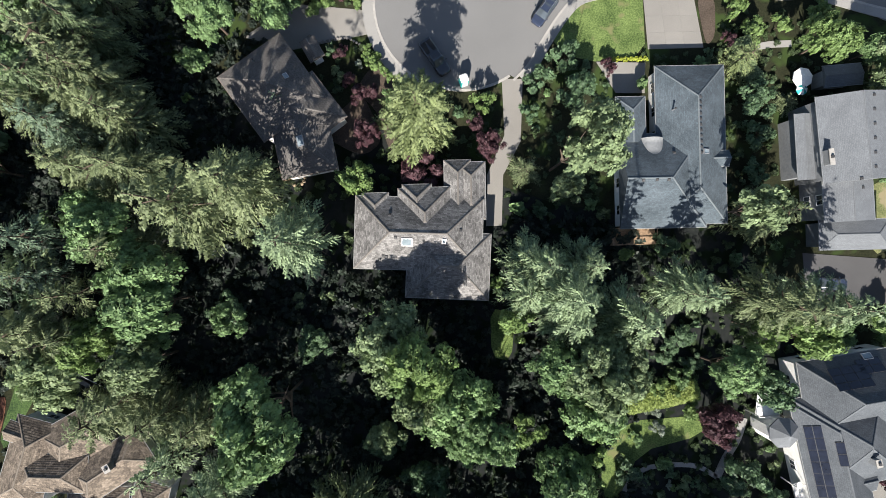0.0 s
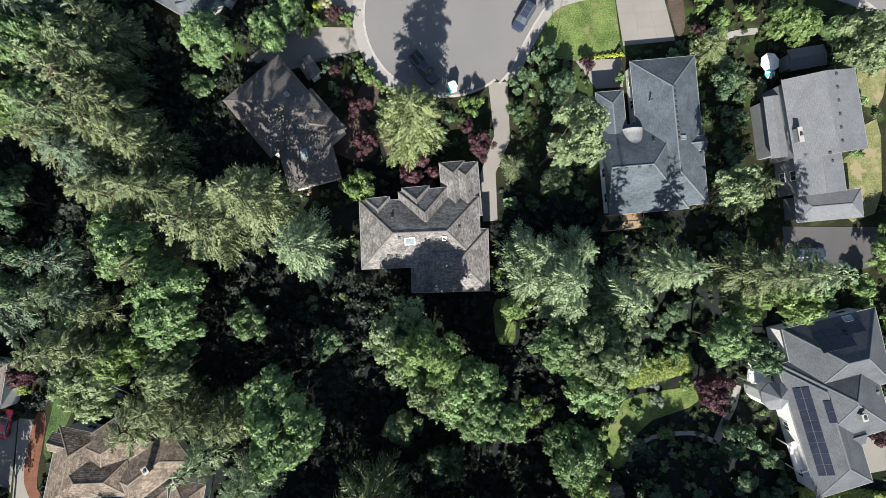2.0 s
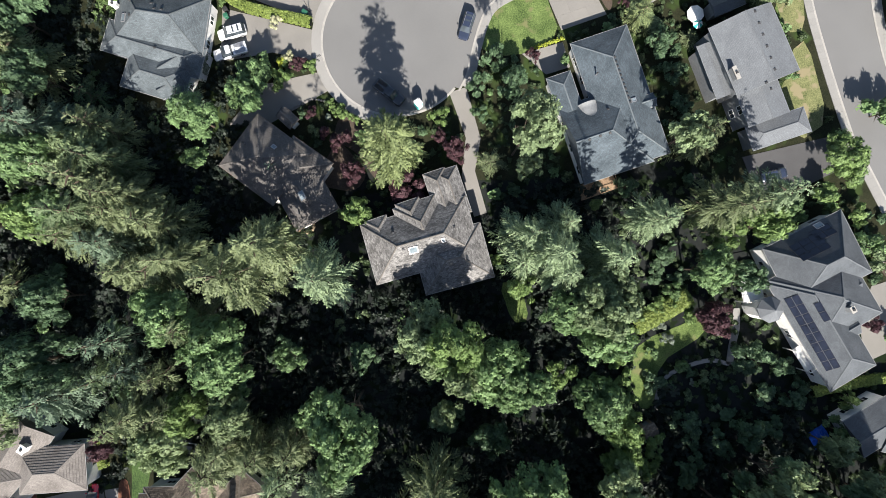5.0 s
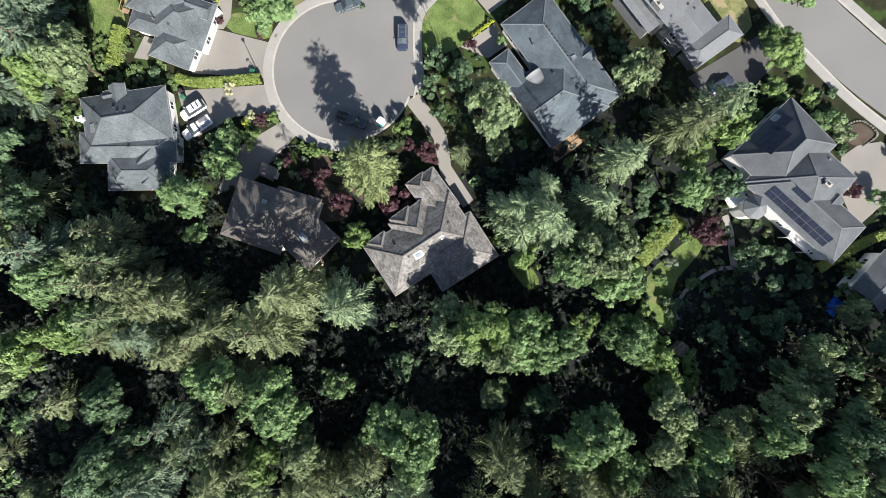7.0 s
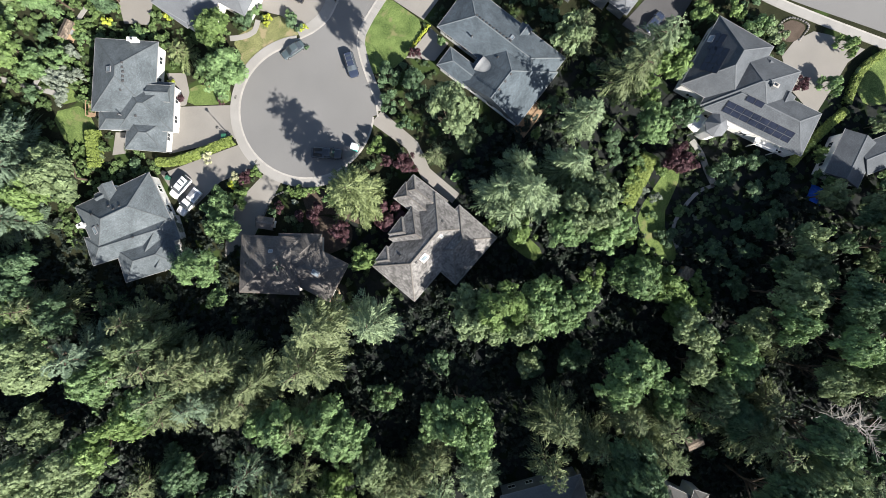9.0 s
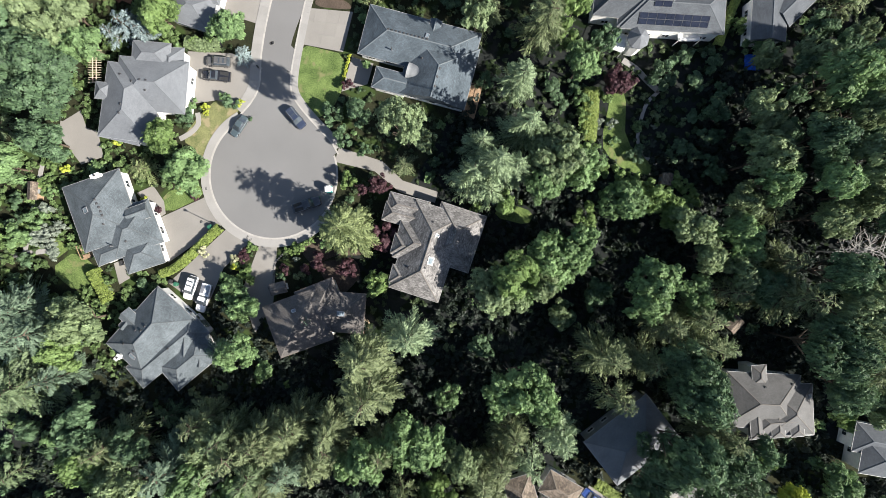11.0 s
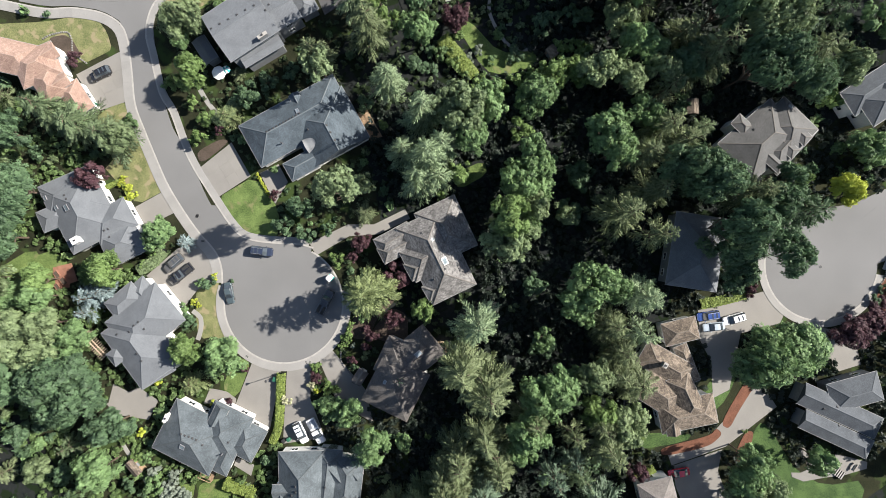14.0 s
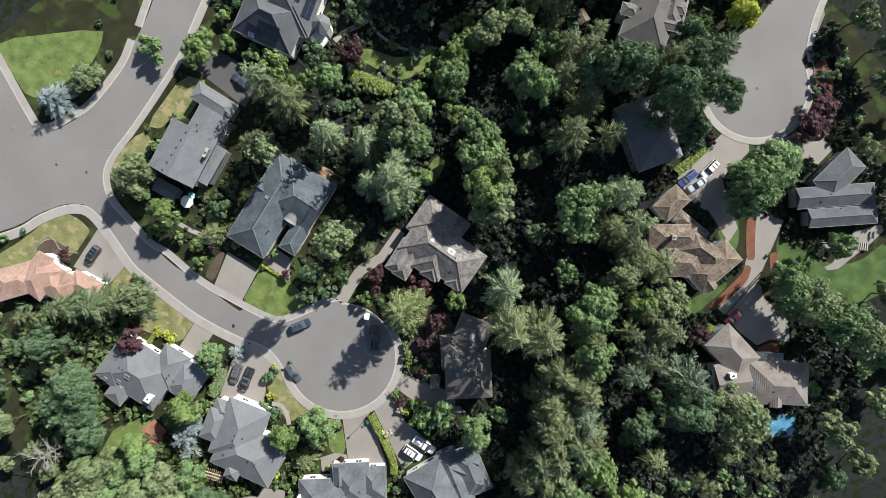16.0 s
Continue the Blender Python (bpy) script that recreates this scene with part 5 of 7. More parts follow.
lawn([(-66.7, -43.2), (-68.4, -45.0), (-73.6, -45.2), (-79.7, -45.7), (-85.8, -49.6), (-88.9, -58.6), (-97.4, -51.1), (-90.7, -40.2), (-84.3, -35.7), (-77.1, -36.2), (-70.7, -38.5)])
lawn([(88.4, 69.9), (85.3, 61.9), (81.2, 53.2), (78.9, 45.5), (76.6, 43.0), (73.1, 42.5), (69.4, 43.3), (69.4, 45.8), (69.5, 49.8), (74.8, 59.4), (83.1, 72.7)], True)
lawn([(39.1, 88.5), (39.8, 78.1), (34.1, 77.8), (32.9, 84.4), (32.5, 89.1)])
lawn([(106.8, 21.5), (97.4, 25.6), (93.7, 19.6), (90.1, 11.3), (90.5, 6.0), (92.2, 1.9), (112.0, 18.6)])
lawn([(71.1, 0.9), (65.0, -1.1), (64.8, 7.0), (65.2, 9.4), (68.1, 10.8), (68.4, 14.3), (71.9, 15.7)], True)
lawn([(72.7, 18.7), (68.5, 18.3), (68.1, 23.2), (73.4, 25.3)])
lawn([(74.6, 27.1), (72.0, 16.9), (68.8, 17.7), (68.4, 29.9), (72.1, 31.0)], True)
lawn([(58.5, 54.2), (58.8, 45.0), (47.5, 47.0), (38.4, 48.9), (42.7, 54.1)], True)
lawn([(-23.8, 78.2), (-20.2, 75.6), (-21.4, 71.2), (-24.6, 73.6)])
lawn([(-26.8, 74.1), (-21.5, 70.1), (-24.6, 63.6), (-29.9, 67.6)])
lawn([(74.0, -42.7), (82.5, -42.9), (83.5, -47.6), (76.9, -51.6), (72.0, -47.2)])
lawn([(36.4, 92.0), (38.4, 75.6), (32.8, 72.5), (28.5, 83.8), (28.6, 95.5)])
# houses
house_a = house('brown', [
    (-2.1, 2.1, 17.6, 10.0, -1.6, 5.0, 'hh', 0.58),
    (2.0, -2.3, 11.5, 9.2, -2.4, 4.6, 'hh', 0.55),
    (3.3, 8.2, 8.3, 3.7, -88.9, 4.4, 'hh', 0.60),
    (5.1, 8.1, 8.0, 4.1, -88.9, 4.4, 'hh', 0.60),
    (-2.3, 5.3, 7.2, 4.0, -88.8, 5.0, 'hh', 0.65),
    (-1.2, 4.3, 8.3, 7.2, -87.8, 5.0, 'hh', 0.60),
    (-8.0, 5.5, 4.4, 3.6, -88.0, 5.0, 'hh', 0.60)])
house_b = house('slate', [
    (36.5, 14.8, 22.5, 9.9, -88.6, 3.4, 'hh', 0.50),
    (32.4, 9.7, 12.3, 13.4, 1.2, 3.4, 'gh', 0.50),
    (27.9, 18.3, 6.6, 4.2, -88.6, 3.4, 'hg', 0.50),
    (40.0, 12.8, 3.4, 2.2, 1.4, 3.9, 'gg', 0.60)])
# grey siding: the shade on the walls is put into their colour
house_c = house('gray', [
    (58.2, 15.4, 11.9, 10.9, -84.4, 6.4, 'gg', 0.30),
    (57.6, 7.1, 6.5, 7.1, -86.5, 5.4, 'gg', 0.30),
    (60.1, 2.1, 10.3, 4.3, -178.9, 3.4, 'hh', 0.35),
    (52.2, 14.4, 9.3, 2.5, -86.6, 4.4, 'gg', 0.20),
    (58.5, 24.9, 5.6, 3.0, 5.3, 3.2, 'gg', 0.30)], GREYSIDE)
house_d = house('gray', [
    (40.8, 63.4, 14.8, 11.7, 180.0, 3.4, 'hh', 0.40),
    (41.1, 61.6, 7.8, 5.0, -86.5, 3.4, 'hh', 0.42),
    (30.9, 59.3, 8.4, 7.2, -91.0, 3.1, 'hh', 0.40),
    (35.9, 58.9, 8.9, 6.6, -89.0, 3.3, 'hh', 0.42),
    (45.7, 63.8, 11.5, 6.5, -93.7, 3.3, 'hh', 0.40),
    (42.3, 69.3, 6.3, 4.6, -94.9, 3.2, 'hh', 0.40)])
house_e = house('gray', [
    (9.6, 65.1, 14.5, 10.6, -171.8, 4.4, 'hh', 0.45),
    (14.0, 62.0, 13.4, 10.1, -78.8, 4.4, 'hh', 0.45),
    (19.6, 63.9, 7.3, 4.9, -78.7, 4.2, 'hh', 0.45),
    (17.5, 59.6, 9.6, 4.7, -166.0, 3.6, 'hh', 0.45),
    (6.5, 65.7, 8.2, 9.3, -87.0, 4.0, 'hh', 0.45),
    (10.3, 70.6, 3.0, 3.2, -79.8, 4.6, 'hh', 0.60)])
house_f = house('graphite', [
    (-12.1, 65.1, 13.4, 11.6, -144.8, 3.6, 'hh', 0.54),
    (-13.9, 58.7, 10.0, 9.0, -54.0, 3.4, 'hh', 0.50),
    (-19.2, 61.2, 7.0, 3.6, -52.0, 3.4, 'hh', 0.45),
    (-18.0, 55.7, 7.6, 6.2, -56.0, 3.0, 'hh', 0.50),
    (-10.6, 58.0, 4.2, 3.0, -54.0, 4.2, 'gg', 0.60)])
house_g = house('graphite', [
    (-32.0, 49.4, 15.0, 9.8, -26.0, 3.9, 'hh', 0.60),
    (-30.9, 53.0, 5.0, 2.8, 64.0, 4.3, 'gg', 0.6),
    (-32.6, 42.2, 4.4, 2.8, 14.0, 3.8, 'gg', 0.6),
    (-33.8, 38.8, 4.4, 2.8, 14.0, 3.7, 'gg', 0.6),
    (-34.7, 45.4, 16.8, 5.3, -34.0, 3.6, 'hh', 0.45),
    (-35.6, 40.9, 10.7, 6.4, -34.3, 3.6, 'hh', 0.45),
    (-31.7, 54.2, 2.8, 2.0, -22.9, 4.1, 'gg', 0.60)])
house_h = house('charcoal', [
    (56.2, -30.6, 20.3, 8.7, -77.1, 4.8, 'hh', 0.60),
    (58.7, -20.4, 14.4, 11.4, 9.1, 4.8, 'hh', 0.72),
    (58.2, -26.4, 14.0, 13.6, -77.0, 4.7, 'hh', 0.61),
    (60.8, -26.6, 6.4, 3.4, 13.0, 4.9, 'gg', 0.50),
    (59.6, -29.2, 6.4, 3.4, 13.0, 4.9, 'gg', 0.50),
    (58.5, -32.8, 6.4, 3.4, 13.0, 4.9, 'gg', 0.50)])
house_i = house('tile', [
    (-22.3, 22.2, 10.9, 10.5, -53.9, 4.8, 'hh', 0.50),
    (-17.7, 19.1, 7.9, 8.1, -52.2, 4.2, 'hh', 0.50),
    (-18.2, 15.3, 7.8, 10.0, 11.7, 4.2, 'hh', 0.45),
    (-17.2, 28.2, 3.1, 2.2, -60.0, 2.9, 'gg', 0.55)])
house_j = house('charcoal', [
    (60.0, -49.2, 8.9, 6.8, 13.2, 4.4, 'gg', 0.40),
    (65.0, -53.3, 9.6, 5.6, -29.0, 4.4, 'gg', 0.40)])
house_k = house('taupe', [
    (-11.9, -68.5, 14.3, 10.7, -77.0, 5.0, 'hh', 0.50),
    (-12.2, -74.1, 9.9, 9.4, -161.0, 5.0, 'hh', 0.50),
    (-14.5, -73.1, 12.6, 6.9, 110.3, 4.8, 'hh', 0.50),
    (-14.4, -75.9, 4.6, 2.6, 21.0, 5.7, 'hg', 0.45),
    (-15.6, -72.4, 4.6, 2.6, 20.9, 5.7, 'hg', 0.45),
    (-17.0, -68.6, 4.6, 2.6, 20.9, 5.7, 'hg', 0.45),
    (-7.2, -66.2, 3.8, 2.8, 20.0, 5.6, 'hh', 0.50)])
house_l = house('shake', [
    (-39.7, -36.0, 7.4, 4.9, -104.0, 4.0, 'hh', 0.50),
    (-44.3, -29.9, 11.2, 5.6, -147.0, 4.5, 'hh', 0.55),
    (-49.4, -26.2, 8.4, 6.6, -150.0, 4.5, 'gh', 0.50),
    (-55.6, -29.3, 12.0, 6.4, -106.0, 4.4, 'hh', 0.55),
    (-52.0, -30.6, 9.4, 5.2, 178.0, 4.9, 'hh', 0.60),
    (-46.6, -34.2, 8.4, 3.0, 174.0, 3.6, 'hh', 0.45),
    (-56.6, -25.2, 3.4, 2.8, -20.0, 4.8, 'gg', 0.60)])
house_m = house('clay', [
    (-70.2, -15.4, 10.9, 7.5, 166.6, 4.4, 'hh', 0.50),
    (-82.9, -15.0, 14.1, 9.7, -148.7, 4.6, 'hh', 0.50),
    (-74.1, -9.7, 7.7, 8.4, -140.1, 4.2, 'gg', 0.40),
    (-80.0, -18.0, 5.4, 4.2, -56.0, 4.4, 'hh', 0.50),
    (-84.4, -11.6, 3.4, 2.6, -57.0, 5.0, 'gg', 0.55)])
# siding darkened to grey to stand in for wall shade
house_n = house('charcoal', [
    (-70.5, -58.4, 18.2, 4.8, -142.3, 3.6, 'gh', 0.50),
    (-74.5, -55.4, 16.0, 4.2, -142.6, 3.6, 'gh', 0.50),
    (-68.3, -62.9, 11.0, 6.3, -102.4, 3.8, 'hh', 0.50)], GREYSIDE)
house_o = house('terracotta', [
    (71.5, 57.2, 9.0, 7.2, -95.0, 3.7, 'hh', 0.45),
    (62.0, 53.6, 6.9, 4.9, -175.0, 3.2, 'hh', 0.45),
    (66.9, 56.8, 7.2, 6.0, -175.0, 3.6, 'hh', 0.45),
    (66.0, 55.0, 4.6, 3.0, -85.0, 3.9, 'gg', 0.50),
    (72.3, 54.2, 4.4, 3.4, -85.0, 4.0, 'gg', 0.50),
    (75.4, 61.0, 10.0, 7.0, -130.5, 3.6, 'hh', 0.42)])
house_p = house('gray', [
    (-26.2, -46.2, 15.3, 10.7, -36.2, 5.0, 'hh', 0.45)], GREYSIDE)
house_q = house('charcoal', [
    (-15.5, -101.1, 22.0, 7.1, -83.8, 5.0, 'hh', 0.50),
    (-13.1, -94.1, 12.0, 5.8, -84.5, 4.6, 'hh', 0.50),
    (-13.5, -100.3, 12.4, 5.4, -83.5, 5.0, 'hh', 0.60)])
# trees
broadleaf(-71.4, -33.0, 12.0, 5.8)
broadleaf(-82.5, -33.2, 15.0, 5.7)
broadleaf(-94.0, -33.1, 15.0, 5.7)
broadleaf(-67.9, -35.4, 12.0, 3.5)
broadleaf(-52.4, -54.3, 10.0, 8.1)
bush(70.6, 50.9, 2.5, 1.8, 'purple')
bush(15.3, 48.4, 2.2, 1.8, 'dark')
bush(16.0, 46.4, 1.2, 0.9, 'yellow')
bush(13.5, 52.9, 1.0, 0.9, 'yellow')
bush(12.2, 52.3, 1.0, 0.7, 'yellow')
bush(53.4, 46.4, 2.5, 1.7)
bush(-14.8, 77.0, 3.0, 1.7, 'bloom')
bush(-18.0, 73.5, 3.0, 1.7, 'bloom')
bush(-20.8, 74.5, 3.0, 1.7, 'bloom')
bush(-19.3, 76.7, 2.5, 1.5, 'bloom')
bush(-22.8, 73.3, 2.5, 1.6, 'bloom')
bush(-11.8, 77.2, 2.0, 1.3)
bush(-10.7, 79.2, 2.0, 1.3, 'lime')
bush(-6.3, 78.7, 1.6, 1.3, 'lime')
bush(-6.4, 76.1, 1.4, 1.1, 'yellow')
bush(-15.1, 82.7, 3.0, 1.7, 'dark')
bush(-19.7, 82.6, 2.5, 1.7, 'dark')
bush(-17.9, 79.6, 2.0, 1.3)
bush(-8.2, 58.9, 1.5, 1.1, 'yellow')
bush(2.8, 66.7, 2.0, 1.3, 'lime')
bush(-9.1, 56.1, 1.4, 1.0, 'purple')
bush(1.5, 68.0, 1.2, 0.9, 'yellow')
bush(-24.1, 54.9, 2.0, 1.5, 'dark')
bush(32.6, -20.3, 2.5, 1.8, 'lime')
bush(32.3, -23.5, 1.6, 1.3, 'bloom')
bush(29.1, -21.5, 2.0, 1.5, 'lime')
bush(29.5, -23.1, 1.2, 0.9, 'bloom')
bush(35.7, -18.6, 3.0, 1.8)
bush(35.1, -21.3, 2.0, 1.4, 'lime')
bush(25.5, -25.7, 1.2, 0.9, 'purple')
bush(29.9, -27.9, 1.2, 1.2)
broadleaf(-22.8, -50.1, 26.0, 5.1, 'dark')
broadleaf(-30.9, -56.0, 22.0, 4.4, 'dark')
fir(-18.6, -57.0, 24.0, 4.6, 'olive')
broadleaf(-31.9, -50.2, 13.0, 4.2, 'dark')
bush(-54.7, -77.4, 1.6, 1.6, 'dark')
bush(-53.1, -81.0, 1.8, 1.8, 'dark')
bush(-56.0, -79.0, 1.8, 1.6, 'purple')
bush(-51.1, -84.8, 1.6, 1.8, 'dark')
bush(-53.2, -87.1, 1.5, 1.6, 'purple')
bush(-55.6, -82.5, 2.0, 1.9, 'dark')
bush(-55.9, -86.1, 2.0, 1.9)
bush(-49.1, -88.6, 1.5, 1.4, 'dark')
bush(-39.5, -54.1, 3.0, 1.6, 'purple')
bush(-38.6, -52.2, 2.5, 1.6, 'dark')
bush(-11.0, 27.0, 1.2, 0.7, 'bloom')
bush(-13.4, 28.3, 2.0, 1.2, 'purple')
bush(-10.8, 22.5, 3.0, 1.6, 'purple')
bush(-12.3, 24.7, 2.0, 1.2, 'purple')
bush(-15.0, 28.8, 1.6, 1.0, 'dark')
bush(-9.9, 28.1, 1.2, 0.7, 'lime')
broadleaf(17.1, 11.6, 27.0, 4.1, 'pale')
fir(33.3, -5.8, 19.0, 4.25, 'pale')
broadleaf(39.2, -15.9, 13.0, 4.1)
fir(24.6, -8.8, 22.5, 5.0, 'pale')
broadleaf(20.1, -15.8, 19.0, 4.7, 'pale')
fir(16.0, -5.5, 27.0, 4.3, 'pale')
broadleaf(15.2, -14.7, 16.0, 4.2)
broadleaf(10.8, -10.0, 9.0, 2.9, 'lime')
broadleaf(17.2, -30.4, 13.0, 5.1)
broadleaf(19.2, -35.5, 11.0, 3.3, 'lime')
broadleaf(7.4, -24.3, 14.0, 3.8)
broadleaf(4.9, -18.8, 13.0, 3.6)
broadleaf(-1.7, -14.1, 17.0, 4.6, 'lime')
broadleaf(-2.9, -20.6, 14.0, 3.4, 'olive')
broadleaf(3.9, -38.7, 17.0, 5.2)
fir(-2.8, -44.3, 18.0, 4.9, 'olive')
fir(-4.7, -51.7, 20.0, 4.6, 'olive')
broadleaf(0.1, -38.6, 16.0, 3.8)
fir(-16.9, 0.8, 27.0, 5.4, 'pale')
fir(-27.8, 5.0, 31.0, 6.7, 'olive')
broadleaf(-35.3, -6.9, 17.0, 5.2)
fir(-39.2, -0.1, 20.0, 4.6, 'olive')
broadleaf(-19.3, -19.3, 25.0, 5.2)
broadleaf(-23.4, -25.8, 16.0, 3.6)
broadleaf(-29.2, -9.5, 4.0, 3.2, 'dark')
fir(-11.0, -33.8, 24.0, 5.1, 'olive')
fir(-17.9, -37.9, 22.0, 4.2, 'olive')
fir(-27.2, -29.9, 22.0, 4.8, 'pale')
fir(-34.0, -27.1, 19.0, 3.8, 'pale')
broadleaf(-13.1, -51.2, 22.0, 5.3, 'dark')
broadleaf(-19.6, -63.7, 18.0, 3.5, 'dark')
broadleaf(-37.4, -14.9, 14.0, 4.3, 'olive')
fir(-40.2, -19.7, 16.0, 4.3, 'olive')
broadleaf(-17.1, -13.2, 4.0, 2.9, 'dark')
broadleaf(-6.7, -27.5, 5.0, 2.9, 'dark')
fir(46.0, 5.0, 14.0, 4.3, 'olive')
# three invented dark shrubs in place of shade on sunlit ground
bush(36.4, -12.6, 1.8, 2.2, 'dark')
bush(34.0, -15.2, 1.6, 2.0, 'dark')
bush(37.6, -17.0, 1.6, 1.8, 'dark')
fir(43.0, -7.1, 24.0, 4.7, 'olive')
fir(-39.5, 72.0, 17.0, 6.6, 'blue')
fir(-47.1, 67.9, 19.0, 7.4)
broadleaf(-32.4, 60.6, 13.0, 5.1, 'olive')
fir(-52.7, 48.2, 18.0, 5.3, 'olive')
# kept low and given the dark tone to stand in for shade
fir(-46.6, 41.1, 9.0, 3.4, 'dark')
fir(-44.2, 33.7, 17.0, 4.7, 'olive')
fir(-46.3, 25.2, 21.0, 6.3, 'olive')
fir(-40.0, 16.9, 19.0, 5.3, 'olive')
fir(-45.7, 10.8, 18.0, 4.7, 'olive')
fir(-52.1, 29.2, 17.0, 3.8, 'pale')
broadleaf(7.5, 80.8, 13.0, 6.9, 'dark')
broadleaf(-2.0, 77.1, 11.0, 4.6, 'dark')
broadleaf(24.4, 84.0, 12.0, 5.6, 'olive')
broadleaf(22.2, 78.7, 11.0, 4.3, 'olive')
broadleaf(17.8, 75.1, 9.0, 3.7)
broadleaf(26.9, 63.4, 9.0, 4.0, 'lime')
fir(23.5, 69.5, 10.0, 3.8, 'spruce')
fir(21.5, 72.3, 8.0, 2.7, 'spruce')
broadleaf(17.2, 82.8, 11.0, 4.8, 'olive')
broadleaf(28.0, 77.9, 10.0, 3.9)
broadleaf(39.5, -49.4, 15.0, 3.6, 'olive')
broadleaf(30.8, -52.3, 18.0, 4.9, 'olive')
broadleaf(48.5, -60.9, 20.0, 6.4)
broadleaf(51.7, -66.6, 20.0, 4.9, 'dark')
broadleaf(23.5, -64.9, 18.0, 3.9, 'olive')
fir(24.1, -59.2, 15.0, 3.4, 'olive')
broadleaf(11.4, -48.3, 13.0, 3.9, 'olive')
broadleaf(17.6, -52.8, 13.0, 4.1)
fir(8.5, -63.7, 24.0, 6.0, 'olive')
broadleaf(8.1, -73.6, 24.0, 5.8, 'olive')
broadleaf(34.6, -67.6, 24.0, 5.0, 'olive')
broadleaf(27.0, -73.0, 23.0, 4.4, 'dark')
bare_tree(19.9, -74.0, 17.0, 3.6)
bush(20.4, -41.8, 4.0, 3.0)
bush(19.0, -45.5, 4.0, 2.7, 'pale')
bush(21.8, -39.4, 3.0, 1.8, 'lime')
fir(14.9, -63.1, 16.0, 4.3, 'olive')
broadleaf(14.4, -67.8, 22.0, 4.5, 'dark')
broadleaf(35.4, -58.1, 22.0, 4.5, 'dark')
broadleaf(28.7, -61.2, 22.0, 4.0)
broadleaf(43.3, -66.0, 20.0, 4.5, 'olive')
broadleaf(1.3, -69.1, 24.0, 6.0, 'dark')
fir(-0.4, -80.8, 22.0, 4.6, 'olive')
broadleaf(9.0, -60.1, 12.0, 4.3, 'dark')
broadleaf(10.4, -55.4, 12.0, 3.9, 'olive')
broadleaf(35.2, -35.3, 0.8, 0.6, 'lime')
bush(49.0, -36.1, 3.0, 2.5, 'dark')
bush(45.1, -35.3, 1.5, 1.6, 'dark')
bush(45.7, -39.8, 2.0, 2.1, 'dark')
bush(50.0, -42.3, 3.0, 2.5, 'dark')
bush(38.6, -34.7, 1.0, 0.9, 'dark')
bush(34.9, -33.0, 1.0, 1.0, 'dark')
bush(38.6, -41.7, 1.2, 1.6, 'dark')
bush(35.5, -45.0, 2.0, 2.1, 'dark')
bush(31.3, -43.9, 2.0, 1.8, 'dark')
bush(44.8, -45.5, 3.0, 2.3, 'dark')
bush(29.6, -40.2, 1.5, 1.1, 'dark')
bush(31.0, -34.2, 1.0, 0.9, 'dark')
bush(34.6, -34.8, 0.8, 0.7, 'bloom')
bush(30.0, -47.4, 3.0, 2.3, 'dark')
fir(62.1, 58.5, 13.0, 5.6)
fir(56.3, 54.8, 12.0, 5.4)
fir(51.3, 50.1, 12.0, 5.0)
broadleaf(49.5, 48.4, 9.0, 3.8, 'olive')
broadleaf(48.7, 70.6, 13.0, 6.0, 'dark')
broadleaf(42.1, 78.2, 12.0, 5.4, 'dark')
broadleaf(36.5, 85.8, 12.0, 5.6, 'olive')
broadleaf(31.3, 76.5, 9.0, 3.8, 'lime')
broadleaf(30.4, 83.8, 9.0, 4.0)
broadleaf(29.2, 91.8, 12.0, 5.8)
broadleaf(22.1, 87.9, 11.0, 5.4, 'olive')
broadleaf(11.8, 81.9, 13.0, 7.0, 'dark')
broadleaf(16.0, 91.3, 12.0, 4.9, 'dark')
broadleaf(22.5, 99.4, 10.0, 4.7)
broadleaf(16.2, 77.6, 9.0, 3.6)
fir(-44.5, 28.0, 20.0, 4.6)
broadleaf(-30.2, 31.4, 11.0, 4.0)
broadleaf(-21.6, 32.5, 7.0, 3.4)
fir(-48.9, 20.9, 22.0, 5.7)
fir(-51.4, 18.0, 20.0, 4.4, 'olive')
fir(-37.4, 10.0, 22.0, 4.3, 'olive')
fir(-22.6, 7.4, 30.0, 5.4, 'olive')
broadleaf(-40.8, 2.2, 16.0, 4.5)
broadleaf(-44.5, 5.2, 13.0, 3.0)
fir(-51.4, 1.5, 20.0, 4.0, 'blue')
fir(-53.9, -3.6, 18.0, 3.7)
fir(-52.1, -10.7, 20.0, 4.4, 'olive')
fir(-47.5, -11.6, 18.0, 3.7, 'olive')
fir(-45.7, -5.7, 18.0, 3.3, 'olive')
fir(-43.7, -22.2, 15.0, 5.6, 'olive')
fir(-36.1, -22.1, 16.0, 4.5, 'olive')
broadleaf(-27.2, -18.9, 10.0, 1.9)
broadleaf(-6.1, -18.8, 7.0, 2.4)
bush(13.2, -26.1, 4.0, 2.8, 'lime')
fir(14.0, -2.1, 20.0, 5.1, 'pale')
fir(12.0, -5.8, 18.0, 3.7, 'pale')
fir(19.5, -2.1, 18.0, 4.3, 'pale')
fir(16.9, -8.7, 22.0, 4.6, 'pale')
broadleaf(22.7, -14.3, 17.0, 4.8, 'pale')
broadleaf(20.8, -20.5, 14.0, 5.0)
fir(51.6, -7.3, 20.0, 4.4, 'pale')
broadleaf(44.3, -10.8, 10.0, 3.1, 'lime')
broadleaf(50.9, -12.2, 11.0, 3.5, 'lime')
broadleaf(45.0, -19.1, 11.0, 2.9, 'dark')
broadleaf(39.8, -24.1, 7.0, 3.5, 'purple')
broadleaf(42.0, 5.3, 14.0, 3.5, 'pale')
broadleaf(17.8, 8.5, 10.0, 2.6, 'pale')
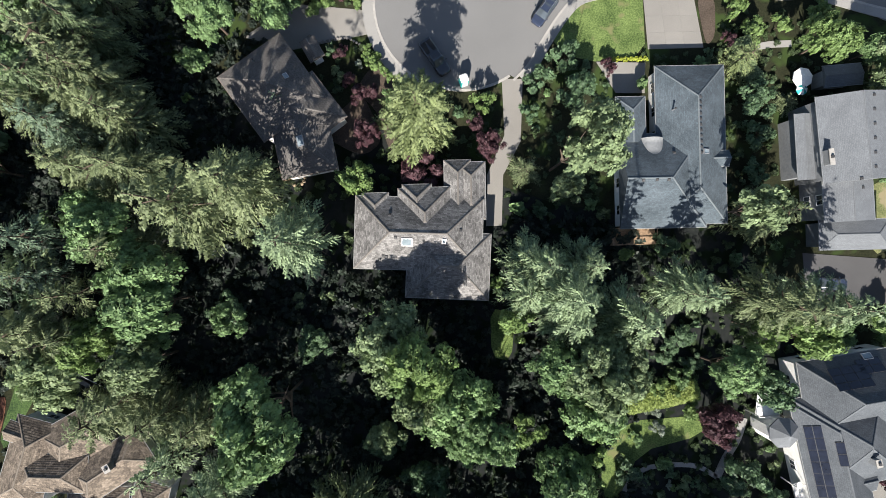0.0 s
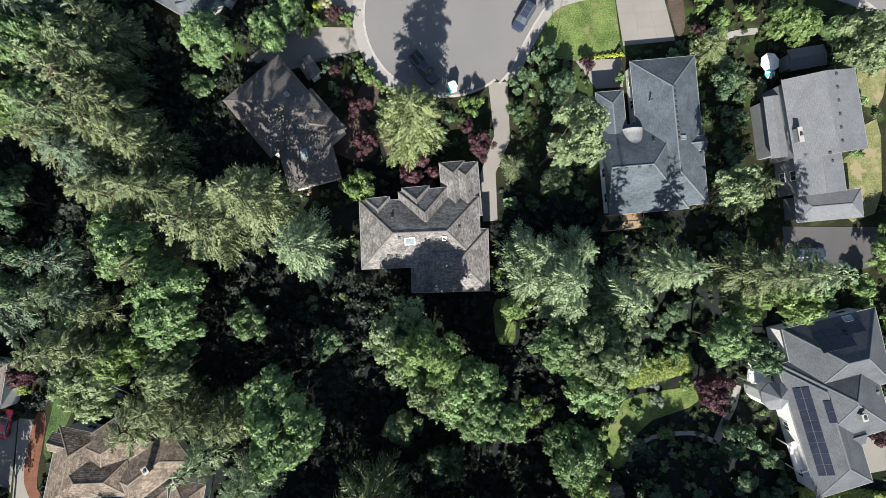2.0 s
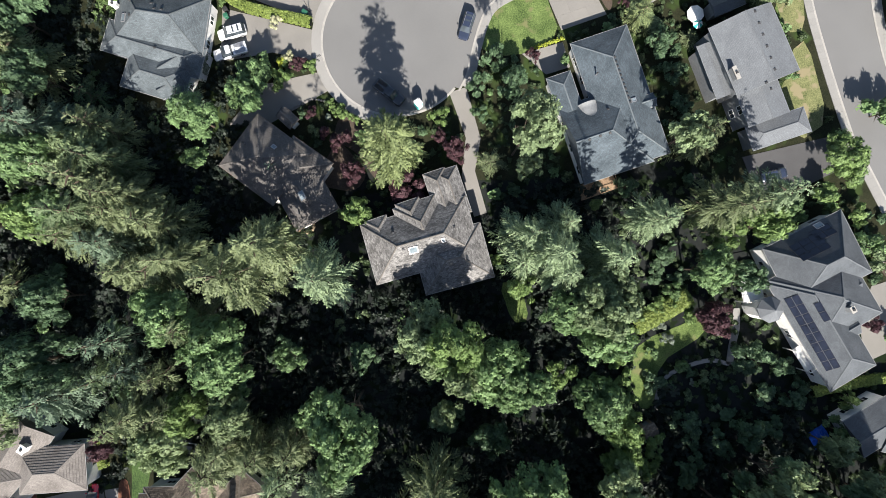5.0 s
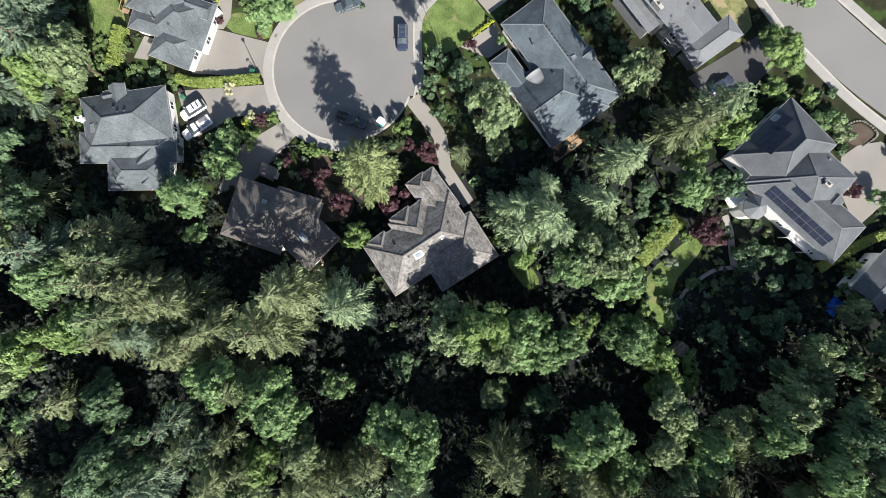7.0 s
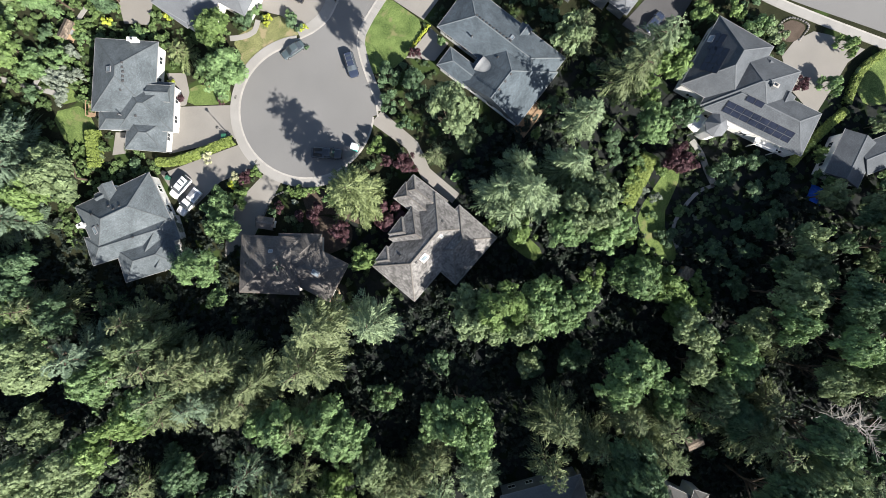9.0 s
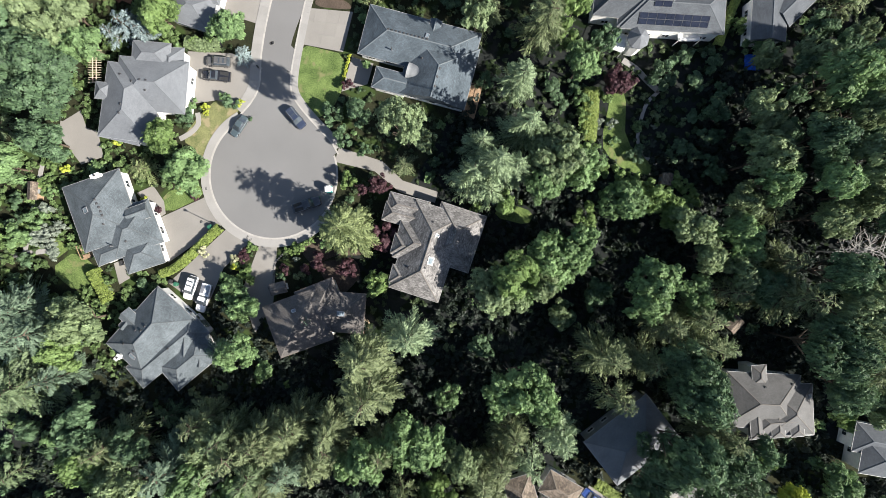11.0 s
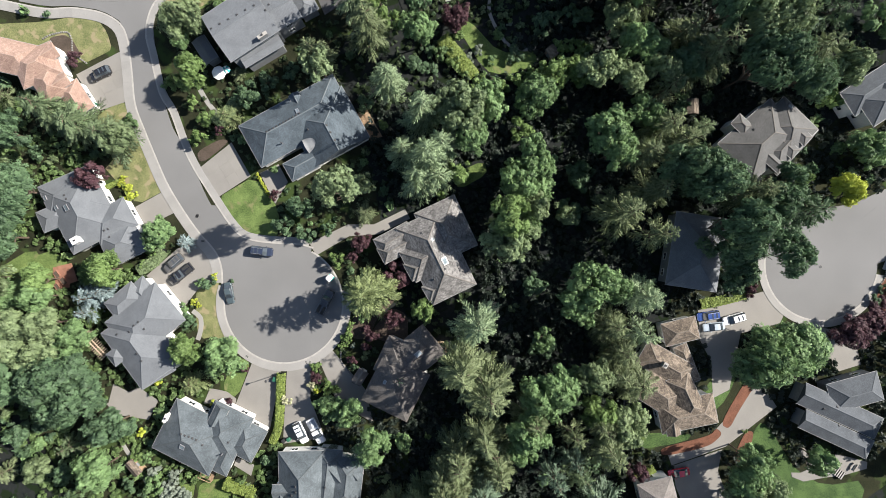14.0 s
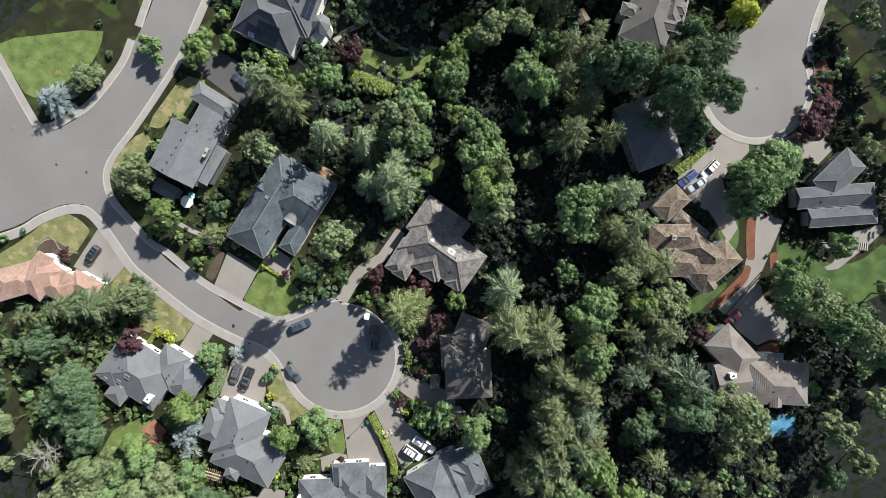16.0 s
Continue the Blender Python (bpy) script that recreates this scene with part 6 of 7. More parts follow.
bush(15.0, 24.6, 3.5, 2.3, 'dark')
broadleaf(20.2, 23.4, 5.0, 3.2, 'dark')
bush(47.2, 16.6, 3.0, 2.4, 'dark')
broadleaf(46.2, 21.5, 5.0, 3.0, 'dark')
bush(46.9, 11.3, 2.5, 2.0, 'dark')
broadleaf(54.5, 29.0, 9.0, 3.9, 'lime')
fir(44.3, 27.4, 7.0, 3.3, 'gold')
bush(50.5, 32.7, 3.0, 1.6, 'lime')
bush(43.6, 34.9, 4.0, 1.9, 'lime')
broadleaf(62.0, 28.2, 6.0, 2.4)
fir(-2.2, 17.2, 20.5, 5.8, 'gold')
bush(-9.7, 29.0, 1.5, 0.9, 'lime')
bush(-8.4, 26.5, 2.0, 1.2, 'lime')
bush(-6.8, 25.3, 1.6, 1.0, 'lime')
bush(-8.2, 28.1, 1.5, 0.8, 'lime')
bush(7.1, 21.0, 4.0, 1.9, 'lime')
broadleaf(-9.8, 16.3, 5.0, 2.4, 'purple')
broadleaf(7.8, 14.9, 5.0, 2.4, 'purple')
broadleaf(6.0, 17.7, 4.0, 1.4, 'purple')
broadleaf(-2.1, 11.0, 5.0, 3.4, 'purple')
broadleaf(-10.8, 9.4, 6.0, 3.2, 'lime')
broadleaf(9.0, -4.8, 4.0, 1.5, 'lime')
bush(-8.9, 22.6, 2.0, 1.2, 'purple')
bush(30.2, 24.0, 2.5, 1.1)
bush(25.4, 26.6, 2.5, 1.3, 'purple')
bush(43.1, 30.7, 2.5, 1.1, 'purple')
bush(-33.4, 26.5, 5.0, 2.4)
bush(-35.5, 21.7, 2.0, 0.8, 'lime')
bush(-21.9, 10.3, 2.0, 1.0, 'lime')
bush(18.9, 27.8, 4.0, 2.4, 'dark')
bush(13.6, 19.6, 4.0, 1.6, 'dark')
broadleaf(-0.6, -32.1, 7.0, 3.5, 'dark')
broadleaf(45.4, 57.8, 7.0, 3.2, 'purple')
bush(33.1, 79.3, 4.0, 2.8)
broadleaf(28.8, 50.5, 8.0, 4.1)
fir(24.9, 48.0, 5.0, 2.1, 'spruce')
fir(23.5, 66.8, 9.0, 3.0, 'spruce')
broadleaf(5.1, 56.8, 9.0, 4.0, 'lime')
broadleaf(0.1, 50.5, 9.0, 4.7)
fir(-2.1, 60.3, 6.0, 3.2, 'gold')
broadleaf(-8.8, 82.9, 11.0, 5.0)
broadleaf(-21.5, 85.7, 10.0, 5.4, 'lime')
broadleaf(-29.4, 86.6, 12.0, 6.1, 'lime')
broadleaf(-31.0, 84.8, 8.0, 4.0, 'olive')
broadleaf(-36.7, 82.4, 13.0, 6.6, 'olive')
fir(-34.3, 72.3, 16.0, 6.6, 'blue')
broadleaf(-39.2, 63.9, 10.0, 4.5, 'lime')
broadleaf(-20.2, 36.4, 5.5, 3.6)
broadleaf(-23.4, 33.9, 7.0, 2.7)
bush(-16.7, 35.3, 3.0, 2.1, 'lime')
bush(-15.0, 37.4, 1.5, 1.2, 'lime')
bush(-14.4, 38.8, 1.6, 1.2, 'cream')
bush(-28.4, 41.7, 3.0, 1.8, 'bloom')
bush(-12.9, 37.2, 1.8, 1.3, 'purple')
bush(-11.2, 36.2, 1.5, 1.3, 'lime')
fir(-32.2, 36.0, 8.0, 3.9, 'blue')
broadleaf(-48.0, 31.0, 13.0, 5.0, 'olive')
fir(-43.8, 19.8, 18.0, 5.4, 'olive')
fir(-44.7, 19.1, 18.0, 4.3, 'olive')
fir(-41.7, 9.6, 18.0, 4.9, 'olive')
broadleaf(36.1, -51.9, 14.0, 3.8, 'olive')
broadleaf(23.1, -52.0, 12.0, 4.2, 'olive')
broadleaf(24.7, -68.2, 14.0, 4.1, 'olive')
broadleaf(29.9, -71.2, 15.0, 4.8, 'olive')
broadleaf(35.8, -75.9, 16.0, 5.6, 'olive')
broadleaf(26.8, -84.6, 14.0, 5.5, 'lime')
bare_tree(32.3, -81.2, 13.0, 3.8)
broadleaf(24.1, -82.1, 12.0, 4.2, 'dark')
broadleaf(20.9, -37.3, 7.0, 3.2, 'lime')
broadleaf(15.2, -54.9, 12.0, 3.8)
fir(6.5, -55.0, 15.0, 4.2, 'olive')
fir(4.2, -78.5, 20.0, 6.2, 'blue')
fir(0.2, -50.4, 18.0, 4.8, 'olive')
broadleaf(4.7, -24.9, 12.0, 4.2)
broadleaf(1.7, -20.1, 13.0, 5.3)
fir(-30.6, -22.9, 16.0, 4.4, 'olive')
broadleaf(-9.4, -49.0, 20.0, 6.1, 'dark')
broadleaf(-22.9, -58.5, 20.0, 4.8, 'dark')
broadleaf(-27.6, -51.2, 15.0, 5.9, 'dark')
broadleaf(-29.0, -79.8, 8.0, 3.8, 'yellow')
broadleaf(-57.2, -73.5, 5.0, 3.9, 'purple')
fir(-10.2, -43.2, 17.0, 5.2, 'olive')
bush(-40.7, -29.8, 3.0, 2.1, 'lime')
bush(-20.7, 76.7, 2.0, 1.8, 'bloom')
bush(41.4, 53.6, 1.4, 1.2, 'yellow')
bush(39.5, 53.8, 1.3, 1.1, 'yellow')
bush(43.6, 53.9, 1.3, 0.9, 'yellow')
bush(12.6, 55.2, 2.4, 1.6)
bush(-4.5, 50.0, 1.6, 0.9, 'purple')
bush(16.2, 49.5, 2.0, 1.2)
bush(-14.7, 45.2, 2.0, 1.2, 'cream')
bush(13.4, 43.5, 1.0, 0.5, 'dark')
bush(46.1, 32.0, 3.0, 2.1, 'lime')
broadleaf(-57.2, 51.5, 13.0, 5.8, 'lime')
broadleaf(-51.6, 44.5, 13.0, 4.0, 'dark')
broadleaf(-59.4, 42.2, 17.0, 6.4, 'olive')
fir(-53.2, 36.1, 21.0, 6.4, 'blue')
broadleaf(-55.3, 31.6, 15.0, 4.7)
fir(-42.8, 21.7, 22.0, 4.7, 'olive')
fir(-48.1, 16.1, 18.0, 5.2, 'blue')
broadleaf(-35.5, -3.3, 17.0, 5.3)
broadleaf(-35.9, -10.4, 10.0, 2.5)
broadleaf(-27.0, -9.7, 10.0, 2.5)
broadleaf(-24.0, -17.8, 12.0, 3.4)
broadleaf(-57.7, 23.1, 13.0, 4.8, 'lime')
broadleaf(-66.0, 25.5, 13.0, 4.8, 'lime')
broadleaf(-68.4, 35.0, 13.0, 4.4, 'olive')
broadleaf(-76.9, 32.1, 15.0, 5.7, 'olive')
broadleaf(-71.4, 25.2, 15.0, 5.7, 'olive')
broadleaf(-59.2, 10.5, 13.0, 4.0, 'dark')
fir(-51.2, -3.6, 16.0, 3.4, 'blue')
broadleaf(-45.3, -12.7, 11.0, 3.9, 'lime')
broadleaf(-5.4, -13.2, 14.0, 5.4, 'pale')
broadleaf(17.8, -41.2, 9.0, 3.9, 'lime')
broadleaf(15.8, -43.8, 14.0, 4.2, 'olive')
broadleaf(27.1, -54.1, 19.0, 4.3)
broadleaf(-6.9, -25.4, 8.0, 2.5, 'olive')
broadleaf(10.0, -77.4, 15.0, 5.7, 'olive')
bare_tree(21.1, -76.4, 13.0, 3.5)
fir(-9.4, -55.3, 16.0, 3.4, 'olive')
bush(32.8, -26.3, 1.5, 1.3, 'bloom')
bush(26.2, -22.6, 3.2, 2.2, 'lime')
bush(23.6, -26.8, 3.0, 2.0, 'lime')
bush(23.0, -30.4, 3.2, 2.1, 'lime')
bush(22.8, -34.2, 2.8, 1.9, 'lime')
bush(24.9, -42.6, 3.4, 2.3, 'lime')
bush(22.6, -45.4, 3.4, 2.2, 'lime')
bush(37.5, -23.7, 2.5, 1.7, 'lime')
broadleaf(-17.3, 78.0, 4.0, 2.3)
bush(-21.7, 80.4, 4.0, 2.8)
bush(-21.6, 77.3, 2.6, 1.9, 'bloom')
fir(-36.3, 66.8, 16.0, 6.0, 'blue')
fir(-44.4, 62.7, 14.0, 4.6, 'blue')
broadleaf(-51.9, 54.4, 13.0, 5.0, 'dark')
fir(-21.2, 20.6, 8.0, 3.8, 'blue')
bush(69.4, -21.0, 4.0, 2.8)
bush(71.1, -23.8, 3.5, 2.6, 'pale')
bush(69.5, -15.7, 3.0, 2.1, 'lime')
bush(64.7, -10.9, 4.0, 2.6, 'lime')
bush(59.3, -11.9, 4.0, 2.3)
bush(66.3, -34.4, 3.0, 1.8, 'purple')
bush(77.6, -36.3, 4.0, 2.3, 'lime')
bush(69.8, -38.5, 4.0, 2.3)
bush(58.2, -44.5, 4.0, 1.9, 'lime')
bush(55.4, -49.5, 4.0, 2.6)
broadleaf(54.8, -59.3, 9.0, 4.1, 'olive')
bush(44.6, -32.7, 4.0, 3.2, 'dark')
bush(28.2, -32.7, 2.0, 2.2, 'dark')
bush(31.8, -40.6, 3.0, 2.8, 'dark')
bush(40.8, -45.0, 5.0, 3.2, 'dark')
broadleaf(65.0, 25.6, 9.0, 5.0, 'olive')
fir(90.6, 21.7, 8.0, 4.4, 'spruce')
broadleaf(87.3, 14.1, 5.0, 3.9, 'olive')
broadleaf(69.6, -6.3, 6.0, 4.4, 'lime')
bush(78.1, -0.5, 5.0, 3.7)
broadleaf(60.5, 67.4, 11.0, 4.5, 'dark')
broadleaf(28.2, 65.4, 7.0, 3.9, 'lime')
broadleaf(48.6, 75.8, 12.0, 5.7, 'dark')
bare_tree(47.2, 89.1, 9.0, 3.6)
broadleaf(34.2, 91.7, 12.0, 6.6, 'olive')
bush(31.0, 94.4, 2.0, 1.7, 'purple')
broadleaf(-88.1, -32.6, 16.0, 6.0, 'olive')
broadleaf(-57.2, -67.8, 6.0, 4.4, 'purple')
broadleaf(-61.6, -14.5, 6.0, 2.4, 'purple')
fir(-27.1, -65.8, 20.0, 6.7, 'dark')
bush(-22.8, -73.9, 5.0, 2.5, 'lime')
broadleaf(-50.8, -15.2, 12.0, 5.4, 'olive')
fir(-63.0, -4.1, 17.0, 5.8, 'blue')
broadleaf(-66.1, 1.7, 14.0, 6.8, 'dark')
broadleaf(-77.1, -3.6, 14.0, 6.5, 'olive')
broadleaf(-54.6, 22.6, 13.0, 4.4)
bush(-6.4, 22.1, 2.0, 1.4)
bush(-4.7, 21.1, 1.6, 1.1)
bush(-8.9, 27.4, 1.8, 1.1, 'lime')
bush(-15.9, 38.4, 1.4, 1.0, 'yellow')
bush(-14.0, 37.1, 1.6, 1.1, 'purple')
bush(-29.7, 42.6, 2.2, 1.9, 'cream')
bush(56.3, 34.8, 2.5, 1.7, 'lime')
bush(66.3, 17.6, 3.0, 2.0)
bush(56.6, 11.0, 3.0, 2.2, 'lime')
bush(65.7, 10.7, 3.0, 1.7)
bush(57.0, 36.2, 2.0, 1.2)
bush(43.0, 54.6, 1.2, 1.0, 'yellow')
bush(39.5, 54.9, 1.2, 1.0, 'yellow')
bush(39.0, 59.4, 1.2, 1.5, 'lime')
bush(21.6, 67.6, 2.0, 1.7)
bush(23.0, 63.9, 2.0, 1.2, 'lime')
bush(26.6, 55.4, 2.4, 1.2, 'lime')
bush(27.7, 53.1, 2.4, 1.1, 'lime')
bush(25.1, 58.3, 2.2, 1.1, 'lime')
broadleaf(10.2, 55.0, 4.0, 2.0, 'dark')
fir(12.9, 11.3, 5.0, 3.0, 'olive')
bush(37.8, 12.8, 2.0, 1.5, 'lime')
fir(51.9, 21.5, 3.0, 2.0, 'olive')
bush(33.6, 0.4, 3.0, 2.0, 'dark')
bush(27.9, -0.9, 1.6, 1.3, 'lime')
bush(-54.5, -32.9, 1.5, 1.0, 'lime')
broadleaf(-51.2, -47.0, 13.5, 7.0)
bush(-66.8, -39.6, 1.0, 0.6, 'lime')
bush(-39.2, -28.3, 1.5, 0.7, 'lime')
bush(-66.5, -16.4, 1.5, 1.2, 'lime')
broadleaf(-76.6, -33.4, 13.0, 6.2, 'olive')
bush(-49.3, -50.4, 2.0, 1.2, 'lime')
broadleaf(-92.6, -45.7, 9.0, 4.0, 'olive')
bush(-49.0, -25.5, 4.0, 2.4, 'dark')
broadleaf(3.8, -49.2, 11.0, 3.9)
fir(-13.1, -54.7, 18.0, 5.7, 'dark')
broadleaf(-6.3, -90.6, 10.0, 4.7, 'olive')
broadleaf(-4.5, -80.6, 13.0, 5.7, 'dark')
bush(-10.8, -87.2, 5.0, 2.9, 'lime')
broadleaf(-24.4, -88.8, 8.0, 4.7)
# pavements
sidewalk([(103.4, 74.6), (95.0, 65.3), (88.4, 57.6), (83.7, 51.6), (81.3, 46.6), (77.5, 41.5), (73.4, 39.0), (69.3, 39.3), (63.4, 41.5), (56.8, 44.2), (51.3, 45.0), (43.1, 45.8), (38.4, 46.1), (33.7, 45.9), (29.6, 45.5), (25.6, 44.9), (22.0, 44.0), (19.4, 43.8), (16.5, 44.5), (13.4, 46.0)], 1.9, -1)
sidewalk([(74.6, -7.8), (74.4, 6.1), (74.6, 17.6), (75.1, 26.2), (73.8, 31.2), (69.5, 35.2), (64.5, 36.7), (56.4, 38.8), (51.9, 38.6), (46.1, 39.4), (41.8, 39.8), (37.9, 39.8), (34.1, 39.5), (30.2, 39.2), (24.8, 38.6), (21.0, 37.5), (18.4, 34.8), (15.6, 30.5), (13.7, 27.2), (11.6, 25.0)], 1.3, 1)
sidewalk([(84.5, 0.5), (83.4, 7.3), (84.5, 18.7), (86.9, 24.1), (89.1, 28.2), (92.1, 30.4), (95.9, 29.1), (106.4, 23.5), (112.2, 20.4)], 1.5, -1)
sidewalk([(75.4, -7.7), (77.5, -19.2), (80.0, -27.9), (82.9, -36.8), (87.0, -49.0), (93.0, -65.8)], 1.6, -1)
sidewalk([(84.8, -2.9), (86.5, -9.8), (88.1, -16.2), (90.8, -25.3), (95.9, -39.8), (102.1, -56.4)], 1.5, 1)
sidewalk([(-49.4, -82.4), (-46.9, -85.6), (-44.7, -91.1), (-43.4, -97.3), (-42.3, -105.3)], 1.3, -1)
asphalt_patch([(88.6, 57.3), (83.9, 51.3), (81.5, 46.3), (77.7, 41.2), (73.5, 38.6), (69.3, 39.0), (63.3, 41.2), (56.9, 38.8), (64.2, 36.7), (69.3, 35.0), (73.6, 31.1), (74.8, 26.1), (74.4, 17.4), (84.4, 18.9), (86.7, 24.3), (88.9, 28.4), (92.1, 30.8), (96.1, 29.3), (106.6, 23.7), (106.2, 29.7), (95.3, 43.2)])
asphalt_patch([(29.6, 45.8), (25.6, 45.2), (22.0, 44.4), (19.4, 43.9), (16.5, 44.6), (13.4, 46.3), (6.4, 44.4), (5.4, 32.6), (11.6, 24.7), (13.9, 26.9), (15.9, 30.5), (18.6, 34.5), (21.0, 37.1), (24.8, 38.2), (30.4, 38.9)])
asphalt_patch([(-32.9, -71.3), (-31.5, -76.2), (-33.9, -83.2), (-34.6, -97.6), (-45.9, -96.7), (-48.8, -82.0), (-43.2, -72.9)])
# planting beds, paths and patios
mulch_bed([(-61.7, -21.6), (-64.4, -32.6), (-63.5, -34.7), (-65.4, -35.2), (-66.4, -31.2), (-63.7, -21.3)])
mulch_bed([(-63.1, -35.7), (-56.4, -46.3), (-57.9, -48.4), (-62.4, -40.7), (-65.1, -36.9)])
mulch_bed([(-78.6, -18.6), (-78.5, -22.2), (-81.0, -23.5), (-82.7, -21.6), (-81.1, -18.2)])
mulch_bed([(-71.2, -34.7), (-67.1, -39.8), (-68.0, -41.6), (-71.1, -38.9), (-72.7, -35.2)])
earth_bed([(-9.4, 26.7), (-7.3, 26.3), (-5.2, 23.4), (-4.4, 14.2), (-6.5, 14.0), (-8.1, 20.0), (-11.5, 23.3)])
earth_bed([(-17.2, 17.1), (-13.1, 20.8), (-10.6, 23.3), (-7.3, 15.9), (-10.6, 13.4)])
earth_bed([(41.7, 37.6), (41.8, 31.7), (40.4, 29.9), (38.8, 37.9)])
earth_bed([(78.0, 54.5), (76.6, 49.9), (70.2, 49.6), (73.8, 53.8)])
mulch_bed([(-77.2, -19.6), (-79.0, -22.5), (-81.6, -21.3), (-81.2, -18.3), (-79.0, -18.1)])
earth_bed([(71.8, -25.8), (74.1, -24.5), (76.3, -25.6), (77.1, -28.6), (74.1, -29.0), (72.5, -28.1)])
mulch_bed([(-50.9, -82.4), (-51.4, -86.2), (-58.2, -81.3), (-58.7, -76.5), (-55.4, -77.2)])
patio([(2.6, 80.2), (2.7, 72.5), (-2.0, 70.0), (-4.7, 73.8), (-0.2, 79.8)])
patio([(2.4, 79.9), (5.7, 76.9), (1.9, 74.3), (0.9, 76.8)])
patio([(-79.3, -48.5), (-79.2, -50.1), (-81.5, -54.0), (-80.7, -55.1), (-82.6, -57.3), (-85.5, -60.4), (-86.7, -59.6), (-85.7, -54.7), (-84.1, -50.3), (-82.8, -46.1), (-80.7, -44.3), (-79.8, -44.6), (-80.8, -46.4), (-80.9, -48.3)])
patio([(-95.5, -8.2), (-93.9, -11.1), (-88.2, -6.8), (-91.4, -3.1)])
patio([(-22.0, 62.1), (-20.9, 60.7), (-24.0, 58.2), (-25.8, 59.9)])
patio([(24.0, 27.7), (31.3, 27.6), (31.2, 23.1), (26.9, 23.1)])
patio([(-7.1, 61.6), (-4.8, 58.8), (-7.2, 55.9), (-9.5, 54.9), (-10.6, 55.8), (-9.2, 58.0)])
brick_patio([(34.0, 76.6), (33.0, 72.6), (29.0, 73.2), (29.6, 77.6)])
brick_patio([(33.6, 76.5), (31.1, 73.6), (28.5, 75.5), (29.9, 78.0)])
walkway([(-27.8, 79.6), (-21.9, 80.1), (-17.0, 80.5), (-12.2, 80.9), (-7.0, 81.3)], 0.9)
walkway([(-28.3, 86.7), (-26.0, 81.7), (-24.6, 78.6), (-22.6, 74.0)], 1.0)
walkway([(11.8, 54.3), (9.6, 53.5), (7.3, 54.7), (5.7, 56.3)], 1.0)
walkway([(27.6, -37.6), (28.8, -34.7), (31.2, -32.6), (35.4, -32.0), (39.2, -32.3), (42.0, -33.9)], 0.7)
walkway([(42.0, -33.9), (43.4, -31.0), (45.1, -28.1), (46.0, -25.1)], 1.2)
walkway([(46.6, 29.7), (49.8, 30.4), (53.2, 30.6)], 1.0)
stone_edging([(-17.1, 30.1), (-15.1, 30.7), (-12.7, 30.9), (-10.9, 30.0)])
stone_edging([(78.2, 55.2), (78.1, 53.0), (77.0, 50.0), (74.9, 50.0), (72.6, 50.9), (69.3, 49.5)])
stone_edging([(71.8, -25.8), (74.0, -24.4), (76.5, -25.4), (77.3, -28.8), (74.0, -29.2)])
stone_edging([(-48.8, -84.0), (-51.3, -82.0), (-52.9, -79.3), (-55.7, -77.5)])
# cars
pickup(19.81, 52.40, 101, 'black')
suv(22.65, 52.73, 103, 'charcoal')
sedan(11.47, 45.28, 162, 'slate')
suv(16.19, 34.86, -125, 'navy')
suv(-22.31, 45.71, 178, 'white')
pickup(-23.54, 42.61, 180, 'white')
suv(-40.69, -43.88, 71, 'blue')
sedan(-43.38, -43.93, 69, 'silver')
suv(-43.84, -48.55, 79, 'white')
sedan(-68.07, -22.70, 72, 'red')
suv(65.59, 47.66, 88, 'black')
pickup(0.17, 27.94, -55, 'black')
sedan(58.83, -5.13, -4, 'navy')
sedan(-33.59, -46.28, -106, 'maroon')
suv(-41.14, -101.38, -73, 'silver')
# street furniture
portable_toilet(4.32, 24.46, 20)
manhole(29.52, 43.70)
manhole(29.30, 43.98)
manhole(-42.76, -70.64)
manhole(84.29, 34.71)
manhole(77.52, 32.41)
storm_drain(-2.37, 48.48, 30)
storm_drain(-9.47, 37.76, 0)
storm_drain(24.87, 39.04, 80)
storm_drain(75.73, 25.38, 40)
storm_drain(85.19, 22.03, 45)
storm_drain(97.20, 32.97, 60)
storm_drain(-9.83, 37.05, -45)
street_lamp(-8.71, 45.60, 79)
utility_box(-9.69, 45.20)
mailbox(23.86, 44.83)
mailbox(52.37, 46.17)
mailbox(52.12, 46.25)
waste_bin(-22.41, 48.63, -175, 'green')
waste_bin(-22.17, 49.71, -168, 'black')
waste_bin(60.24, 51.56, 126, 'green')
patio_umbrella(53.45, 24.85, 1.5, 'white')
patio_umbrella(53.33, 23.14, 0.85, 'teal')
# hedges
hedge([(-21.4, 52.1), (-19.0, 49.4), (-15.2, 47.0), (-11.7, 45.0), (-9.0, 43.4)], 1.6, 1.7, 'lime')
hedge([(-24.4, 65.2), (-25.9, 63.6), (-27.6, 62.0), (-29.4, 60.3)], 2.2, 2.4, 'lime')
hedge([(53.8, -42.5), (58.8, -42.9), (64.4, -43.6), (68.6, -44.4)], 1.5, 1.6, 'lime')
hedge([(69.7, -43.8), (73.4, -42.5), (77.9, -42.0), (82.2, -43.4)], 1.3, 1.6, 'lime')
hedge([(-37.7, -43.4), (-38.8, -47.1), (-40.2, -52.9)], 2.0, 1.6, 'lime')
hedge([(-66.9, -16.0), (-67.7, -18.3), (-68.4, -20.5)], 1.4, 1.3, 'lime')
hedge([(43.7, 58.3), (43.5, 54.5)], 0.9, 1.0, 'lime')
hedge([(43.5, 54.5), (38.7, 54.6)], 0.7, 1.0, 'lime')
hedge([(24.7, 60.0), (24.8, 56.8), (26.1, 53.2)], 2.2, 2.0, 'olive')
hedge([(28.1, -22.6), (31.5, -22.0), (34.8, -21.3), (38.5, -20.5)], 3.0, 2.2, 'lime')
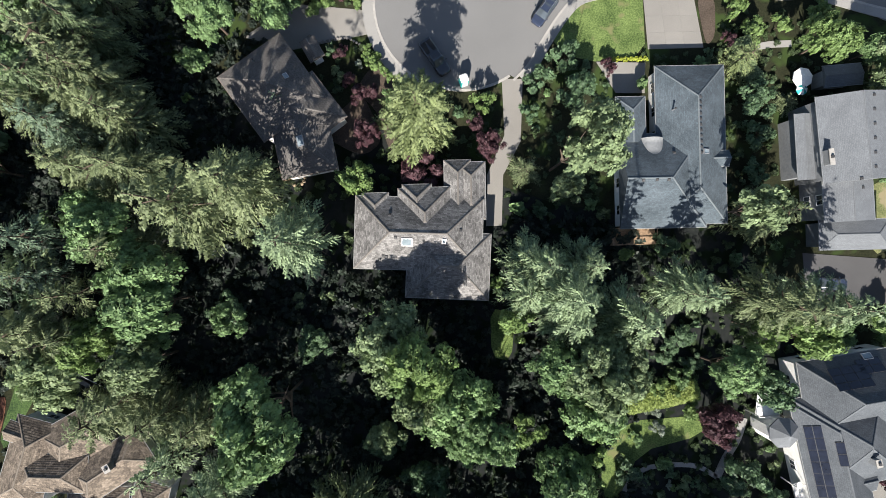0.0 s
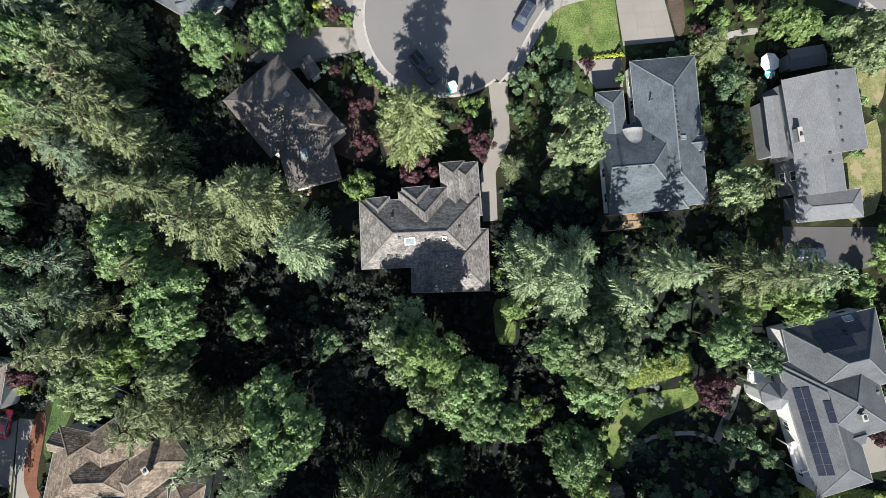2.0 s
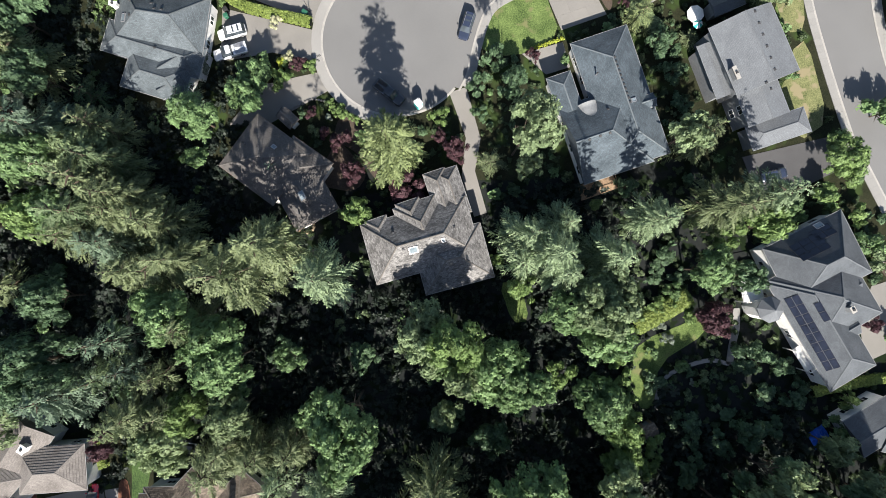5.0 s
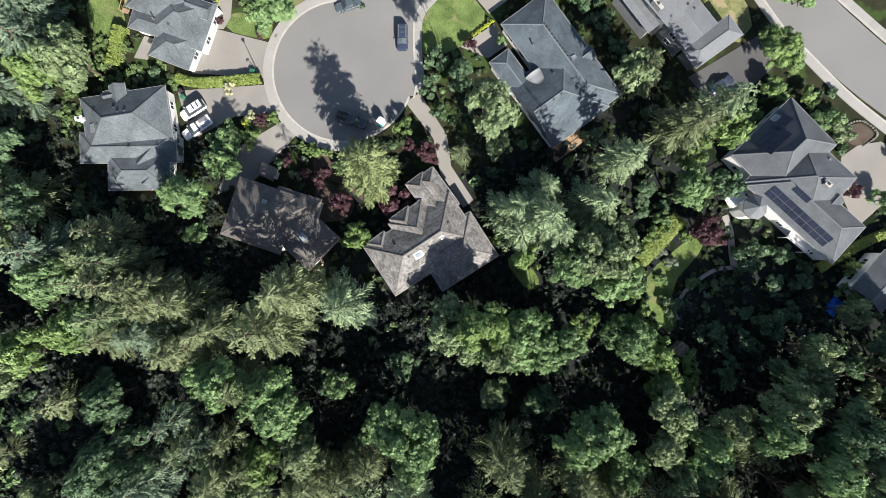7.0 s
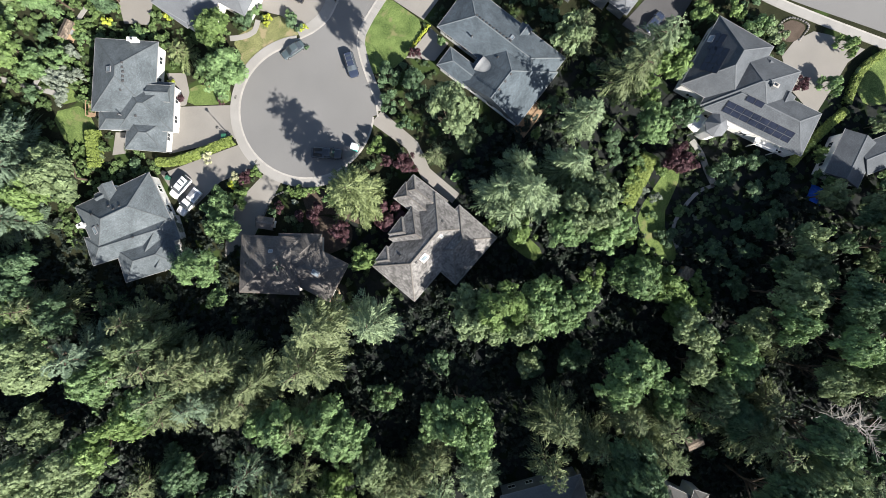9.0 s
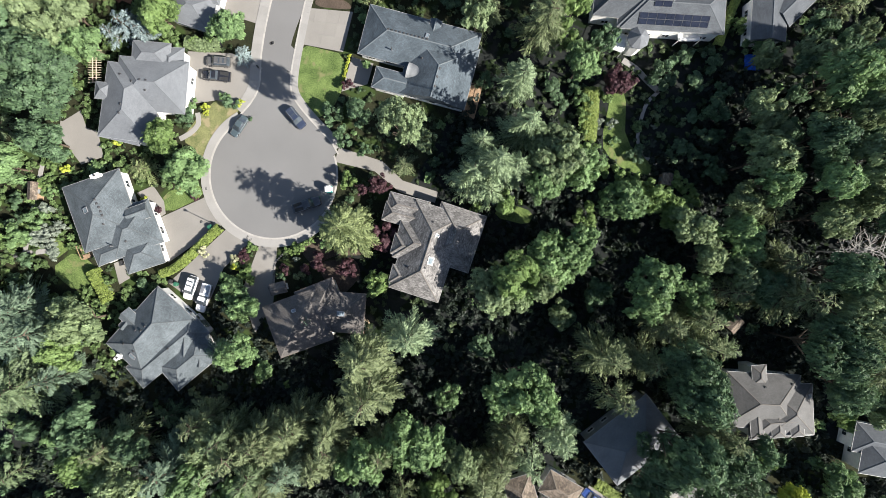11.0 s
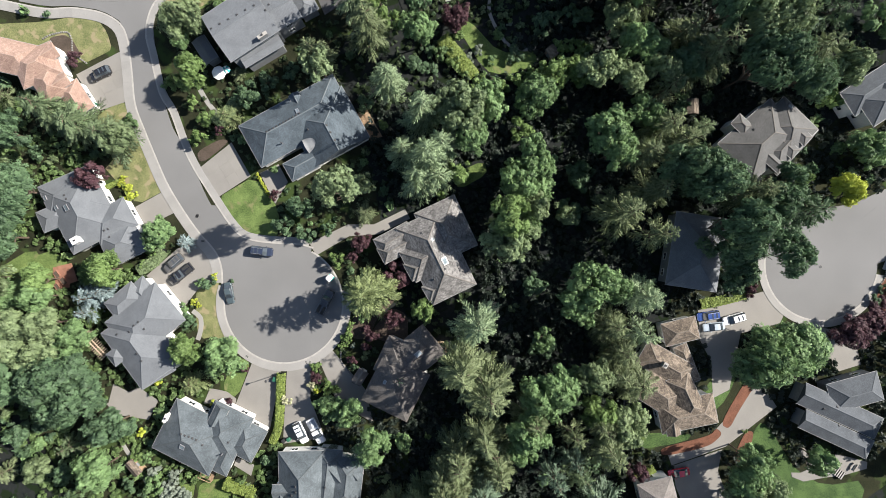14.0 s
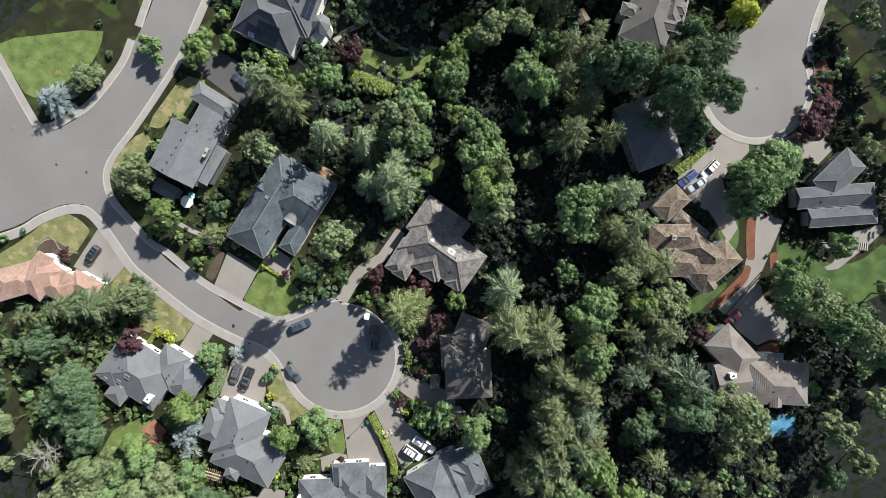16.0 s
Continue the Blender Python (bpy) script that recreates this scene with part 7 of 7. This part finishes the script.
hedge([(-64.7, -13.8), (-64.8, -16.1), (-64.8, -18.4)], 1.3, 1.5, 'lime')
hedge([(44.5, 30.5), (45.3, 27.2), (46.6, 24.7)], 2.6, 3.0, 'olive')
bush(31.15, 28.09, 0.7, 0.45, 'yellow')
bush(30.47, 28.06, 0.7, 0.45, 'yellow')
bush(29.79, 28.04, 0.7, 0.45, 'yellow')
bush(29.11, 28.01, 0.7, 0.45, 'yellow')
bush(28.44, 27.98, 0.7, 0.45, 'yellow')
bush(27.76, 27.95, 0.7, 0.45, 'yellow')
bush(27.08, 27.92, 0.7, 0.45, 'yellow')
bush(26.40, 27.90, 0.7, 0.45, 'yellow')
bush(25.72, 27.87, 0.7, 0.45, 'yellow')
# roof fixtures
skylight(house_a, -3.62, 0.98, 7.22, -92, 30, 1.3, 1.0)
skylight(house_a, 1.35, 1.06, 7.34, -92, 30, 0.4, 0.6)
roof_vent(house_a, -5.11, 1.58, 7.54, -92, 30)
roof_vent(house_a, -6.90, -0.92, 6.07, -92, 30)
roof_vent(house_a, -6.44, -0.99, 6.03, -92, 30)
roof_vent(house_a, 3.57, 2.51, 6.82, -2, 30)
roof_vent(house_a, -5.95, 4.65, 6.48, 88, 30)
roof_vent(house_b, 36.63, 21.00, 5.73, 1, 27)
roof_vent(house_b, 36.64, 20.23, 5.73, 1, 27)
roof_vent(house_b, 36.66, 19.46, 5.72, 1, 27)
roof_vent(house_b, 36.68, 18.69, 5.72, 1, 27)
roof_vent(house_b, 36.70, 17.92, 5.72, 1, 27)
roof_vent(house_b, 36.72, 17.15, 5.72, 1, 27)
roof_vent(house_b, 36.74, 16.38, 5.72, 1, 27)
roof_vent(house_b, 36.76, 15.62, 5.72, 1, 27)
roof_vent(house_b, 36.78, 14.85, 5.72, 1, 27)
roof_vent(house_b, 36.80, 14.08, 5.72, 1, 27)
roof_vent(house_b, 36.82, 13.31, 5.72, 1, 27)
skylight(house_b, 37.61, 13.53, 5.33, 1, 27, 0.5, 0.9)
flue(house_b, 33.39, 19.47, 4.38, -179, 27)
roof_vent(house_b, 28.44, 9.36, 6.62, -89, 27)
roof_vent(house_b, 30.28, 9.44, 6.64, -89, 27)
roof_vent(house_b, 31.91, 9.44, 6.62, -89, 27)
roof_vent(house_b, 33.40, 13.44, 4.89, 91, 27)
roof_vent(house_c, 59.38, 20.84, 7.49, 6, 17)
roof_vent(house_c, 59.38, 18.88, 7.54, 6, 17)
roof_vent(house_c, 59.38, 16.92, 7.60, 6, 17)
roof_vent(house_c, 59.38, 14.97, 7.66, 6, 17)
roof_vent(house_c, 59.38, 13.02, 7.71, 6, 17)
roof_vent(house_c, 59.37, 11.07, 7.77, 6, 17)
roof_vent(house_c, 57.57, 9.51, 7.67, -174, 17)
roof_vent(house_c, 59.14, 8.50, 5.96, 3, 17)
chimney(house_c, 53.45, 12.4, 6.0, -84, 17, 0.5, 2.0, 'grey')
skylight(house_d, 42.02, 64.89, 5.14, 90, 22, 1.2, 0.9)
skylight(house_d, 43.35, 67.31, 4.19, 90, 22, 0.8, 0.7)
skylight(house_d, 46.39, 68.76, 3.62, 86, 22, 0.8, 0.7)
chimney(house_d, 35.25, 66.40, 4.14, 180, 22, 1.5, 1.2, 'white')
roof_vent(house_d, 44.67, 64.30, 4.81, 360, 22)
roof_vent(house_d, 43.60, 64.01, 5.24, 360, 22)
roof_vent(house_d, 34.65, 60.77, 4.17, -179, 23)
roof_vent(house_d, 34.58, 59.89, 4.14, -179, 23)
roof_vent(house_d, 33.07, 60.74, 3.69, -1, 22)
roof_vent(house_e, 14.15, 67.83, 5.46, 8, 24)
roof_vent(house_e, 13.41, 64.96, 6.04, 101, 24)
roof_vent(house_e, 14.00, 63.25, 6.55, 11, 24)
roof_vent(house_e, 14.24, 62.12, 6.55, 11, 24)
roof_vent(house_e, 12.49, 62.05, 6.01, -169, 24)
roof_vent(house_e, 8.63, 65.42, 6.56, -262, 24)
roof_vent(house_e, 6.94, 65.28, 6.48, -172, 24)
roof_vent(house_f, -10.15, 65.36, 5.78, 37, 24)
roof_vent(house_f, -10.78, 64.82, 5.83, -53, 24)
roof_vent(house_f, -11.36, 64.26, 5.79, -53, 24)
roof_vent(house_f, -12.00, 63.76, 5.78, -53, 24)
roof_vent(house_f, -12.64, 63.26, 5.77, -53, 24)
roof_vent(house_f, -14.24, 62.90, 5.25, -143, 24)
roof_vent(house_f, -16.37, 58.46, 4.55, -231, 27)
skylight(house_f, -12.60, 66.60, 5.54, -233, 24, 0.9, 1.1)
flue(house_f, -18.07, 61.01, 4.28, 37, 24)
chimney(house_f, -5.84, 67.44, 3.4, 37, 24, 1.6, 0.55, 'white')
skylight(house_g, -37.12, 50.79, 4.93, -114, 24, 1.2, 0.8)
roof_vent(house_g, -35.13, 52.90, 5.24, 66, 24)
roof_vent(house_g, -35.85, 50.52, 5.05, -114, 24)
roof_vent(house_g, -32.00, 51.44, 5.26, 66, 24)
roof_vent(house_g, -31.63, 50.12, 5.66, -114, 24)
roof_vent(house_g, -30.59, 49.64, 5.65, -114, 24)
roof_vent(house_g, -34.03, 44.95, 4.79, 56, 24)
chimney(house_g, -38.2, 53.6, 3.4, 66, 24, 1.1, 0.55, 'white')
skylight(house_i, -18.06, 14.62, 5.95, 192, 24, 1.3, 0.9)
skylight(house_i, -20.05, 23.34, 6.18, 36, 27, 0.6, 0.5)
flue(house_i, -24.43, 25.43, 5.59, 126, 27)
roof_vent(house_k, -9.11, -67.56, 6.21, 13, 27)
roof_vent(house_k, -7.15, -72.69, 5.83, 13, 27)
skylight(house_k, -8.43, -76.79, 5.46, -71, 27, 0.8, 0.6)
skylight(house_m, -77.93, -11.92, 5.20, 31, 27, 1.5, 0.8)
chimney(house_m, -72.30, -10.68, 5.12, -50, 22, 1.2, 0.9, 'white')
roof_vent(house_m, -79.08, -17.55, 4.94, -59, 27)
roof_vent(house_m, -82.11, -12.76, 6.26, -239, 27)
chimney(house_l, -43.35, -29.09, 5.22, 30, 27, 0.9, 0.7, 'grey')
roof_vent(house_n, -68.11, -55.20, 4.27, -232, 27)
roof_vent(house_n, -68.84, -57.73, 4.56, -52, 27)
roof_vent(house_n, -73.09, -56.66, 3.73, -53, 27)
skylight(house_h, 60.28, -14.96, 5.10, 99, 27, 1.2, 0.8)
chimney(house_h, 58.9, -28.4, 6.9, 13, 31, 0.9, 0.6, 'grey')
# solar panels
solar_array(house_h, 53.61, -30.98, 2, 8)
solar_array(house_h, 56.89, -17.56, 3, 3)
solar_array(house_h, 55.27, -27.77, 1, 2)
solar_array(house_h, 60.11, -16.07, 2, 2)
# outbuildings, decks and garden things
entry_vault(30.75, 14.36, 0)
small_roof(-17.59, 28.92, -52, 2.2, 2.0, 'brown_tile')
pergola(14.63, 74.73, -164)
deck(29.3, 1.9, 2, 6.6, 2.6)
deck(-21.08, 67.87, -51, 2.0, 3.0)
deck(-20.80, 11.27, 28, 3.0, 2.2)
deck(48.17, -22.34, -96, 3.6, 3.6, True)
deck(53.30, -35.69, -74, 4.4, 2.4, True)
terrace(-50.6, -20.6, 153, 8.0, 4.6)
lounger(-49.2, -20.6, 150)
lounger(-50.2, -19.5, 150)
garden_table(-52.6, -20.0, 150)
shed(-12.29, 80.28, 13, 3.6, 2.0)
shed(24.94, -39.79, -171, 2.4, 2.2)
shed(0.93, -60.86, -27, 3.2, 2.6)
turret(48.78, -25.65, 2.2, 5.0)
tarp(52.85, -50.38, 1.6)
pool(-92.4, -7.7, 3.9)
garden_steps(-84.55, -53.59, 118)
garden_steps(-80.32, -49.92, 112)
garden_bench(-82.84, -51.13, 30)
garden_bench(-82.17, -53.09, 118)
garden_bench(-84.62, -56.96, 120)
boulder(-77.22, -48.90)
boulder(-78.40, -49.86)
spa(-81.57, -52.74)
fire_pit(-20.08, 10.42)
planter_box(32.18, 76.37, -174, 1.5, 1.0)
planter_box(30.26, 75.76, -170, 1.6, 1.1)
planter_box(29.79, 77.51, -171, 1.3, 0.9)


# low growth and trees between those placed above
FILL = random.Random(21)
WAYS = [p for line in (street, main_road, side_road, street_far) for p in smooth_line(line, 3.0)]


def in_outline(pts, x, y):
    hit = False
    for (x0, y0), (x1, y1) in zip(pts, pts[1:] + pts[:1]):
        if (y0 > y) != (y1 > y) and x < (x1 - x0) * (y - y0) / (y1 - y0) + x0:
            hit = not hit
    return hit


def free(x, y, m):
    if any(inside(b, x, y, -m) for b in HOUSE_BLOCKS):
        return False
    if any(math.hypot(x - c[0], y - c[1]) < c[2] + 1.8 + m for c in (cul, cul2)):
        return False
    if any(math.hypot(x - p.x, y - p.y) < 6.8 + m for p in WAYS):
        return False
    return not any(in_outline(s, x + dx, y + dy) for s in FLAT_SHEETS for dx, dy in ((0, 0), (m, 0), (-m, 0), (0, m), (0, -m)))


UNDER = []
tries = 0
while tries < 9000:
    tries += 1
    x, y = FILL.uniform(-115, 105), FILL.uniform(-115, 118)
    wood = (x < -22 and y < 22) or (y < -12 and x < 22) or y < -52 or x < -62 or (y > 60 and x < 80)
    if not wood or not 48 < math.hypot(x, y) < 112 or (25 < x < 66 and -47 < y < -20):
        continue
    r = FILL.uniform(3.0, 5.0) if y < 60 else FILL.uniform(2.2, 3.6)
    if any(math.hypot(x - a, y - b) < 1.05 * (r + s) for a, b, s in PLACED) or not free(x, y, r * 0.9):
        continue
    if FILL.random() < 0.5:
        fir(x, y, r * FILL.uniform(1.6, 3.4), r, FILL.choice(("fir", "olive", "dark", "olive")), fine=False)
    else:
        broadleaf(x, y, r * FILL.uniform(1.2, 2.8), r, FILL.choice(("leaf", "olive", "dark", "olive")), fine=False)

# low trees under the tall ones, added to keep sun off the south-east garden
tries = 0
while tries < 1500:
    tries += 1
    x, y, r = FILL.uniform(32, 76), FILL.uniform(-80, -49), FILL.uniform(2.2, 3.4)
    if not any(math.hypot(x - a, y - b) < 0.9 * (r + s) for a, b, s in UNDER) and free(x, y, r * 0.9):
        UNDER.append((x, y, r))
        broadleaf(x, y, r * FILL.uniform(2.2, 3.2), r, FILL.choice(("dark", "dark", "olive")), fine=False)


def woods(x, y):
    return (x < -22 and y < 22) or (y < -12 and x < 24) or y < -44 or x < -62 or y > 62


for tone, count in (("dark", 150), ("leaf", 110), ("olive", 80)):
    V, F = leafy_mesh(50 + len(tone), 6, 70, 0.16)
    V = np.array(V)
    F = np.array(F)
    places = []
    tries = 0
    while len(places) < count and tries < 20000:
        tries += 1
        x, y, r = FILL.uniform(-100, 95), FILL.uniform(-100, 105), FILL.uniform(0.7, 1.7)
        if math.hypot(x, y) > 106 or any(math.hypot(x - a, y - b) < 0.7 * s + 0.5 * r for a, b, s in PLACED):
            continue
        if woods(x, y):
            if math.hypot(x, y) < 55:
                continue
            r *= 1.8
        if free(x, y, r * 0.8):
            places.append((x, y, r, r * FILL.uniform(0.8, 1.4), FILL.uniform(0, 6.28)))
            PLACED.append((x, y, r))
    verts, faces = [], []
    for k, (x, y, r, h, a) in enumerate(places):
        R = np.array(((math.cos(a) * r, -math.sin(a) * r, 0), (math.sin(a) * r, math.cos(a) * r, 0), (0, 0, h)))
        verts.append(V @ R.T + np.array((x, y, -0.25 * h)))
        faces.append(F + k * len(V))
    me = bpy.data.meshes.new("undergrowth")
    me.from_pydata(np.concatenate(verts).tolist(), [], np.concatenate(faces).tolist())
    me.materials.append(LEAVES[tone])
    tagged(new("undergrowth", me), {"dark": "dark", "leaf": "green", "olive": "olive-green"}[tone] + " leafy undergrowth on the woodland floor", "undergrowth", kind="stuff")

# woods floor growth, shade put into leaf colour; low planting over the garden ground
UNDERWOOD = foliage("painted_shade_leaves", (0.009, 0.0135, 0.011), (0.024, 0.035, 0.024))
COVER = foliage("ground_cover_leaves", (0.010, 0.017, 0.007), (0.066, 0.100, 0.040))
CELLS = {}


def scatter(name, material, label, most, span, size, rise, where, mesh):
    """Many low plants in one mesh, none on a built surface."""
    V, F = np.array(mesh[0]), np.array(mesh[1])
    verts, faces = [], []
    for _ in range(30000):
        if len(verts) >= most:
            break
        x, y, r = FILL.uniform(*span[:2]), FILL.uniform(*span[2:]), FILL.uniform(*size)
        if not where(x, y) or math.hypot(x, y) > 105:
            continue
        near = [q for i in (-1, 0, 1) for j in (-1, 0, 1) for q in CELLS.get((int(x // 4) + i, int(y // 4) + j), ())]
        if any(math.hypot(x - a, y - b) < 0.62 * (r + q) for a, b, q in near) or not free(x, y, r * 0.7):
            continue
        CELLS.setdefault((int(x // 4), int(y // 4)), []).append((x, y, r))
        a, h = FILL.uniform(0, 6.28), r * FILL.uniform(*rise)
        R = np.array(((math.cos(a) * r, -math.sin(a) * r, 0), (math.sin(a) * r, math.cos(a) * r, 0), (0, 0, h)))
        faces.append(F + len(verts) * len(V))
        verts.append(V @ R.T + np.array((x, y, -0.3 * h)))
    me = bpy.data.meshes.new(name)
    me.from_pydata(np.concatenate(verts).tolist(), [], np.concatenate(faces).tolist())
    me.materials.append(material)
    return tagged(new(name, me), label, "undergrowth", kind="stuff")


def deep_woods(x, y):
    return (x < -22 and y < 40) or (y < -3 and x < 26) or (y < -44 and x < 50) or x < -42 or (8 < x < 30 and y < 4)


scatter("underwood", UNDERWOOD, "ferns and saplings on the woodland floor, shade painted into near-black leaves", 1900, (-105, 60, -100, 70), (1.0, 2.3), (0.6, 1.7), deep_woods, leafy_mesh(61, 5, 44, 0.2))
LUSHLEAF = foliage("garden_leaves", (0.018, 0.032, 0.010), (0.150, 0.225, 0.082))
scatter("garden_planting", LUSHLEAF, "dense green garden planting of ferns and shrubs", 520, (-60, 70, 45, 102), (0.9, 2.2), (0.7, 1.3), lambda x, y: y > 54 or x < -22, leafy_mesh(63, 6, 90, 0.16))
scatter("ground_cover", COVER, "low leafy ground cover between garden shrubs", 1300, (-75, 72, -95, 95), (0.5, 1.2), (0.5, 1.2), lambda x, y: not deep_woods(x, y), leafy_mesh(62, 4, 44, 0.2))
